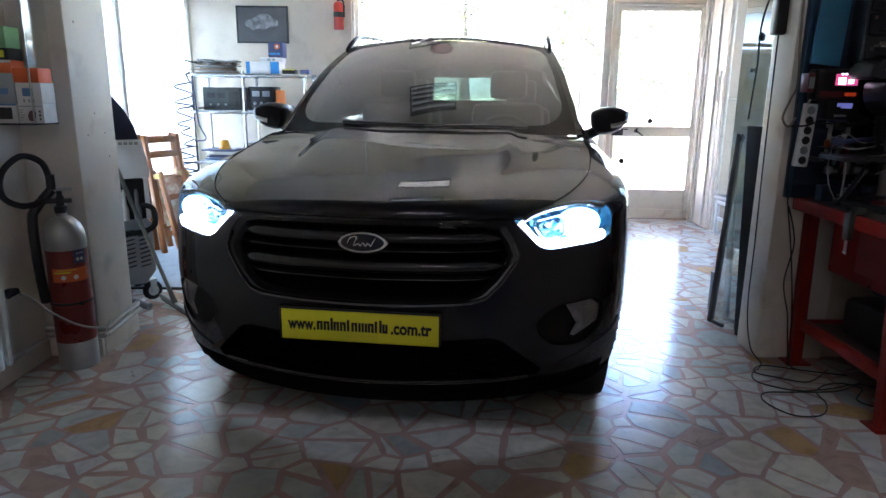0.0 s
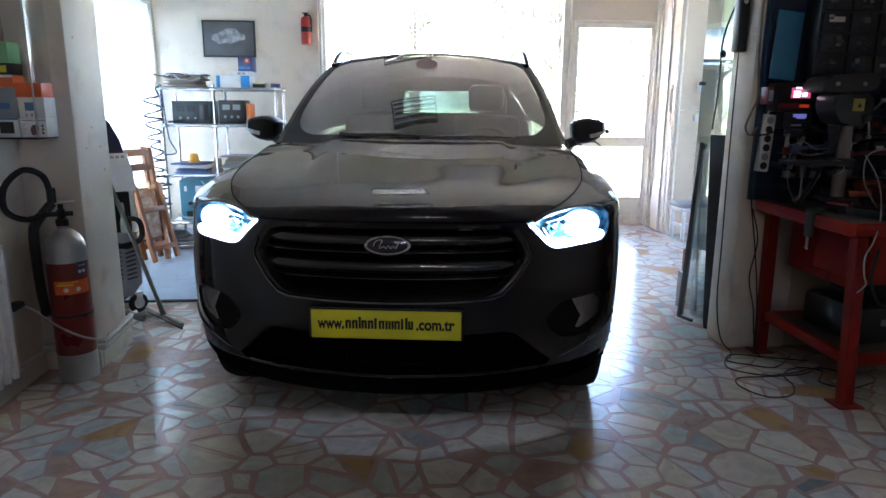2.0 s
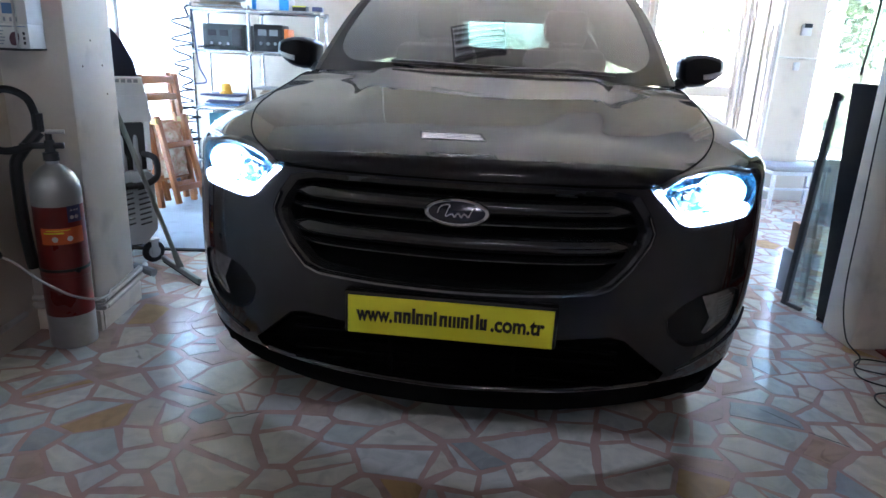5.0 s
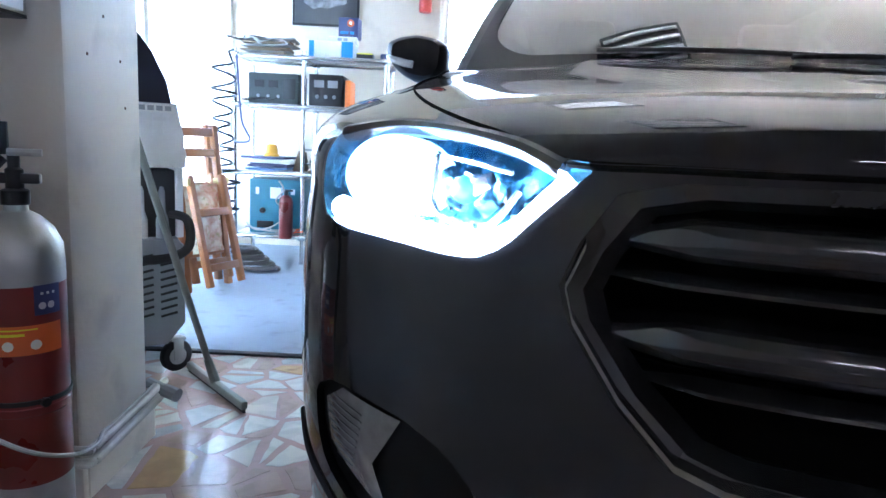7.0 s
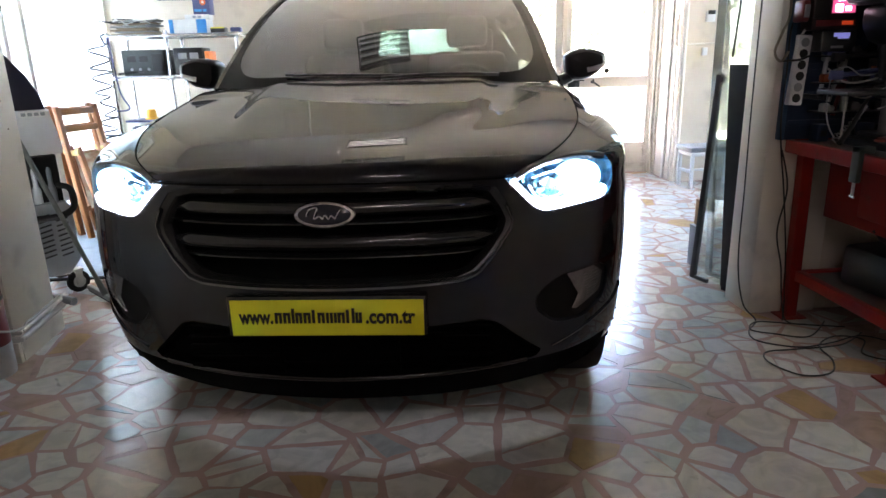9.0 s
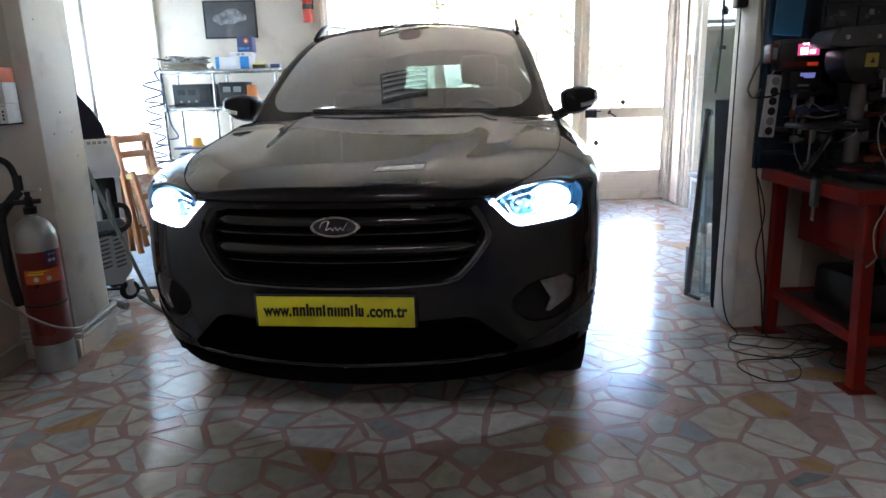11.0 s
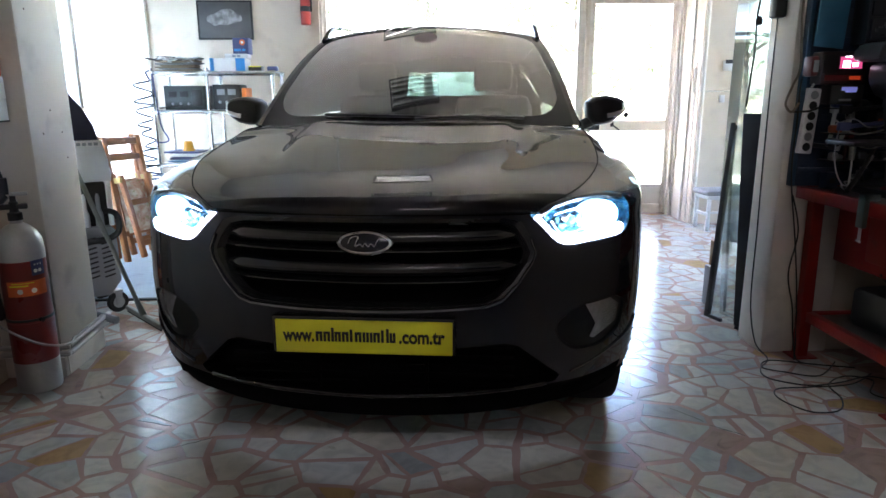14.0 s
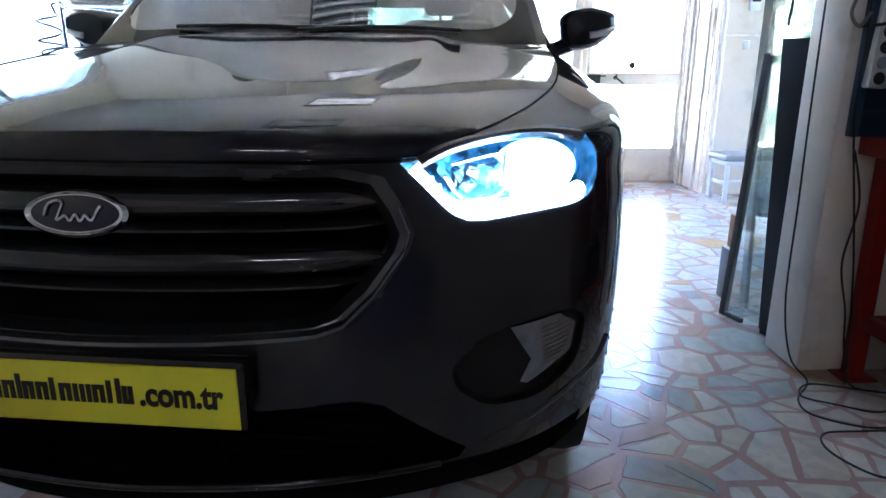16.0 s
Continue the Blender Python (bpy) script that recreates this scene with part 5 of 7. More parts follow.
part("rubber_lip", bm, M_RUBBER, sq)
top = Vector((-1.80, 3.515, 1.02))
foot = mid + Vector((0, 0, .012))
bm = bmesh.new()
tube(bm, [foot, foot.lerp(top, .10)], .019, 10, taper=.75)
part("ferrule", bm, M_GREEN, sq)
bm = bmesh.new()
tube(bm, [foot.lerp(top, .08), top], .012, 10)
part("stick", bm, M_GREEN, sq)
bm = bmesh.new()
tube(bm, [(-1.735, 3.50, .165), (-1.66, 3.47, .15)], .017, 10)
tube(bm, [(-1.675, 3.475, .153), (-1.63, 3.458, .145)], .021, 10)
tagged(part("drain_stub", bm, M_GREYPL), "short grey pipe stub with black collar at the pillar", "pipe")

# ---- broken-marble floor: loose shards in pink mortar ----
def shard_material():
    m, nt, p, L = nodes_of("marble_shard")
    oi = nt.nodes.new("ShaderNodeObjectInfo")
    ge = nt.nodes.new("ShaderNodeNewGeometry")
    ad = nt.nodes.new("ShaderNodeMath")
    ad.operation = 'ADD'
    L.new(oi.outputs["Random"], ad.inputs[0])
    L.new(ge.outputs["Random Per Island"], ad.inputs[1])
    fr = nt.nodes.new("ShaderNodeMath")
    fr.operation = 'FRACT'
    L.new(ad.outputs[0], fr.inputs[0])
    r = nt.nodes.new("ShaderNodeValToRGB")
    r.color_ramp.interpolation = 'CONSTANT'
    stops = ((0, (0.64, 0.63, 0.55)), (.20, (0.58, 0.59, 0.56)), (.36, (0.50, 0.53, 0.50)), (.50, (0.66, 0.64, 0.58)), (.68, (0.62, 0.57, 0.47)), (.80, (0.47, 0.34, 0.275)), (.90, (0.37, 0.40, 0.39)), (.93, (0.50, 0.33, 0.16)), (.955, (0.25, 0.27, 0.28)), (.968, (0.62, 0.60, 0.54)))
    e = r.color_ramp.elements
    e[0].position, e[0].color = 0, (*stops[0][1], 1)
    e[1].position, e[1].color = stops[1][0], (*stops[1][1], 1)
    for pos, c in stops[2:]:
        e.new(pos).color = (*c, 1)
    L.new(fr.outputs[0], r.inputs["Fac"])
    co = nt.nodes.new("ShaderNodeNewGeometry")
    # veins and clouds, shifted from stone to stone
    cb = nt.nodes.new("ShaderNodeCombineXYZ")
    sc = nt.nodes.new("ShaderNodeMath")
    sc.operation = 'MULTIPLY'
    sc.inputs[1].default_value = 37.0
    L.new(fr.outputs[0], sc.inputs[0])
    L.new(sc.outputs[0], cb.inputs[2])
    va = nt.nodes.new("ShaderNodeVectorMath")
    va.operation = 'ADD'
    L.new(co.outputs["Position"], va.inputs[0])
    L.new(cb.outputs[0], va.inputs[1])
    n1 = nt.nodes.new("ShaderNodeTexNoise")
    n1.inputs["Scale"].default_value, n1.inputs["Detail"].default_value, n1.inputs["Distortion"].default_value = 9, 8, 1.6
    n2 = nt.nodes.new("ShaderNodeTexNoise")
    n2.inputs["Scale"].default_value, n2.inputs["Detail"].default_value = 1.1, 5
    L.new(va.outputs[0], n1.inputs["Vector"])
    L.new(co.outputs["Position"], n2.inputs["Vector"])
    v = nt.nodes.new("ShaderNodeValToRGB")
    v.color_ramp.elements[0].position, v.color_ramp.elements[1].position = .36, .60
    v.color_ramp.elements[0].color, v.color_ramp.elements[1].color = (.80, .80, .81, 1), (1, 1, 1, 1)
    L.new(n1.outputs["Fac"], v.inputs["Fac"])
    mx = nt.nodes.new("ShaderNodeMix")
    mx.data_type, mx.blend_type = 'RGBA', 'MULTIPLY'
    mx.inputs[0].default_value = 1
    L.new(r.outputs[0], mx.inputs[6])
    L.new(v.outputs[0], mx.inputs[7])
    d = nt.nodes.new("ShaderNodeValToRGB")
    d.color_ramp.elements[0].position, d.color_ramp.elements[1].position = .35, .65
    d.color_ramp.elements[0].color, d.color_ramp.elements[1].color = (.88, .86, .83, 1), (1, 1, 1, 1)
    L.new(n2.outputs["Fac"], d.inputs["Fac"])
    m2 = nt.nodes.new("ShaderNodeMix")
    m2.data_type, m2.blend_type = 'RGBA', 'MULTIPLY'
    m2.inputs[0].default_value = 1
    L.new(mx.outputs[2], m2.inputs[6])
    L.new(d.outputs[0], m2.inputs[7])
    # dark scuffs and trodden-in dirt, sparse
    n3 = nt.nodes.new("ShaderNodeTexNoise")
    n3.inputs["Scale"].default_value, n3.inputs["Detail"].default_value, n3.inputs["Distortion"].default_value = 7, 10, .8
    L.new(co.outputs["Position"], n3.inputs["Vector"])
    k = nt.nodes.new("ShaderNodeValToRGB")
    k.color_ramp.elements[0].position, k.color_ramp.elements[1].position = .66, .76
    k.color_ramp.elements[0].color, k.color_ramp.elements[1].color = (1, 1, 1, 1), (.42, .42, .42, 1)
    L.new(n3.outputs["Fac"], k.inputs["Fac"])
    m3 = nt.nodes.new("ShaderNodeMix")
    m3.data_type, m3.blend_type = 'RGBA', 'MULTIPLY'
    m3.inputs[0].default_value = 1
    L.new(m2.outputs[2], m3.inputs[6])
    L.new(k.outputs[0], m3.inputs[7])
    L.new(m3.outputs[2], p.inputs["Base Color"])
    mr = nt.nodes.new("ShaderNodeMapRange")
    mr.inputs["From Min"].default_value, mr.inputs["From Max"].default_value = .3, .7
    mr.inputs["To Min"].default_value, mr.inputs["To Max"].default_value = .27, .10
    L.new(n2.outputs["Fac"], mr.inputs["Value"])
    L.new(mr.outputs[0], p.inputs["Roughness"])
    return m


M_SHARD = shard_material()
M_MORTAR = surface("pink_mortar", (0.47, 0.325, 0.28), (0.39, 0.265, 0.23), 0.22, scale=4, fine=140, bump=0.1, bump_d=0.001, stain=(0.26, 0.20, 0.17), stain_amt=0.7)
floor_ob = bpy.data.objects["floor"]
floor_ob.data.materials.clear()
floor_ob.data.materials.append(M_MORTAR)


def clip(poly, a, b, c):
    """Keeps the side of a polygon where a x + b y < c."""
    out = []
    for (x1, y1), (x2, y2) in zip(poly, poly[1:] + poly[:1]):
        d1, d2 = a * x1 + b * y1 - c, a * x2 + b * y2 - c
        if d1 <= 0:
            out.append((x1, y1))
        if (d1 < 0 < d2) or (d2 < 0 < d1):
            t = d1 / (d1 - d2)
            out.append((x1 + (x2 - x1) * t, y1 + (y2 - y1) * t))
    return out


def poly_area(q):
    return abs(sum(x1 * y2 - x2 * y1 for (x1, y1), (x2, y2) in zip(q, q[1:] + q[:1]))) / 2


def shards():
    rng = random.Random(7)
    seeds = []
    x0, x1, y0, y1 = -2.6, 4.0, -3.38, 7.05
    tries = 0
    grid = {}
    while tries < 52000:
        tries += 1
        x, y = rng.uniform(x0, x1), rng.uniform(y0, y1)
        r = rng.choice((.075, .095, .12, .145))
        k = (int(x // .3), int(y // .3))
        if all(math.hypot((x - sx), (y - sy)) > (r + sr) * .64 for i in (-1, 0, 1) for j in (-1, 0, 1) for sx, sy, sr in grid.get((k[0] + i, k[1] + j), ())):
            grid.setdefault(k, []).append((x, y, r))
            seeds.append((x, y, r))
    cells = []
    for sx, sy, sr in seeds:
        s = .6
        poly = [(sx - s, sy - s), (sx + s, sy - s), (sx + s, sy + s), (sx - s, sy + s)]
        ki, kj = int(sx // .3), int(sy // .3)
        near = [(ox, oy, orr) for i in range(-3, 4) for j in range(-3, 4) for ox, oy, orr in grid.get((ki + i, kj + j), ()) if (ox, oy) != (sx, sy)]
        near.sort(key=lambda o: (o[0] - sx) ** 2 + (o[1] - sy) ** 2)
        gap = rng.uniform(.003, .012)
        for ox, oy, orr in near[:16]:
            dx, dy = ox - sx, oy - sy
            L = math.hypot(dx, dy)
            off = L / 2 + (sr * sr - orr * orr) / (2 * L) - gap + rng.uniform(-.003, .002)
            poly = clip(poly, dx / L, dy / L, (dx * sx + dy * sy) / L + off)
            if len(poly) < 3:
                break
        if len(poly) < 3:
            continue
        parts = [poly]
        # most slabs are cracked once or twice into angular shards
        for _ in range(rng.choice((0, 1, 1, 2))):
            parts.sort(key=lambda q: -poly_area(q))
            q = parts.pop(0)
            if poly_area(q) < .016:
                parts.append(q)
                break
            mx, my = sum(p[0] for p in q) / len(q), sum(p[1] for p in q) / len(q)
            mx, my = mx + rng.uniform(-.03, .03), my + rng.uniform(-.03, .03)
            a = rng.uniform(0, math.pi)
            nx, ny = math.cos(a), math.sin(a)
            parts += [clip(q, nx, ny, nx * mx + ny * my - gap), clip(q, -nx, -ny, -nx * mx - ny * my - gap)]
        for q in parts:
            if len(q) < 3:
                continue
            # short sides are knocked off, as on broken slabs
            keep = [p for i, p in enumerate(q) if math.hypot(p[0] - q[i - 1][0], p[1] - q[i - 1][1]) > .02]
            if len(keep) >= 3 and poly_area(keep) > .0012:
                kx, ky, ks = sum(p[0] for p in keep) / len(keep), sum(p[1] for p in keep) / len(keep), rng.uniform(.92, 1.0)
                keep = [(kx + (x - kx) * ks + rng.uniform(-.005, .005), ky + (y - ky) * ks + rng.uniform(-.005, .005)) for x, y in keep]
                keep = [(min(max(x, -2.595), 3.995), min(max(y, y0), 7.045)) for x, y in keep]
                # broken edges: each side is split and knocked a little out of line
                rough = []
                for (ax, ay), (bx, by) in zip(keep, keep[1:] + keep[:1]):
                    L = math.hypot(bx - ax, by - ay)
                    rough.append((ax, ay))
                    for q in range(1, int(L / .03)):
                        f, o = q / int(L / .03), rng.uniform(-.0035, .0025)
                        rough.append((ax + (bx - ax) * f + (by - ay) / L * o, ay + (by - ay) * f - (bx - ax) / L * o))
                keep = rough
                cells.append((keep, sum(p[0] for p in keep) / len(keep), sum(p[1] for p in keep) / len(keep)))
    return cells


def blocked(x, y):
    return (x < -1.995 and y < 3.5) or (x < -1.73 and 3.09 < y < 3.5) or (x > 1.60 and 3.16 < y < 3.41) or (x > 2.74 and y < 3.5) or (x > 1.94 and 3.19 < y < 3.41) or (x > 2.63 and y > 6.47) or (x < -1.05 and y > 4.26)


def shard_geometry(poly, cx, cy):
    n = len(poly)
    lo = [(x - cx, y - cy, -.0011) for x, y in poly]
    hi = [((x - cx) * .985, (y - cy) * .985, .0) for x, y in poly]
    return lo + hi, [tuple(range(n, 2 * n))] + [(i, (i + 1) % n, n + (i + 1) % n, n + i) for i in range(n)]


def lay_floor():
    near, far = [], []
    for poly, cx, cy in shards():
        if blocked(cx, cy):
            continue
        (near if -1.75 < cx < 1.75 and .75 < cy < 3.5 else far).append((poly, cx, cy))
    near.sort(key=lambda c: (c[2] - 1.9) ** 2 + c[1] ** 2 * .7)
    far += near[300:]
    for poly, cx, cy in near[:300]:
        v, f = shard_geometry(poly, cx, cy)
        me = bpy.data.meshes.new("shard")
        me.from_pydata(v, [], f)
        me.materials.append(M_SHARD)
        ob = new("shard", me)
        ob.location = (cx, cy, 0)
        ob.parent = floor_ob
    V, Fc = [], []
    for poly, cx, cy in far:
        v, f = shard_geometry(poly, cx, cy)
        Fc += [tuple(i + len(V) for i in q) for q in f]
        V += [(x + cx, y + cy, z) for x, y, z in v]
    me = bpy.data.meshes.new("shards")
    me.from_pydata(V, [], Fc)
    me.materials.append(M_SHARD)
    ob = new("shards", me)
    ob.parent = floor_ob
    ob["kind"] = "stuff"


bm = bmesh.new()
crk = random.Random(41)
for x0, y0, x1, y1 in ((.93, 2.62, 1.02, 2.50), (1.03, 2.47, 1.13, 2.38), (-1.02, 2.42, -.88, 2.49), (.62, 1.42, .70, 1.36), (.30, 1.25, .36, 1.19)):
    P = [(x0 + (x1 - x0) * k / 7 + crk.uniform(-.004, .004), y0 + (y1 - y0) * k / 7 + crk.uniform(-.004, .004)) for k in range(8)]
    for (ax, ay), (bx, by), k in zip(P, P[1:], range(7)):
        w = .0016 + .0012 * math.sin(math.pi * (k + .5) / 7)
        d = Vector((bx - ax, by - ay, 0)).normalized()
        o = Vector((-d.y, d.x, 0)) * w
        q = [Vector((ax, ay, .0012)) + o, Vector((ax, ay, .0012)) - o, Vector((bx, by, .0012)) - o, Vector((bx, by, .0012)) + o]
        bm.faces.new([bm.verts.new(v) for v in q])
tagged(part("floor_crack", bm, M_SOCKET), "thin dark cracks and scratches in the marble floor", "crack", kind="stuff")
M_MAT = surface("blue_grey_mat", (0.27, 0.32, 0.38), (0.22, 0.26, 0.31), 0.55, scale=3, fine=200, bump=0.2, stain=(0.10, 0.10, 0.11), stain_amt=0.4)
mat_e = empty("floor_mat", -1.82, 5.65, 0, label="blue-grey rubber floor mat with dark edging", category="mat")
part("sheet", (lambda b: (box(b, -.77, .77, -1.36, 1.39, .0, .008, .002), b)[1])(bmesh.new()), M_MAT, mat_e)
part("edging", (lambda b: (box(b, -.77, .77, -1.40, -1.362, .0, .010, .002), b)[1])(bmesh.new()), M_RUBBER, mat_e)

# ---- north side: rack, chairs, poster, extinguisher, hose ----
M_CHROMEROD = plain("chrome_rod", (0.70, 0.70, 0.70), 0.25, 0.9)
M_SHELFBOARD = plain("grey_shelf", (0.45, 0.45, 0.45), 0.5, 0.3)
rack = empty("storage_rack", -1.82, 6.47, 0, label="chrome tube rack with four shelves of workshop gear", category="rack")
RX, RY = (-.54, -.06, .51), (-.22, .22)
for x in RX:
    for y in RY:
        bm = bmesh.new()
        tube(bm, [(x, y, .008), (x, y, 1.50 if x < .4 else 1.46)], .0155, 12)
        lathe(bm, [(0, 0), (.018, 0), (.018, .02), (0, .02)], 12, pose(x, y, .002))
        part("post", bm, M_CHROMEROD, rack)
for z in (.20, .65, 1.12, 1.455):
    for y in RY:
        bm = bmesh.new()
        tube(bm, [(-.56, y, z), (.53, y, z)], .0135, 10)
        for x in RX:
            lathe(bm, [(0, -.026), (.023, -.026), (.023, .026), (0, .026)], 12, pose(x, y, z, 0, 90, 0))
        part("rail", bm, M_CHROMEROD, rack)
    for x in RX:
        bm = bmesh.new()
        tube(bm, [(x, -.22, z - .004), (x, .22, z - .004)], .009, 8)
        part("side_rail", bm, M_CHROMEROD, rack)
    bm = bmesh.new()
    box(bm, -.53, .50, -.205, .205, z + .012, z + .018)
    part("shelf", bm, M_SHELFBOARD, rack)


def thing_box(name, x0, x1, y0, y1, z0, z1, mat, label, category, bev=.004, rz=0, details=()):
    """A box-bodied thing with its front fittings: (kind, x, z, width, height, material, depth)."""
    e = empty(name, (x0 + x1) / 2, (y0 + y1) / 2, z0, rz, label, category)
    w, d, h = x1 - x0, y1 - y0, z1 - z0
    bm = bmesh.new()
    box(bm, -w / 2, w / 2, -d / 2, d / 2, 0, h, bev)
    part("case", bm, mat, e)
    for kind, fx, fz, fw, fh, m, dep in details:
        bm = bmesh.new()
        cx, cz = -w / 2 + fx * w, fz * h
        if kind == "knob":
            lathe(bm, [(0, dep), (fw * .8, dep), (fw, 0)], 14, pose(cx, -d / 2, cz, 90, 0, 0))
        else:
            box(bm, cx - fw / 2, cx + fw / 2, -d / 2 - dep, -d / 2 + .002, cz - fh / 2, cz + fh / 2, min(.002, dep * .4))
        part(kind, bm, m, e)
    return e


M_DKGREEN = plain("dark_green_panel", (0.035, 0.045, 0.045), 0.45)
M_TEAL = surface("teal_enamel", (0.03, 0.20, 0.27), (0.025, 0.16, 0.22), 0.4, scale=8)
S1, S2, S3, S4 = 1.473, 1.138, .668, .218
thing_box("radio_set", -2.28, -1.93, 6.30, 6.6, S2, S2 + .21, M_DKGREEN, "dark green box-shaped bench instrument", "instrument", .006, 0,
          (("dial", .22, .65, .07, .05, M_BLACK, .003), ("dial", .5, .65, .07, .05, M_BLACK, .003), ("knob", .2, .25, .012, 0, M_GREYPL, .015), ("knob", .4, .25, .012, 0, M_GREYPL, .015), ("knob", .6, .25, .012, 0, M_GREYPL, .015), ("panel", .82, .5, .09, .14, M_BLACK, .003)))
thing_box("power_supply", -1.86, -1.62, 6.32, 6.6, S2, S2 + .22, M_BLACK, "black bench power supply with knobs", "power supply", .006, 0,
          (("meter", .3, .7, .07, .05, M_GREYPL, .004), ("meter", .7, .7, .07, .05, M_GREYPL, .004), ("knob", .25, .3, .014, 0, M_GREYPL, .018), ("knob", .5, .3, .014, 0, M_GREYPL, .018), ("knob", .75, .3, .014, 0, M_GREYPL, .018)))
thing_box("orange_case", -1.61, -1.57, 6.34, 6.58, S2, S2 + .19, plain("orange_plastic", (0.75, 0.20, 0.03), 0.45), "bright orange plastic case on edge", "case", .008)
M_CARDBLUE = plain("bright_blue_card", (0.02, 0.25, 0.60), 0.5)
thing_box("packing_box", -1.86, -1.55, 6.30, 6.52, S1, S1 + .11, M_PAPER, "white cardboard box with blue printed ends", "box", .003, 0, (("print", .06, .5, .035, .109, M_CARDBLUE, .002), ("print", .72, .5, .002, .1, M_GREYCARD, .002), ("print", .86, .5, .08, .109, M_CARDBLUE, .002)))
thing_box("packing_box", -1.74, -1.54, 6.34, 6.54, S1 + .1105, S1 + .15, M_PAPER, "flat pale blue and white carton", "box", .003, 4, (("print", .4, .5, .03, .02, M_GREYCARD, .002), ("print", .6, .5, .03, .02, M_GREYCARD, .002)))
thing_box("picture_box", -1.67, -1.53, 6.40, 6.52, S1 + .1505, S1 + .29, M_NAVY, "dark printed carton with a round motif", "box", .003, -5, (("knob", .62, .72, .026, 0, M_ORANGE, .002), ("knob", .62, .72, .014, 0, M_PAPER, .003), ("print", .3, .25, .06, .02, M_CARDBLUE, .002), ("print", .7, .25, .03, .02, M_CARDBLUE, .002)))
thing_box("small_carton", -1.535, -1.42, 6.34, 6.48, S1, S1 + .045, M_BLACK, "small dark carton with a yellow lid", "box", .003, 0, (("print", .5, .9, .11, .008, M_YELLOW, .003),))
thing_box("clamp_tool", -1.36, -1.27, 6.28, 6.36, S1, S1 + .04, M_NAVY, "small dark metal clamp", "clamp", .01)


def pile(name, cx, cy, z, w, d, n, mats, label, seed, th=(.006, .014)):
    rng = random.Random(seed)
    e = empty(name, cx, cy, z, 0, label, "papers")
    zz = 0
    for k in range(n):
        h = rng.uniform(*th)
        bm = bmesh.new()
        ww, dd = w * rng.uniform(.8, 1), d * rng.uniform(.85, 1)
        nx = 8
        rows = []
        sag = rng.uniform(-.004, .012)
        m = pose(rng.uniform(-.02, .02), rng.uniform(-.02, .02), zz, 0, 0, rng.uniform(-12, 12))
        for sgn in (0, 1):
            rows.append([[m @ Vector((-ww / 2 + ww * i / nx, y, h * sgn + sag * ((2 * i / nx - 1) ** 2 if i > nx / 2 else 0))) for i in range(nx + 1)] for y in (-dd / 2, dd / 2)])
        a, b = rows
        grid_mesh(bm, a)
        grid_mesh(bm, b)
        grid_mesh(bm, [a[0], b[0]])
        grid_mesh(bm, [a[1], b[1]])
        grid_mesh(bm, [[a[0][0], a[1][0]], [b[0][0], b[1][0]]])
        grid_mesh(bm, [[a[0][-1], a[1][-1]], [b[0][-1], b[1][-1]]])
        bmesh.ops.remove_doubles(bm, verts=bm.verts[:], dist=.0002)
        part("sheaf", bm, mats[rng.randrange(len(mats))], e)
        zz += h + .0005 + max(0, sag)
    return e


M_BROWNCARD = surface("brown_card", (0.30, 0.22, 0.14), (0.24, 0.17, 0.11), 0.75, scale=15)
M_DARKPAPER = surface("grey_paper", (0.30, 0.30, 0.30), (0.22, 0.22, 0.22), 0.7, scale=15)
pile("paper_stack", -2.17, 6.44, S1, .36, .26, 7, (M_BROWNCARD, M_DARKPAPER, M_PAPER, M_BROWNCARD), "untidy stack of brown and grey papers", 3, (.008, .016))
pile("paper_stack", -2.14, 6.44, S3, .34, .30, 6, (M_NAVY, M_PAPER, M_NAVY, M_BLUECARD), "stack of blue folders and white papers", 5, (.008, .016))
pile("paper_stack", -1.65, 6.44, S3, .42, .30, 9, (M_DARKPAPER, M_BROWNCARD, M_PAPER, M_DARKPAPER), "sagging pile of grey catalogues", 8, (.010, .02))
bm = bmesh.new()
lathe(bm, [(0, 0), (.055, 0), (.055, .015), (.045, .02), (.04, .07), (.032, .085), (0, .09)], 20, pose(-2.14, 6.40, S3 + .10))
tagged(part("beacon_lamp", bm, plain("amber_plastic", (0.80, 0.38, 0.03), 0.35)), "amber beacon lamp lying on folders", "lamp")
bm = bmesh.new()
prism(bm, [(-.05, 0), (.05, 0), (.03, .14), (-.01, .15)], -.05, .05, pose(-1.93, 6.42, S3 + .0), bev=.006)
tagged(part("brown_bag", bm, M_BROWNCARD), "small creased brown paper bag", "bag")
thing_box("welding_set", -2.27, -1.89, 6.30, 6.62, S4, S4 + .39, M_TEAL, "teal metal-cased charger with dials", "charger", .008, 0,
          (("meter", .5, .75, .08, .08, M_LIGHTPL, .005), ("plate", .15, .78, .025, .05, M_LIGHTPL, .003), ("switch", .82, .78, .03, .04, M_LIGHTPL, .004), ("knob", .25, .42, .022, 0, M_BLACK, .02), ("knob", .65, .42, .022, 0, M_BLACK, .02), ("knob", .75, .2, .012, 0, M_BLACK, .02), ("vent", .3, .16, .12, .05, M_BLACK, .003)))
bm = bmesh.new()
tube(bm, curve_pts([(-2.05, 6.27, .60), (-2.01, 6.24, .54), (-2.06, 6.23, .46), (-1.98, 6.22, .38), (-2.08, 6.23, .28), (-2.2, 6.22, .25), (-2.27, 6.23, .30)], 6), .006, 8)
tube(bm, curve_pts([(-2.28, 6.24, .27), (-2.15, 6.22, .25), (-2.0, 6.23, .24), (-1.92, 6.25, .255)], 5), .007, 8)
tagged(part("charger_lead", bm, M_WCABLE), "pale leads hanging in front of the charger", "cable")
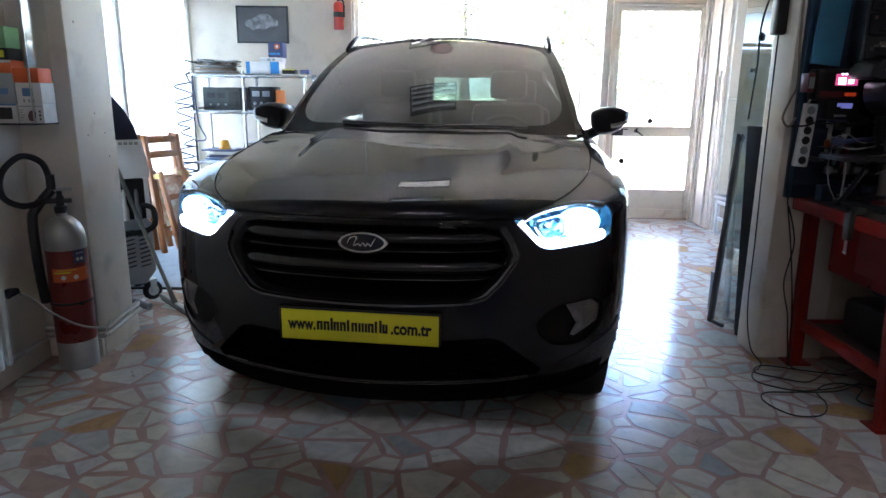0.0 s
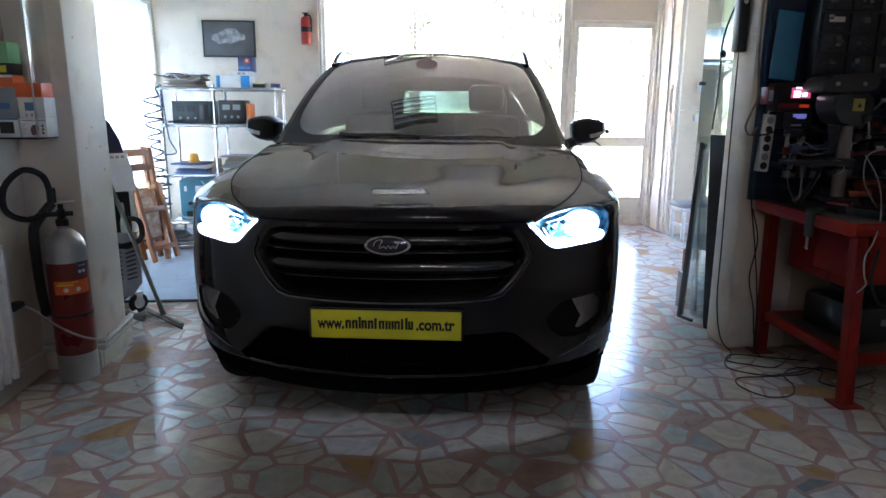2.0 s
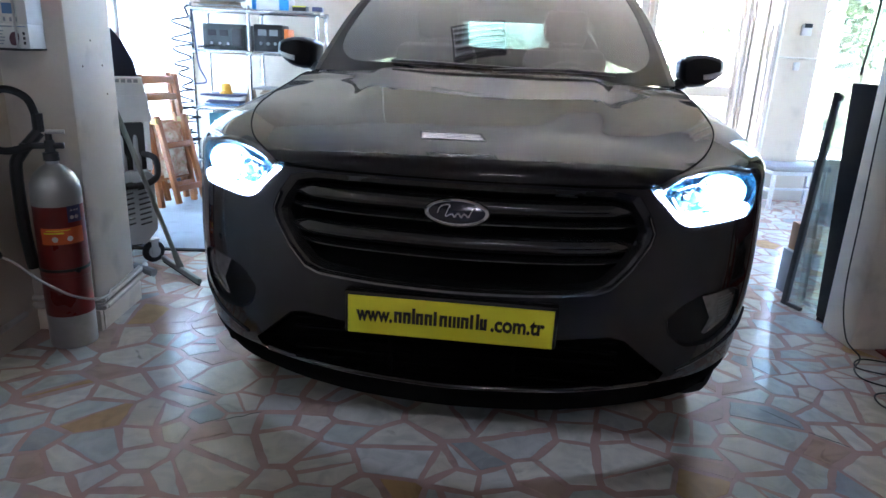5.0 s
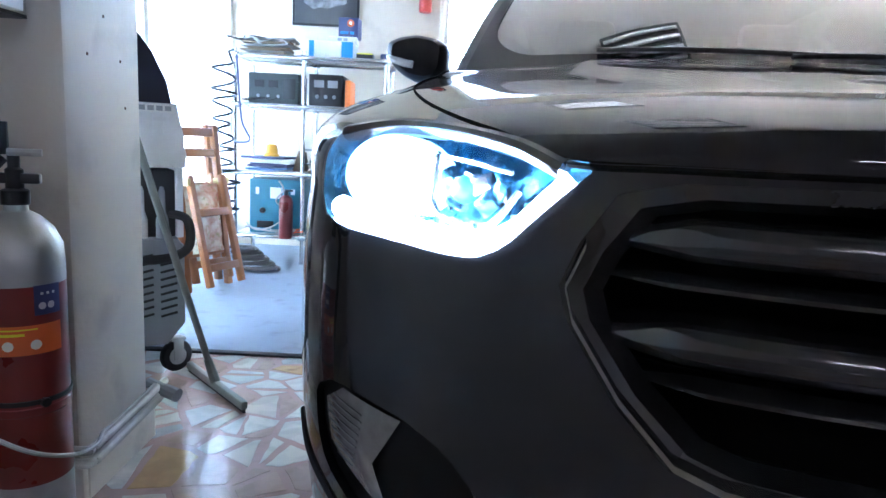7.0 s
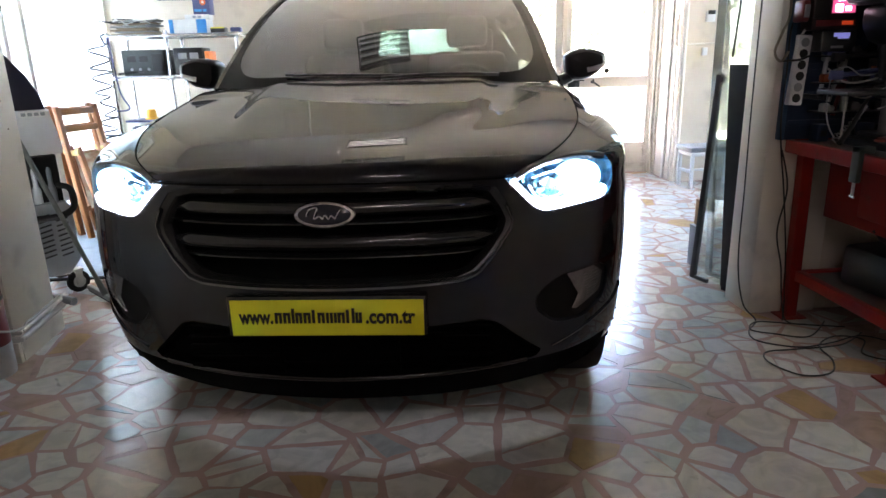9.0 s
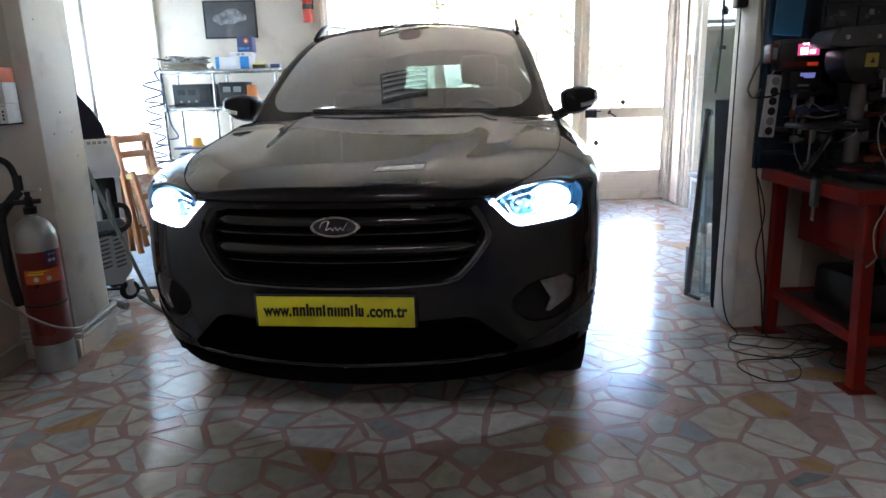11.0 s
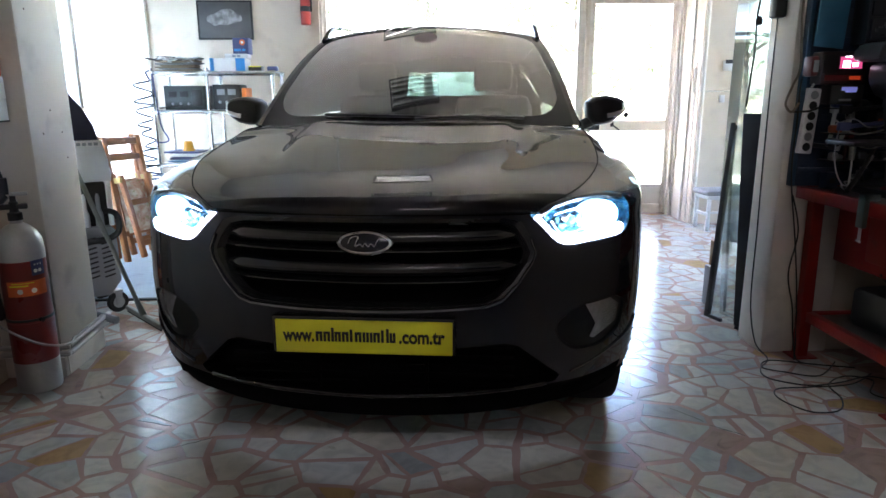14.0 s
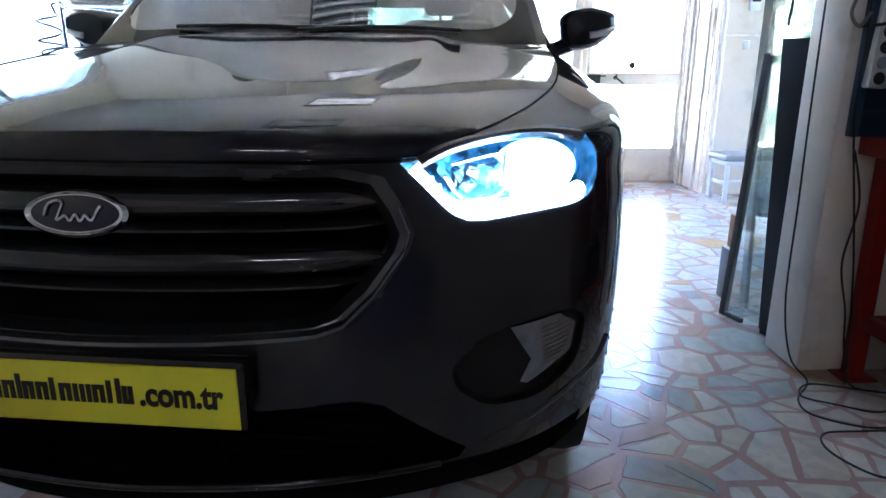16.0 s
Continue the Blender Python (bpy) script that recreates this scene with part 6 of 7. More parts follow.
redcan = empty("fire_extinguisher", -1.985, 6.21, S4 - .02, 0, "small red fire extinguisher standing by the rack", "fire extinguisher")
bm = bmesh.new()
lathe(bm, [(0, 0), (.045, 0), (.048, .006), (.048, .26), (.042, .29), (.02, .31), (0, .31)], 22)
part("cylinder", bm, M_RED, redcan)
bm = bmesh.new()
lathe(bm, [(0, .305), (.018, .305), (.018, .34), (0, .345)], 14)
box(bm, -.01, .05, -.008, .008, .335, .35, .003)
part("valve", bm, M_BLACK, redcan)
thing_box("white_carton", -1.80, -1.52, 6.30, 6.55, S4, S4 + .30, M_PAPER, "white cardboard box on the low shelf", "box", .003, 0, (("print", .3, .3, .12, .04, M_BLUECARD, .002),))

# coiled air hose beside the rack
bm = bmesh.new()
pts = []
z = 1.40
turns = 15
for k in range(turns * 14):
    t = k / (turns * 14)
    zz = 1.40 - (1 - (1 - t) ** 1.7) * 1.02
    a = 2 * math.pi * k / 14
    r = .062 + .018 * math.sin(k * .07) + .012 * math.sin(k * .31)
    pts.append((-2.395 + r * math.cos(a) + .02 * t + .014 * math.sin(k * .11), 6.12 + r * math.sin(a), zz + .012 * math.sin(k * .23)))
pts = [(-2.34, 6.16, 1.475), (-2.36, 6.13, 1.46)] + pts
tube(bm, pts, .0085, 7)
tagged(part("coiled_air_hose", bm, plain("dark_blue_hose", (0.008, 0.014, 0.03), 0.5)), "dark blue coiled air hose hanging from the rack", "hose")
bm = bmesh.new()
tube(bm, curve_pts([(-2.33, 6.2, 1.45), (-2.30, 6.16, 1.2), (-2.28, 6.16, 1.0), (-2.22, 6.14, .88), (-2.33, 6.14, .86)], 6), .007, 8)
tagged(part("air_hose", bm, M_NAVY), "dark hose dangling down the rack post", "hose")

# poster and wall extinguisher
pic = empty("framed_poster", -1.885, 7.03, 1.80, label="dark framed picture of a pale car-like shape", category="poster")
bm = bmesh.new()
for b in ((-.265, .265, 0, .018, -.005, .012), (-.265, .265, 0, .018, .343, .36), (-.265, -.248, 0, .018, .012, .343), (.248, .265, 0, .018, .012, .343)):
    box(bm, *b)
part("frame", bm, M_BLACK, pic)
bm = bmesh.new()
box(bm, -.248, .248, .006, .016, .012, .343)
part("print", bm, surface("charcoal_print", (0.055, 0.058, 0.06), (0.10, 0.10, 0.105), 0.35, scale=5), pic)
bm = bmesh.new()
shape = [(-.18, .17), (-.17, .22), (-.10, .235), (-.03, .28), (.06, .285), (.11, .24), (.16, .22), (.165, .17), (.08, .155), (.02, .13), (-.05, .14), (-.10, .12), (-.14, .15)]
prism(bm, smooth_poly(shape, 2), .0045, .0055)
part("motif", bm, surface("pale_print", (0.32, 0.32, 0.33), (0.12, 0.12, 0.125), 0.4, scale=14, contrast=.12), pic)
we = empty("wall_extinguisher", -1.095, 6.985, 1.93, label="small red fire extinguisher on a wall bracket", category="fire extinguisher")
bm = bmesh.new()
lathe(bm, [(0, 0), (.045, 0), (.05, .01), (.05, .23), (.042, .26), (.018, .275), (0, .275)], 22)
part("cylinder", bm, plain("bright_red_enamel", (0.50, 0.045, 0.03), 0.35), we)
bm = bmesh.new()
lathe(bm, [(0, .27), (.016, .27), (.016, .30), (0, .30)], 12)
box(bm, -.03, .03, -.008, .008, .30, .312, .003)
tube(bm, curve_pts([(.02, -.01, .29), (.055, -.02, .26), (.058, -.02, .12)], 5), .008, 8)
part("valve", bm, M_BLACK, we)
bm = bmesh.new()
lathe(bm, [(.0515, .12), (.0515, .17)], 22)
box(bm, -.02, .02, .048, .064, .10, .19)
part("bracket", bm, M_BLACK, we)
bm = bmesh.new()
tube(bm, [(-.95, 7.035, .5), (-.95, 7.035, CEIL)], .014, 10)
structure(part("conduit", bm, M_FRAME), "cream pipe beside the window", "pipe")


# folded wooden chairs
M_WOOD = surface("orange_wood", (0.36, 0.135, 0.040), (0.26, 0.09, 0.026), 0.42, scale=4, fine=50, bump=0.1, coat=0.15)
M_FLORAL = surface("floral_cloth", (0.74, 0.66, 0.50), (0.50, 0.22, 0.13), 0.85, scale=13, fine=120, bump=0.2, stain=(0.35, 0.30, 0.12), stain_amt=.8, contrast=.12)


def folding_chair(x, y, rz, lean):
    e = empty("folding_chair", x, y, .0, rz, "folded orange-brown wooden chair with floral cushion, leaning", "chair", "folding chairs by the window", lean, 0)
    for s in (-1, 1):
        bm = bmesh.new()
        box(bm, s * .165 - .021, s * .165 + .021, -.020, .020, 0.0, .97, .008)
        part("back_post", bm, M_WOOD, e)
        bm = bmesh.new()
        box(bm, s * .128 - .020, s * .128 + .020, -.150, -.112, .014, .66, .008, pose(0, -.012, 0, -7, 0, 0))
        part("front_leg", bm, M_WOOD, e)
        bm = bmesh.new()
        box(bm, s * .15 - .012, s * .15 + .012, -.085, .018, .615, .655, .002)
        part("hinge", bm, plain("brass", (0.45, 0.32, 0.12), 0.4, 0.9), e)
    for z, h in ((.90, .05), (.78, .045), (.20, .04)):
        bm = bmesh.new()
        box(bm, -.15, .15, -.010, .010, z, z + h, .006)
        part("back_rail", bm, M_WOOD, e)
    for z in (.10, .42):
        bm = bmesh.new()
        box(bm, -.114, .114, -.152, -.122, z, z + .045, .006, pose(0, -.012, 0, -7, 0, 0))
        part("stretcher", bm, M_WOOD, e)
    bm = bmesh.new()
    P = []
    for j in range(9):
        row = []
        for i in range(9):
            a, b = i / 4 - 1, j / 8
            row.append(Vector((.115 * a * (1 - .08 * math.sin(b * 9)), -.03 - .05 * (1 - a ** 4) * math.sin(math.pi * min(1, b * 1.02)) ** .5 + .012 * math.sin(5 * a + 7 * b), .22 + .40 * b)))
        P.append(row)
    grid_mesh(bm, P)
    grid_mesh(bm, [[p + Vector((0, .03, 0)) * 1.0 for p in r] for r in P])
    part("cushion", bm, M_FLORAL, e, "crumpled floral seat cushion")
    return e


folding_chair(-2.24, 5.40, 66, -7)
folding_chair(-2.345, 5.50, 62, -6)
bm = bmesh.new()
pts = []
for k in range(9 * 24):
    t = k / 24
    R = .135 - .006 * t + .004 * math.sin(k * .9)
    a = 2 * math.pi * t
    pts.append((-2.10 - .012 * t + R * math.cos(a), 5.95 + R * .8 * math.sin(a), .022 + .016 * t + .008 * math.sin(a * .5)))
tube(bm, pts, .011, 7)
tagged(part("coiled_hose", bm, surface("grey_hose", (0.13, 0.12, 0.115), None, .6)), "grey hose coiled in a heap on the mat", "hose")

# corner by the door: pipes, thermostat, low stool
for x, y, r in ((2.63, 6.98, .016), (2.69, 6.47, .02)):
    bm = bmesh.new()
    tube(bm, [(x, y, .0), (x, y, CEIL)], r, 10)
    structure(part("conduit", bm, M_FRAME), "cream painted pipe in the door corner", "pipe")
for y, w in ((6.98, .05), (6.72, .05)):
    structure(solid("trim", M_FRAME, 2.645, 2.665, y - w, y, 0, CEIL, bev=.004), "cream door lining strip", "trim")
bm = bmesh.new()
tube(bm, [(2.648, 6.53, .02), (2.648, 6.53, 1.55)], .008, 8)
tube(bm, [(2.63, 6.53, 1.27), (2.63, 6.53, 1.50)], .012, 8)
structure(part("conduit", bm, M_FRAME), "cream door bolt rod", "rod")
bm = bmesh.new()
tube(bm, [(2.70, 6.468, 1.285), (3.055, 6.468, 1.285)], .008, 8)
structure(part("conduit", bm, M_FRAME), "thin cream cable duct on the wall", "duct")
th = empty("thermostat", 2.915, 6.468, 1.475, label="small white wall thermostat with dark display", category="thermostat")
part("case", (lambda b: (box(b, -.045, .045, -.012, .01, 0, .09, .004), b)[1])(bmesh.new()), M_LIGHTPL, th)
part("display", (lambda b: (box(b, -.03, .04, -.0135, -.011, .065, .10, .001), b)[1])(bmesh.new()), M_BLACK, th)
thing_box("wall_socket", 2.86, 2.91, 6.455, 6.479, 1.18, 1.25, M_LIGHTPL, "small white wall switch", "switch", .004)
st = empty("stool", 2.90, 6.22, 0, 3, "low white-legged bench stool with grey padded top", "stool")
bm = bmesh.new()
box(bm, -.27, .27, -.15, .15, .335, .385, .018)
part("seat", bm, surface("grey_vinyl", (0.33, 0.33, 0.34), None, .5), st)
part("seat_rail", (lambda b: (box(b, -.25, .25, -.13, .13, .30, .334, .004), b)[1])(bmesh.new()), M_LIGHTPL, st)
for x in (-.23, .23):
    for y in (-.115, .115):
        bm = bmesh.new()
        box(bm, x - .015, x + .015, y - .015, y + .015, 0, .30, .004)
        part("leg", bm, M_LIGHTPL, st)
    bm = bmesh.new()
    box(bm, x - .01, x + .01, -.10, .10, .14, .17, .003)
    part("stretcher", bm, M_LIGHTPL, st)
bm = bmesh.new()
box(bm, -.22, .22, -.01, .01, .145, .165, .003)
part("stretcher", bm, M_LIGHTPL, st)
bm = bmesh.new()
for x, z, r in ((2.0, 2.52, .03), (2.2, 2.5, .012), (2.33, 2.53, .014)):
    lathe(bm, [(0, .003), (r * .7, .002), (r, 0)], 7, pose(x, 7.048, z, 90, 0, 20))
tagged(part("plaster_chip", bm, M_DARKPAPER), "grey chips where plaster came off over the door", "chip", kind="stuff")


# loose odds and ends on the rack
def tangle(name, cx, cy, z, r, n, rad, mat, label, seed):
    rng = random.Random(seed)
    bm = bmesh.new()
    P = [(cx + r * rng.uniform(-1, 1), cy + r * .6 * rng.uniform(-1, 1), z + rad + rng.uniform(0, .05)) for _ in range(n)]
    tube(bm, curve_pts(P, 6), rad, 6)
    return tagged(part(name, bm, mat), label, "cable")


tangle("black_lead", -2.26, 6.36, S1 + .085, .10, 9, .004, M_CABLE, "black lead curled on the stack of papers", 2)
tangle("black_lead", -2.20, 6.28, S2, .13, 8, .004, M_CABLE, "black lead lying along the shelf", 4)
tangle("white_lead", -2.02, 6.27, S4, .14, 12, .005, M_WCABLE, "pale leads heaped on the low shelf", 6)
tangle("orange_lead", -1.95, 6.28, S4, .10, 9, .004, M_ORANGE, "orange leads heaped on the low shelf", 9)
tangle("black_lead", -1.72, 6.28, S4, .16, 10, .005, M_CABLE, "black leads on the low shelf", 12)
bm = bmesh.new()
P = []
rngp = random.Random(17)
for j in range(7):
    P.append([Vector((-2.16 + .05 * i + rngp.uniform(-.012, .012) - .15, 6.40 + .035 * j - .1, S1 + .10 + .035 * math.sin(i * 1.7 + j) * rngp.uniform(.3, 1))) for i in range(7)])
grid_mesh(bm, P)
tagged(part("crumpled_sheet", bm, M_PAPER), "crumpled white plastic sheet on the stack", "sheet")
bm = bmesh.new()
tube(bm, [(-2.44, 6.33, S1 + .115), (-2.33, 6.36, S1 + .095), (-2.22, 6.38, S1 + .10)], .007, 8)
box(bm, -2.23, -2.12, 6.36, 6.40, S1 + .092, S1 + .118, .006)
tagged(part("hand_saw_grip", bm, M_BLACK), "dark tool sticking out over the papers", "tool")
for k, (x, w, h, m) in enumerate(((-1.50, .06, .05, M_GREYPL), (-1.43, .05, .035, M_BLACK), (-1.37, .04, .06, M_ALU))):
    thing_box("small_part", x, x + w, 6.30, 6.36, S2, S2 + h, m, "small metal part lying on the shelf", "part", .008, 20 * k - 15)

# ---- east side: red workbench, tool wall, leaning panels, cables ----
M_BENCHRED = surface("bench_red", (0.27, 0.012, 0.007), (0.20, 0.009, 0.006), 0.45, scale=7, spec=0.25, stain=(0.10, 0.03, 0.02), stain_amt=.5)
M_WORKTOP = surface("worn_worktop", (0.10, 0.09, 0.085), (0.06, 0.055, 0.055), 0.5, scale=9)
bench = empty("workbench", 1.70, 2.42, 0, label="red steel workbench with lower shelf, crowded with tools", category="workbench")
# worktop and its red rim
part("worktop", (lambda b: (box(b, .02, .95, .03, .72, .815, .838, .003), b)[1])(bmesh.new()), M_WORKTOP, bench)
for b in ((-.01, .02, .0, .74, .785, .842), (.02, .97, .0, .03, .785, .842), (.02, .97, .72, .74, .785, .842)):
    part("rim", (lambda bm, q: (box(bm, *q, .004), bm)[1])(bmesh.new(), b), M_BENCHRED, bench)


def leg(x0, y0, x1, y1, w=.036, z1=.79):
    bm = bmesh.new()
    lo = [Vector((x0 + a * w, y0 + b * w, 0)) for a, b in ((-.75, -.75), (.75, -.75), (.75, .75), (-.75, .75))]
    hi = [Vector((x1 + a * w, y1 + b * w, z1)) for a, b in ((-.75, -.75), (.75, -.75), (.75, .75), (-.75, .75))]
    va, vb = [bm.verts.new(p) for p in lo], [bm.verts.new(p) for p in hi]
    for i in range(4):
        bm.faces.new((va[i], va[(i + 1) % 4], vb[(i + 1) % 4], vb[i]))
    bm.faces.new(va[::-1])
    bm.faces.new(vb)
    bmesh.ops.bevel(bm, geom=bm.edges[:], offset=.004, segments=1, affect='EDGES')
    box(bm, x0 - .06, x0 + .06, y0 - .055, y0 + .055, 0, .008, .002)
    part("leg", bm, M_BENCHRED, bench)


leg(.10, .03, .07, .05)
leg(.09, .71, .07, .70)
leg(.90, .03, .92, .05)
leg(.90, .72, .92, .70)
for b in ((.08, .12, .05, .70, .185, .235), (.12, .88, .03, .07, .185, .235), (.12, .88, .66, .70, .185, .235)):
    part("shelf_rail", (lambda bm, q: (box(bm, *q, .004), bm)[1])(bmesh.new(), b), M_BENCHRED, bench)
part("lower_shelf", (lambda b: (box(b, .12, .90, .07, .66, .212, .226), b)[1])(bmesh.new()), M_WORKTOP, bench)
part("drawer", (lambda b: (box(b, .12, .90, .035, .40, .56, .784, .006), b)[1])(bmesh.new()), M_BENCHRED, bench)
part("apron", (lambda b: (box(b, .16, .18, .12, .66, .50, .784, .004), b)[1])(bmesh.new()), M_BENCHRED, bench)
part("drawer_line", (lambda b: (box(b, .20, .86, .030, .0355, .655, .660), b)[1])(bmesh.new()), M_SOCKET, bench)

# under the bench
thing_box("tool_case", 1.90, 2.34, 2.60, 2.98, .227, .41, M_BLACK, "black plastic tool case under the bench", "case", .03, 6, (("latch", .3, .6, .04, .03, M_GREYPL, .006), ("latch", .7, .6, .04, .03, M_GREYPL, .006)))
bm = bmesh.new()
P = []
for j in range(9):
    P.append([Vector((2.08 + .2 * math.cos(a) * math.sin(math.pi * (j + .5) / 9) * (1 + .15 * math.sin(3 * a + j)), 2.78 + .15 * math.sin(a) * math.sin(math.pi * (j + .5) / 9), .51 - .10 * math.cos(math.pi * (j + .5) / 9))) for a in np.linspace(0, 2 * math.pi, 20)])
grid_mesh(bm, P)
tagged(part("black_cloth", bm, surface("dark_cloth", (0.012, 0.012, 0.013), None, .9, bump=.4)), "bundled black cloth on the tool case", "cloth")

# tool wall
M_PEGBLUE = surface("dark_blue_panel", (0.008, 0.022, 0.052), (0.007, 0.018, 0.042), 0.5, scale=6)
back = empty("tool_wall", 1.66, 3.165, .843, label="dark blue metal tool panel above the workbench", category="tool panel")
part("panel", (lambda b: (box(b, 0, 1.06, -.03, 0, 0, 1.15, .003), b)[1])(bmesh.new()), M_PEGBLUE, back)
for k in range(9):
    part("rib", (lambda bm, q: (box(bm, *q, .002), bm)[1])(bmesh.new(), (.01, 1.05, -.036, -.029, .06 + k * .12, .085 + k * .12)), M_PEGBLUE, back)
part("edge", (lambda b: (box(b, -.02, .0, -.04, .0, 0, 1.15, .003), b)[1])(bmesh.new()), plain("panel_edge_blue", (0.012, 0.05, 0.10), .45), back)
bm = bmesh.new()
box(bm, -.09, .05, -.004, .004, 0, .33, .002)
for k in range(5):
    box(bm, -.085, .045, -.006, -.003, .05 + k * .055, .052 + k * .055)
sheet = part("blue_sheet", bm, surface("sky_blue_card", (0.05, 0.24, 0.40), (0.035, 0.19, 0.34), .5, scale=12))
sheet.matrix_basis = pose(1.73, 3.085, 1.455, -3, 5, 4)
tagged(sheet, "sky-blue corrugated plastic sheet hung on the panel", "sheet")

# parts bins above
M_BIN, M_BINDARK = plain("dark_bin", (0.008, 0.010, 0.015), .4), plain("smoky_bin_front", (0.018, 0.021, 0.028), .22)
rng, crng = random.Random(11), random.Random(23)
M_BITS, bnt, bp, bL = nodes_of("loose_parts")
bge, brm = bnt.nodes.new("ShaderNodeNewGeometry"), bnt.nodes.new("ShaderNodeValToRGB")
brm.color_ramp.interpolation = 'CONSTANT'
for k, q in enumerate(((0.12, 0.10, 0.085), (0.06, 0.065, 0.07), (0.18, 0.17, 0.16), (0.035, 0.07, 0.10), (0.10, 0.065, 0.045), (0.32, 0.31, 0.29))):
    el = brm.color_ramp.elements[0] if k == 0 else brm.color_ramp.elements[-1] if k == 5 else brm.color_ramp.elements.new(k / 6)
    el.position, el.color = (0.86 if k == 5 else k / 6), (*q, 1)
bL.new(bge.outputs["Random Per Island"], brm.inputs["Fac"])
bL.new(brm.outputs[0], bp.inputs["Base Color"])
bp.inputs["Roughness"].default_value = 0.45
bm2 = bmesh.new()
cabinet = empty("parts_cabinet", 1.83, 3.12, 1.47, label="dark parts cabinet with rows of small drawers", category="parts cabinet")
part("cabinet_shell", (lambda b: (box(b, 0, .88, -.10, 0, 0, .52, .004), b)[1])(bmesh.new()), M_BIN, cabinet)
for r in range(5):
    for c in range(6):
        part("drawer", (lambda bm, q: (box(bm, *q, .003), bm)[1])(bmesh.new(), (.01 + c * .145, .145 + c * .145, -.118, -.1, .012 + r * .10, .10 + r * .10)), M_BINDARK if (r + c) % 3 else M_BIN, cabinet)
        part("pull", (lambda bm, q: (box(bm, *q, .002), bm)[1])(bmesh.new(), (.055 + c * .145, .10 + c * .145, -.128, -.118, .025 + r * .10, .035 + r * .10)), M_BIN, cabinet)
        for _ in range(crng.randint(3, 6)):
            cw, ch = crng.uniform(.008, .034), crng.uniform(.006, .026)
            cx, cz = .022 + c * .145 + crng.uniform(0, .106 - cw), .042 + r * .10 + crng.uniform(0, .05 - ch)
            box(bm2, cx, cx + cw, -.1215, -.1165, cz, cz + ch, .002)
        if rng.random() < .16:
            part("tag", (lambda bm, q: (box(bm, *q), bm)[1])(bmesh.new(), (.04 + c * .145, .12 + c * .145, -.1195, -.1178, .055 + r * .10, .08 + r * .10)), M_PAPER, cabinet)
part("contents", bm2, M_BITS, cabinet, "small mixed metal and plastic parts")["kind"] = "stuff"
for x, w in ((1.80, .07), (1.92, .13), (2.08, .13), (2.24, .12), (2.40, .13)):
    thing_box("clear_tray", x, x + w, 3.0, 3.12, 1.992, 2.05, M_BINDARK, "smoky plastic tray on the parts cabinet", "tray", .006, 0, (("lip", .5, .92, w * .96, .006, M_LIGHTPL, .004),))

# mains strip on the panel
strip = empty("power_strip", 1.672, 3.115, .995, 0, "white six-way power strip hung on the tool panel", "power strip", rx=-2, ry=4)
part("case", (lambda b: (box(b, -.031, .031, -.02, .018, 0, .29, .007), b)[1])(bmesh.new()), M_LIGHTPL, strip)
for k in range(6):
    bm = bmesh.new()
    lathe(bm, [(0, .004), (.017, .003), (.020, -.001)], 18, pose(0, -.0195, .03 + k * .046, 90, 0, 0))
    part("socket", bm, M_SOCKET if k not in (1, 5) else M_GREYPL, strip)

# lit bench instruments
M_WHITELED = glow("white_digits", (1.0, 0.85, 0.95), .12)
M_PINKLED, M_BLUELED, M_ORANGELED = glow("pink_display", (1.0, 0.12, 0.32), .014), glow("blue_display", (0.35, 0.40, 1.0), .006), glow("orange_display", (1.0, 0.10, 0.02), .004)
M_DKRED = plain("dark_red_plastic", (0.14, 0.012, 0.015), .4)
thing_box("panel_meter", 1.665, 1.872, 3.04, 3.12, 1.30, 1.438, plain("dark_meter_case", (0.022, 0.010, 0.011), .4), "dark panel meter with a glowing pink display", "meter", .008, 0, (("display", .63, .66, .100, .050, M_PINKLED, .002), ("digit", .53, .62, .034, .030, M_WHITELED, .0026), ("digit", .72, .60, .026, .018, M_WHITELED, .0026), ("digit", .52, .835, .010, .008, M_WHITELED, .0026), ("digit", .60, .84, .010, .008, M_WHITELED, .0026), ("digit", .68, .845, .010, .008, M_WHITELED, .0026), ("digit", .76, .85, .010, .008, M_WHITELED, .0026), ("window", .18, .62, .065, .078, M_BLACK, .003), ("red_band", .5, .20, .17, .024, M_DKRED, .002), ("glow_bar", .74, .20, .05, .016, M_ORANGELED, .003)))
thing_box("mains_plug", 1.628, 1.660, 3.05, 3.12, 1.335, 1.42, M_DKRED, "dark red plug block beside the meter", "plug", .008, 0, (("socket_plate", .55, .5, .022, .05, M_GREYPL, .004),))
thing_box("charger_unit", 1.72, 1.87, 3.04, 3.12, 1.215, 1.298, M_BLACK, "small black charger with a blue light", "charger", .006, 0, (("display", .55, .80, .07, .016, M_BLUELED, .002), ("display", .60, .66, .05, .008, M_BLUELED, .002), ("bar", .45, .22, .055, .010, M_GREYPL, .002)))
thing_box("panel_meter", 2.27, 2.44, 3.0, 3.12, 1.32, 1.42, M_BLACK, "black bench display glowing orange", "meter", .006, 0, (("display", .55, .55, .12, .05, M_ORANGELED, .002),))

# drill press
drill = empty("drill_press", 1.955, 2.90, .838, 0, "grey bench drill press with a worn steel column", "drill press")
M_MACHINE = surface("machine_grey", (0.020, 0.021, 0.022), (0.014, 0.015, 0.016), .35, scale=12)
M_COVER = surface("belt_cover_grey", (0.050, 0.050, 0.053), (0.035, 0.035, 0.038), .4, scale=10)
bm = bmesh.new()
box(bm, -.13, .17, -.20, .12, 0, .03, .008)
box(bm, -.07, .07, -.07, .09, .03, .055, .012)
part("base", bm, M_MACHINE, drill)
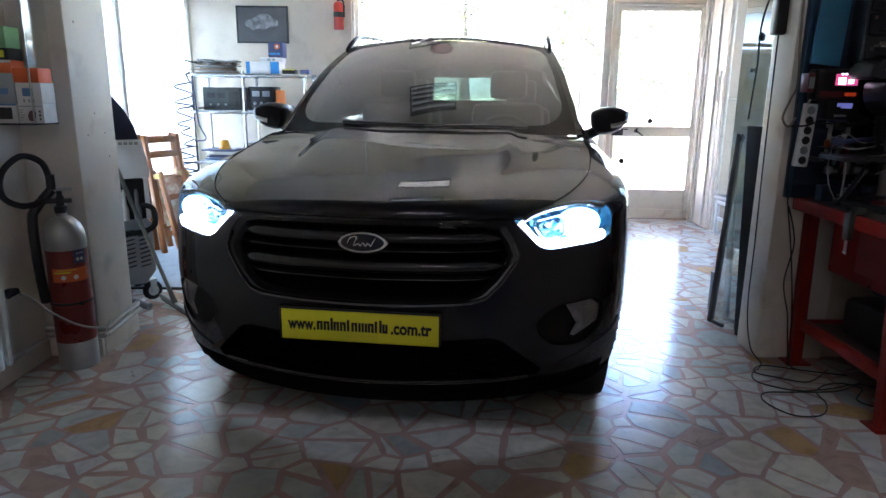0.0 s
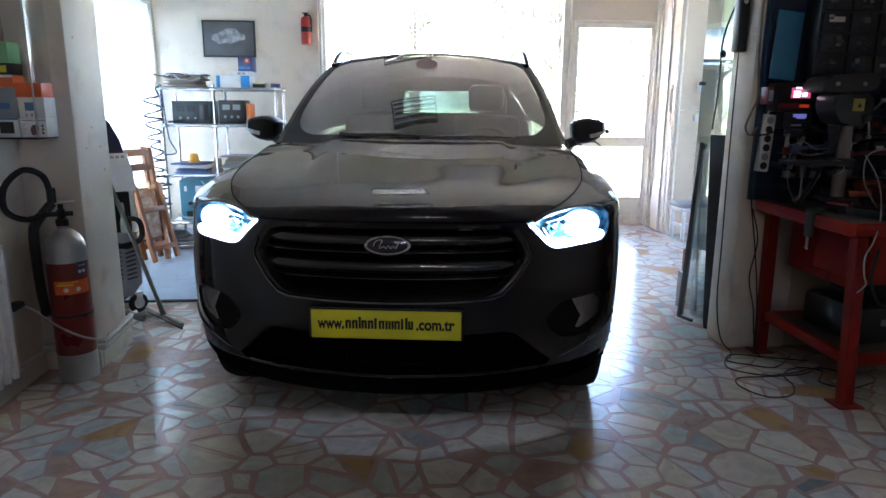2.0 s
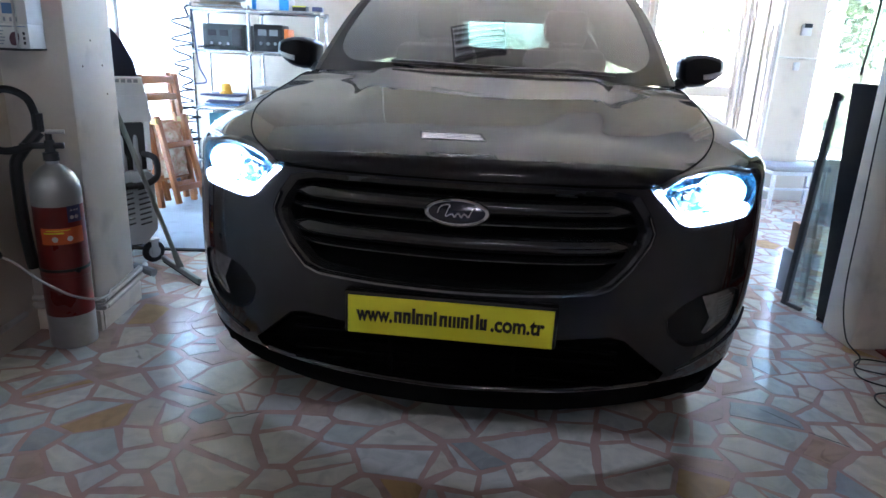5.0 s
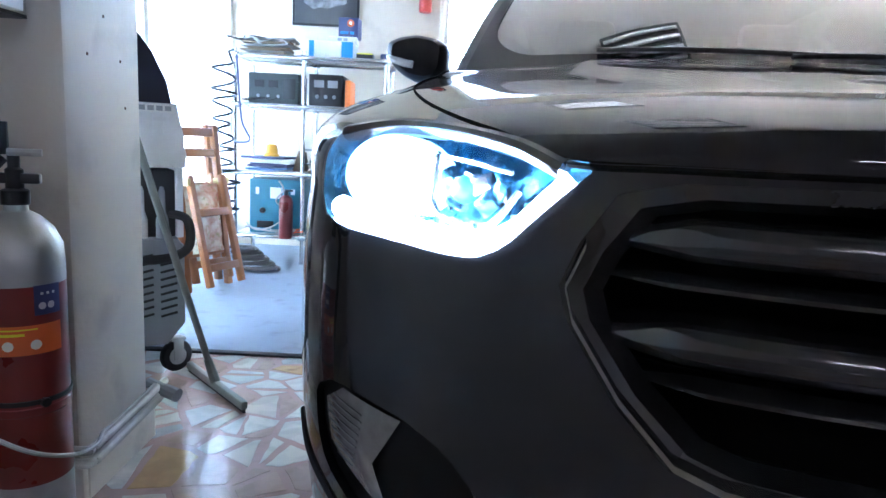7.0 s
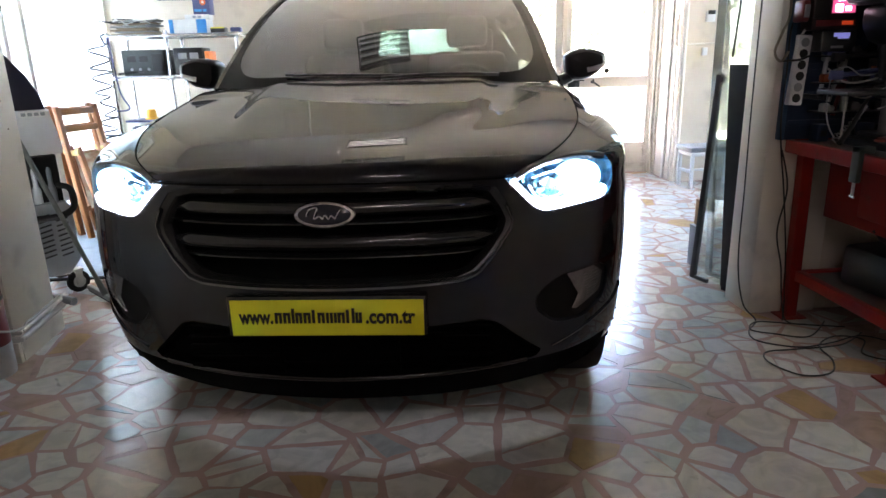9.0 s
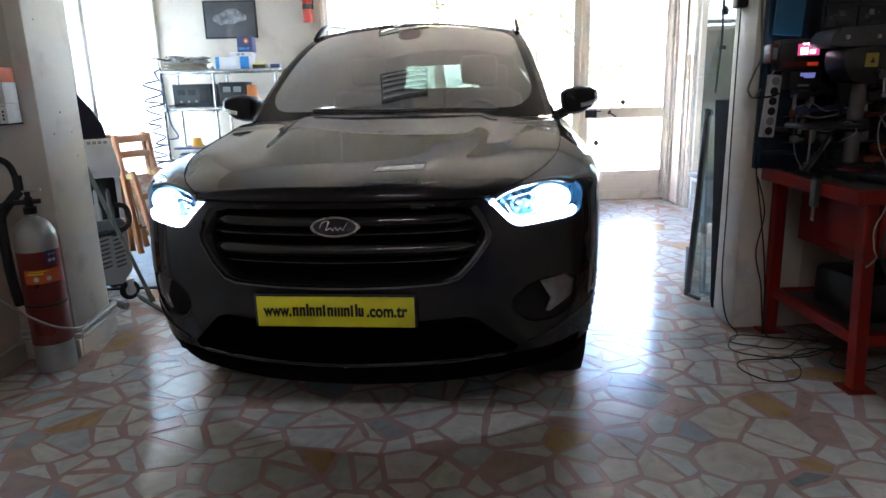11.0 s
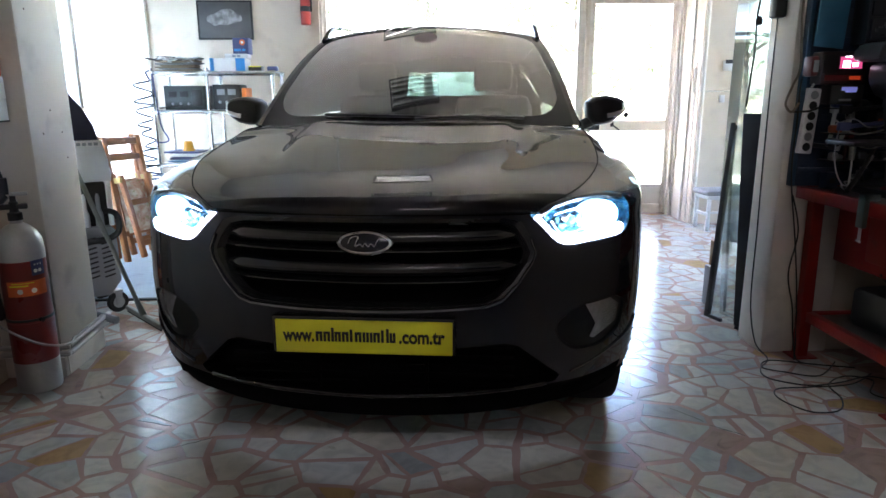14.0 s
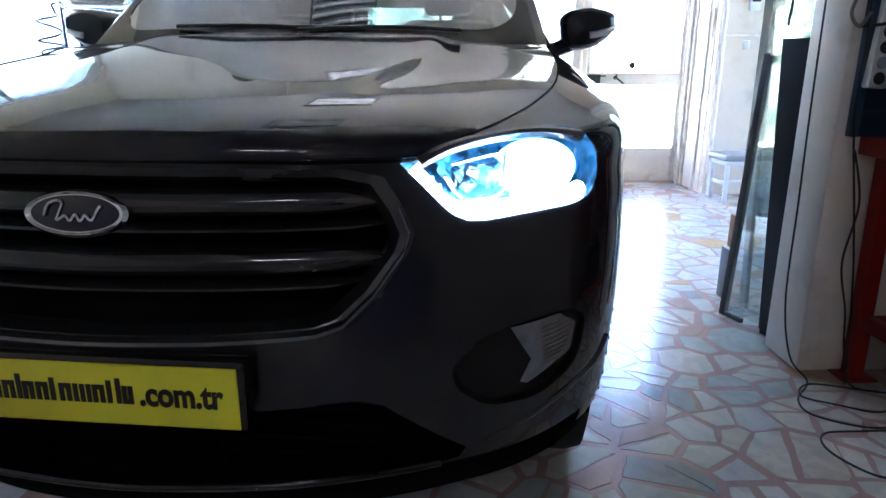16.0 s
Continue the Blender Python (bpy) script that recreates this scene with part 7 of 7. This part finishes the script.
part("column", (lambda b: (lathe(b, [(.0, .03), (.034, .03), (.032, .06), (.032, .44), (0, .44)], 20), b)[1])(bmesh.new()), surface("worn_column_steel", (0.20, 0.175, 0.165), (0.13, 0.115, 0.11), .4, .4, scale=14), drill)
bm = bmesh.new()
prism(bm, smooth_poly([(-.178, .552), (.085, .556), (.098, .58), (.096, .645), (.05, .642), (-.145, .632), (-.172, .615), (-.182, .58)], 2), -.06, .10, bev=.012)
part("belt_cover", bm, M_COVER, drill)
for x in (-.115, .02):
    part("cover_screw", (lambda b: (lathe(b, [(0, .012), (.009, .011), (.010, 0)], 12, pose(x, -.059, .592, 90, 0, 0)), b)[1])(bmesh.new()), M_ALU, drill)
bm = bmesh.new()
prism(bm, smooth_poly([(-.13, .55), (.07, .55), (.075, .44), (.05, .40), (-.05, .395), (-.09, .42), (-.12, .47)], 2), -.075, .07, bev=.01)
part("head", bm, M_MACHINE, drill)
part("motor", (lambda b: (lathe(b, [(0, .38), (.05, .38), (.055, .40), (.055, .53), (.05, .55), (0, .55)], 22, pose(.10, .10, 0)), b)[1])(bmesh.new()), M_BLACK, drill)
part("chuck", (lambda b: (lathe(b, [(0, .27), (.007, .27), (.013, .31), (.019, .32), (.019, .36), (.026, .37), (.026, .40), (0, .40)], 18, pose(-.085, -.03, 0)), b)[1])(bmesh.new()), M_DARKSTEEL, drill)
bm = bmesh.new()
box(bm, -.28, -.03, -.12, .07, .212, .230, .006)
box(bm, -.05, .045, -.045, .045, .19, .245, .012)
part("table", bm, M_MACHINE, drill)
part("label", (lambda b: (box(b, -.035, .020, -.079, -.075, .468, .525), b)[1])(bmesh.new()), plain("faded_yellow_label", (0.34, 0.27, 0.04), .5), drill, "faded yellow warning label")
part("label_sign", (lambda b: (prism(b, [(-.016, .484), (-.004, .508), (.006, .484)], -.0805, -.079), b)[1])(bmesh.new()), M_INK, drill)
part("depth_knob", (lambda b: (lathe(b, [(0, .02), (.018, .018), (.021, .004), (.021, 0)], 18, pose(.036, -.075, .436, 90, 0, 0)), b)[1])(bmesh.new()), M_COVER, drill)
for a in (20, 140, 260):
    bm = bmesh.new()
    d = Vector((0, math.cos(radians(a)), math.sin(radians(a))))
    c = Vector((.085, -.03, .45))
    tube(bm, [c, c + d * .10], .005, 6)
    lathe(bm, [(0, -.012), (.011, -.006), (.011, .006), (0, .012)], 10, Matrix.Translation(c + d * .105))
    part("feed_handle", bm, M_ALU, drill)

# clutter on the worktop
rng = random.Random(21)
M_TOOLORANGE = plain("tool_orange", (0.30, 0.06, 0.012), .45)
thing_box("cordless_tool", 1.86, 1.98, 2.74, 2.86, .839, .885, M_DKRED, "dark red and black hand tool", "tool", .02, 25, (("grip", .3, .5, .04, .06, M_BLACK, .01),))
thing_box("bench_plate", 1.88, 2.30, 2.50, 2.74, .839, .875, M_BLACK, "flat black instrument on the worktop", "instrument", .006, 8, (("edge", .5, .9, .40, .004, M_GREYPL, .002),))
thing_box("small_case", 2.16, 2.36, 2.80, 2.98, .839, .94, M_DKRED, "dark red plastic tool case", "case", .012, -10, (("latch", .5, .8, .03, .02, M_BLACK, .004),))
bm = bmesh.new()
lathe(bm, [(0, 0), (.055, 0), (.075, .02), (.078, .06), (.06, .10), (.02, .12), (0, .12)], 22, pose(2.22, 2.62, .876))
tagged(part("black_dome", bm, M_BLACK), "round black plastic lamp body", "lamp body")
bm = bmesh.new()
tube(bm, curve_pts([(1.73, 2.86, .86), (1.80, 2.90, .92), (1.88, 2.94, 1.02), (1.93, 2.96, 1.08)], 5), .011, 10, taper=.6)
tagged(part("soldering_gun", bm, M_MACHINE), "grey soldering tool leaning on the bench", "tool")
bm = bmesh.new()
tube(bm, [(1.745 + .0022 * k + .011 * math.cos(k * .9), 2.92 + .011 * math.sin(k * .9) * .8, .862 + .0022 * k - .006 * math.cos(k * .9)) for k in range(42)], .0028, 6)
tube(bm, [(1.835, 2.92, .953), (1.872, 2.93, 1.000)], .008, 8)
tagged(part("coil_sprung_iron", bm, M_GREYPL), "soldering iron with a grey coil spring, leaning", "tool")
for x, w, z, h, rz in ((2.06, .20, .839, .075, -8), (2.09, .15, .915, .05, 10)):
    thing_box("orange_tool", x, x + w, 2.94, 3.0, z, z + h, M_TOOLORANGE, "orange and black power tool part on the bench", "tool", .018, rz, (("grip", .5, .45, w * .5, h * .35, M_BLACK, .006),))
M_CLAMP = plain("dark_green_clamp", (0.05, 0.065, 0.05), .5)
vice = empty("bench_clamp", 1.69, 2.66, .80, 0, "small grey-green screw clamp on the bench edge", "clamp")
part("jaw", (lambda b: (box(b, -.035, -.012, -.02, .02, -.060, .075, .004), b)[1])(bmesh.new()), M_CLAMP, vice)
part("jaw", (lambda b: (box(b, -.035, .03, -.02, .02, .05, .075, .004), b)[1])(bmesh.new()), M_CLAMP, vice)
part("screw", (lambda b: (tube(b, [(-.024, 0, -.115), (-.024, 0, -.06)], .006, 8), tube(b, [(-.03, -.018, -.115), (-.02, .018, -.115)], .004, 6), b)[2])(bmesh.new()), M_ALU, vice)
for k in range(14):
    x, y = rng.uniform(1.76, 2.3), rng.uniform(2.95, 3.06)
    z = rng.uniform(.95, 1.28)
    bm = bmesh.new()
    L = rng.uniform(.10, .22)
    a = rng.uniform(-.6, .6)
    tube(bm, [(x, 3.075, z), (x + L * math.sin(a) * .4, 3.085, z - L * .55)], rng.uniform(.006, .012), 8)
    box(bm, x - .012, x + .012, 3.06, 3.10, z - .01, z + .035, .005)
    tagged(part("hand_tool", bm, (M_ALU, M_BLACK, M_DKRED, M_MACHINE, M_NAVY)[k % 5]), "hand tool hung on the tool panel", "tool", "hand tools on the panel")
for k, (z, x0, x1, yy) in enumerate(((1.20, 1.76, 2.05, 2.99), (1.13, 1.74, 2.02, 2.96), (1.06, 1.72, 2.0, 2.99), (1.10, 2.05, 2.4, 3.0), (1.18, 2.1, 2.42, 3.02))):
    bm = bmesh.new()
    tube(bm, [(x0, yy, z - .01), (x1, yy + .03, z + .015)], .010, 8)
    box(bm, x0 - .02, x0 + .03, yy - .012, yy + .012, z - .025, z + .012, .004)
    tagged(part("torque_bar", bm, (M_DARKSTEEL, M_NAVY, M_MACHINE, M_DKRED, M_MACHINE)[k]), "long dark bar resting on the tool hooks", "tool", "bars on the panel")
part("hook", (lambda b: (box(b, .05, .07, -.20, -.03, .18, .20, .003), b)[1])(bmesh.new()), M_DARKSTEEL, back)
part("hook", (lambda b: (box(b, .34, .36, -.20, -.03, .18, .20, .003), b)[1])(bmesh.new()), M_DARKSTEEL, back)
part("hook", (lambda b: (box(b, .72, .74, -.20, -.03, .21, .23, .003), b)[1])(bmesh.new()), M_DARKSTEEL, back)

# dense clutter of parts in front of the panel
M_MIX = (M_BLACK, M_NAVY, M_MACHINE, M_DKRED, M_BLACK, M_ALU, M_BINDARK, M_GREYPL, M_BLACK, M_TOOLORANGE, M_PEGBLUE, M_MACHINE)
rng = random.Random(33)
for row, z in enumerate((.839, .97, 1.09, 1.20)):
    if row:
        tagged(solid("tool_ledge", M_DARKSTEEL, 1.75, 2.70, 3.0, 3.128, z - .006, z), "narrow dark steel ledge on the tool panel", "ledge")
    x = 1.76
    while x < 2.66:
        w, h = rng.uniform(.03, .085), rng.uniform(.03, .10)
        y = rng.uniform(3.03, 3.07) if row else rng.uniform(3.0, 3.07)
        k = rng.random()
        m = M_MIX[rng.randrange(len(M_MIX))]
        if k < .45:
            thing_box("parts_box", x, x + w, y, y + .05, z, z + h, m, "small dark box of parts on the ledge", "box", .006, rng.uniform(-9, 9), (("label", .5, .5, w * .5, h * .3, M_MIX[rng.randrange(len(M_MIX))], .001),))
        elif k < .75:
            bm = bmesh.new()
            lathe(bm, [(0, 0), (w * .4, 0), (w * .42, h * .7), (w * .2, h * .85), (w * .2, h), (0, h)], 14, pose(x + w / 2, y + .02, z))
            tagged(part("spray_bottle", bm, m), "small workshop bottle on the ledge", "bottle", "bottles on the ledges")
        else:
            bm = bmesh.new()
            tube(bm, [(x, y, z + .012), (x + w * 1.1, y + .02, z + .012)], .012, 8)
            box(bm, x - .005, x + w * .5, y - .018, y + .018, z + .0, z + .035, .008)
            tagged(part("pliers", bm, m), "hand tool lying on the ledge", "tool", "tools on the ledges")
        x += w * 1.25 + .012


def cable(name, pts, r, mat, label, n=7):
    bm = bmesh.new()
    tube(bm, curve_pts(pts, n), r, 7)
    return tagged(part(name, bm, mat), label, "cable")


cable("white_lead", [(1.73, 3.09, 1.25), (1.78, 3.06, 1.23), (1.81, 3.05, 1.28), (1.82, 3.05, 1.36)], .0042, M_WCABLE, "white lead from strip to meter")
cable("white_lead", [(1.66, 3.09, 1.285), (1.68, 3.08, 1.32), (1.72, 3.09, 1.325), (1.735, 3.10, 1.30)], .005, M_WCABLE, "white lead at the strip's top")
cable("white_lead", [(2.0, 2.80, 1.10), (1.97, 2.66, 1.0), (1.88, 2.50, .88), (1.79, 2.40, .78), (1.75, 2.39, .70), (1.76, 2.39, .62), (1.78, 2.40, .58), (1.74, 2.395, .545)], .0032, M_WCABLE, "white lead draped over the bench front")
cable("white_lead", [(1.72, 2.98, 1.15), (1.78, 2.97, 1.10), (1.86, 2.98, 1.09), (1.98, 2.96, 1.12)], .0042, M_WCABLE, "white lead across the tools")
cable("white_lead", [(1.78, 2.93, 1.04), (1.775, 2.92, .95), (1.76, 2.90, .85)], .0042, M_WCABLE, "white lead hanging to the worktop")
cable("white_lead", [(2.13, 2.84, 1.13), (2.04, 2.82, 1.11), (2.0, 2.80, 1.06), (1.985, 2.76, .97), (1.95, 2.62, .88)], .0035, M_WCABLE, "white lead hanging off the drill table")
cable("white_lead", [(1.76, 2.90, 1.05), (1.83, 2.88, 1.035), (1.90, 2.86, 1.075), (1.93, 2.84, 1.03), (1.87, 2.86, .99)], .003, M_WCABLE, "thin white lead curled on the drill table")
cable("grey_lead", [(1.74, 2.98, 1.12), (1.72, 2.96, 1.02), (1.725, 2.94, .93), (1.75, 2.92, .87)], .003, M_GREYPL, "grey lead drooping beside the power strip")
cable("grey_lead", [(1.71, 2.97, 1.13), (1.78, 2.95, 1.155), (1.85, 2.95, 1.12), (1.95, 2.96, 1.13), (2.06, 2.95, 1.15)], .003, M_GREYPL, "grey lead strung between the tools")
cable("black_lead", [(1.62, 3.155, 1.18), (1.66, 3.09, 1.185), (1.70, 3.08, 1.20)], .005, M_CABLE, "black lead into the strip")
cable("black_lead", [(1.655, 3.13, 1.36), (1.635, 3.13, 1.30), (1.632, 3.12, 1.15), (1.635, 3.12, .9), (1.70, 3.14, .6), (1.74, 3.14, .35), (1.76, 3.13, .10), (1.72, 3.06, .008)], .0036, M_CABLE, "black cable down beside the workbench")
cable("black_lead", [(1.66, 3.13, .80), (1.72, 3.15, .62), (1.69, 3.14, .42), (1.73, 3.14, .25), (1.74, 3.12, .10), (1.73, 3.05, .01), (1.80, 3.0, .007)], .0036, M_CABLE, "black cable looped by the bench leg")
cable("black_lead", [(1.80, 2.38, .74), (1.77, 2.36, .60), (1.83, 2.36, .50), (1.90, 2.37, .55), (1.93, 2.38, .70)], .007, M_CABLE, "black cable loop under the bench rim")
cable("bundle_cord", [(1.615, 3.155, 2.4), (1.612, 3.15, 2.0), (1.618, 3.15, 1.6), (1.63, 3.14, 1.38), (1.60, 3.13, 1.30), (1.575, 3.13, 1.22), (1.60, 3.12, 1.18), (1.63, 3.12, 1.22)], .0055, surface("old_cord", (0.25, 0.21, 0.16), None, .6), "old beige cord hanging in the pillar corner")
cable("power_cable", [(1.597, 3.30, 2.30), (1.590, 3.30, 1.60), (1.588, 3.29, 1.0), (1.585, 3.27, .6), (1.575, 3.24, .25), (1.58, 3.17, .06), (1.60, 3.08, .008), (1.50, 2.96, .007), (1.49, 2.86, .007), (1.62, 2.78, .007), (1.78, 2.80, .007), (1.95, 2.84, .012), (2.05, 2.75, .007)], .0033, M_CABLE, "black cable down the pillar onto the floor")
cable("power_cable", [(1.90, 3.02, .008), (1.72, 2.86, .014), (1.60, 2.92, .008), (1.52, 2.98, .008), (1.60, 3.06, .008), (1.78, 3.0, .008), (1.95, 2.95, .008)], .0033, M_CABLE, "black cable looped on the marble floor")
cable("power_cable", [(1.98, 2.88, .008), (1.80, 2.76, .016), (1.60, 2.76, .008), (1.46, 2.75, .008), (1.42, 2.66, .008), (1.48, 2.54, .008), (1.60, 2.54, .008), (1.68, 2.64, .008), (1.70, 2.76, .016), (1.84, 2.86, .008), (1.93, 2.80, .012), (1.84, 2.68, .008), (1.94, 2.60, .008), (2.1, 2.66, .008)], .0033, M_CABLE, "black cable in loose loops by the bench")
cable("power_cable", [(1.66, 3.20, 2.2), (1.575, 3.42, 1.75), (1.57, 3.44, 1.45), (1.565, 3.46, 1.2)], .005, M_CABLE, "black flex hanging beside the pillar")
bm = bmesh.new()
lathe(bm, [(0, -.02), (.016, -.014), (.018, .01), (.008, .025), (0, .025)], 12, pose(1.572, 3.43, 1.60))
tagged(part("inline_switch", bm, M_BLACK), "round black inline switch on the flex", "switch")
hl = empty("hand_lamp", 1.578, 3.285, 1.60, 0, "long black inspection lamp hung on the pillar", "inspection lamp")
part("body", (lambda b: (box(b, -.028, .028, -.035, .035, 0, .42, .012), b)[1])(bmesh.new()), M_BLACK, hl)
part("lens", (lambda b: (lathe(b, [(0, .003), (.010, .002), (.012, 0)], 14, pose(0, -.035, .25, 90, 0, 0)), b)[1])(bmesh.new()), M_LIGHTPL, hl)

# panels leaning by the pillar
bp = empty("black_board", 1.672, 3.525, .02, 17, "tall narrow black board standing by the pillar", "board", ry=1.0)
part("board", (lambda b: (prism(b, [(-.105, 0), (.005, 0), (.105, 1.14), (-.105, 1.14)], -.022, .022, pose(0, 0, 0, 0, 0, 90), bev=.003), b)[1])(bmesh.new()), surface("matt_black_board", (0.012, 0.012, 0.013), (0.02, 0.02, 0.02), .6), bp)
part("foot", (lambda b: (box(b, -.02, .02, -.10, .0, -.02, 0, .002), b)[1])(bmesh.new()), M_RUBBER, bp)
gp = empty("framed_glass", 1.617, 3.675, .0, 17, "clear glass sheet with a dark metal edge, standing upright", "glass sheet", ry=3.4)
bm = bmesh.new()
bm.faces.new([bm.verts.new(p) for p in ((0, -.05, .02), (0, .048, .02), (0, .048, 1.095), (0, -.05, 1.095))])
part("glass", bm, glass("greenish_sheet", (0.90, 0.97, 0.94), 0.0, .12), gp).visible_shadow = False
bm = bmesh.new()
for b in ((-.012, .012, .044, .076, 0, 1.11), (-.010, .010, .03, .044, 1.07, 1.10), (-.010, .010, -.05, .044, 0, .02)):
    box(bm, *b, .003)
part("edge_strip", bm, surface("weathered_steel", (0.11, 0.11, 0.11), (0.06, 0.06, 0.06), .5, .4), gp)
tg = empty("tall_glass_sheet", 1.715, 3.545, 0, 17, "tall greenish glass sheet behind the black board", "glass sheet")
bm = bmesh.new()
bm.faces.new([bm.verts.new(p) for p in ((0, -.12, 0), (0, .26, 0), (0, .26, 2.4), (0, -.12, 2.4))])
part("glass", bm, glass("green_sheet", (0.80, 0.89, 0.84), 0.0, .35, 0.08, (0.55, 0.60, 0.56)), tg).visible_shadow = False
thing_box("grey_box", 1.68, 1.83, 3.86, 3.99, 0, .245, M_GREYPL, "small grey box standing on the floor", "box", .006)
thing_box("brown_carton", 1.70, 1.81, 3.87, 3.98, .2455, .40, plain("brown_carton_card", (0.42, 0.23, 0.11), .6), "small brown carton on the grey box", "box", .004)

# dark blue trolley at the front
tr = empty("trolley", .845, .44, 0, 4, "dark blue glossy-topped service trolley", "trolley")
M_GLOSSNAVY = plain("gloss_navy", (0.01, 0.016, 0.06), .12, coat=1)
part("lid", (lambda b: (box(b, -.42, .42, -.24, .24, .67, .75, .035, seg=4), b)[1])(bmesh.new()), M_GLOSSNAVY, tr)
part("body", (lambda b: (box(b, -.38, .38, -.20, .20, .10, .67, .01), b)[1])(bmesh.new()), M_GLOSSNAVY, tr)
for x in (-.32, .32):
    for y in (-.15, .15):
        part("wheel", (lambda b: (lathe(b, [(0, -.015), (.05, -.015), (.05, .015), (0, .015)], 18, pose(x, y, .05, 90, 0, 90)), b)[1])(bmesh.new()), M_RUBBER, tr)

# ---- trees beyond the window ----
M_BARK = surface("pale_bark", (0.10, 0.085, 0.07), (0.06, 0.05, 0.04), .9, scale=4, bump=.6, bump_d=.02)
M_LEAF = surface("grey_green_leaf", (0.11, 0.14, 0.075), (0.08, 0.11, 0.055), .6, scale=2)


def tree(x, y, h, seed, lean=0):
    rng = random.Random(seed)
    e = empty("tree", x, y, -.14, rng.uniform(0, 360), "slender tree with thin grey-green foliage", "tree", "trees outside the window")
    bm = bmesh.new()
    P = [(lean * t * h * .1 + .15 * math.sin(3 * t + seed), .12 * math.cos(2.5 * t + seed), t * h) for t in np.linspace(0, 1, 9)]
    tube(bm, P, .13, 8, taper=.25)
    part("trunk", bm, M_BARK, e)
    leaves_v, leaves_f = [], []
    for k in range(13):
        t = rng.uniform(.16, .98)
        b = Vector(P[int(t * 8)])
        a = rng.uniform(0, 6.28)
        L = h * rng.uniform(.14, .28) * (1.2 - t)
        tip = b + Vector((math.cos(a) * L, math.sin(a) * L, L * rng.uniform(.3, .9)))
        bm = bmesh.new()
        tube(bm, curve_pts([b, b.lerp(tip, .5) + Vector((0, 0, .1)), tip], 3), .035, 6, taper=.3)
        part("limb", bm, M_BARK, e)
        for c in range(40):
            cc = b.lerp(tip, rng.uniform(.35, 1.1)) + Vector([rng.gauss(0, .32) for _ in range(3)])
            for q in range(9):
                p = cc + Vector([rng.gauss(0, .16) for _ in range(3)])
                d = Vector([rng.gauss(0, 1) for _ in range(3)]).normalized() * rng.uniform(.06, .11)
                w = d.cross(Vector([rng.gauss(0, 1) for _ in range(3)])).normalized() * .03
                i = len(leaves_v)
                leaves_v += [p - d, p + w, p + d, p - w]
                leaves_f.append((i, i + 1, i + 2, i + 3))
    me = bpy.data.meshes.new("crown")
    me.from_pydata(leaves_v, [], leaves_f)
    me.materials.append(M_LEAF)
    cr = new("crown", me)
    cr.parent = e
    return e


t1, t2, t3 = tree(-3.2, 19, 8.5, 1), tree(0.4, 21, 9.5, 2, .4), tree(3.0, 18.5, 7.5, 3, -.3)
rng = random.Random(5)
for k in range(16):
    src = (t1, t2, t3)[k % 3]
    copy_thing(src, pose(-17 + k * 2.2 + rng.uniform(-.7, .7), rng.uniform(20, 36), -.14, 0, 0, rng.uniform(0, 360)))
copy_thing(t2, pose(2.7, 13.2, -.14, 0, 0, 200))
copy_thing(t1, pose(3.9, 15.8, -.14, 0, 0, 250))
copy_thing(t3, pose(5.1, 10.6, -.14, 0, 0, 40))
copy_thing(t1, pose(7.3, 14.5, -.14, 0, 0, 130))
for k in range(5):
    copy_thing((t1, t2, t3)[k % 3], pose(11.5 + k * 1.6, 7.2 + k * 1.9, -.14, 0, 0, 70 * k))

lay_floor()
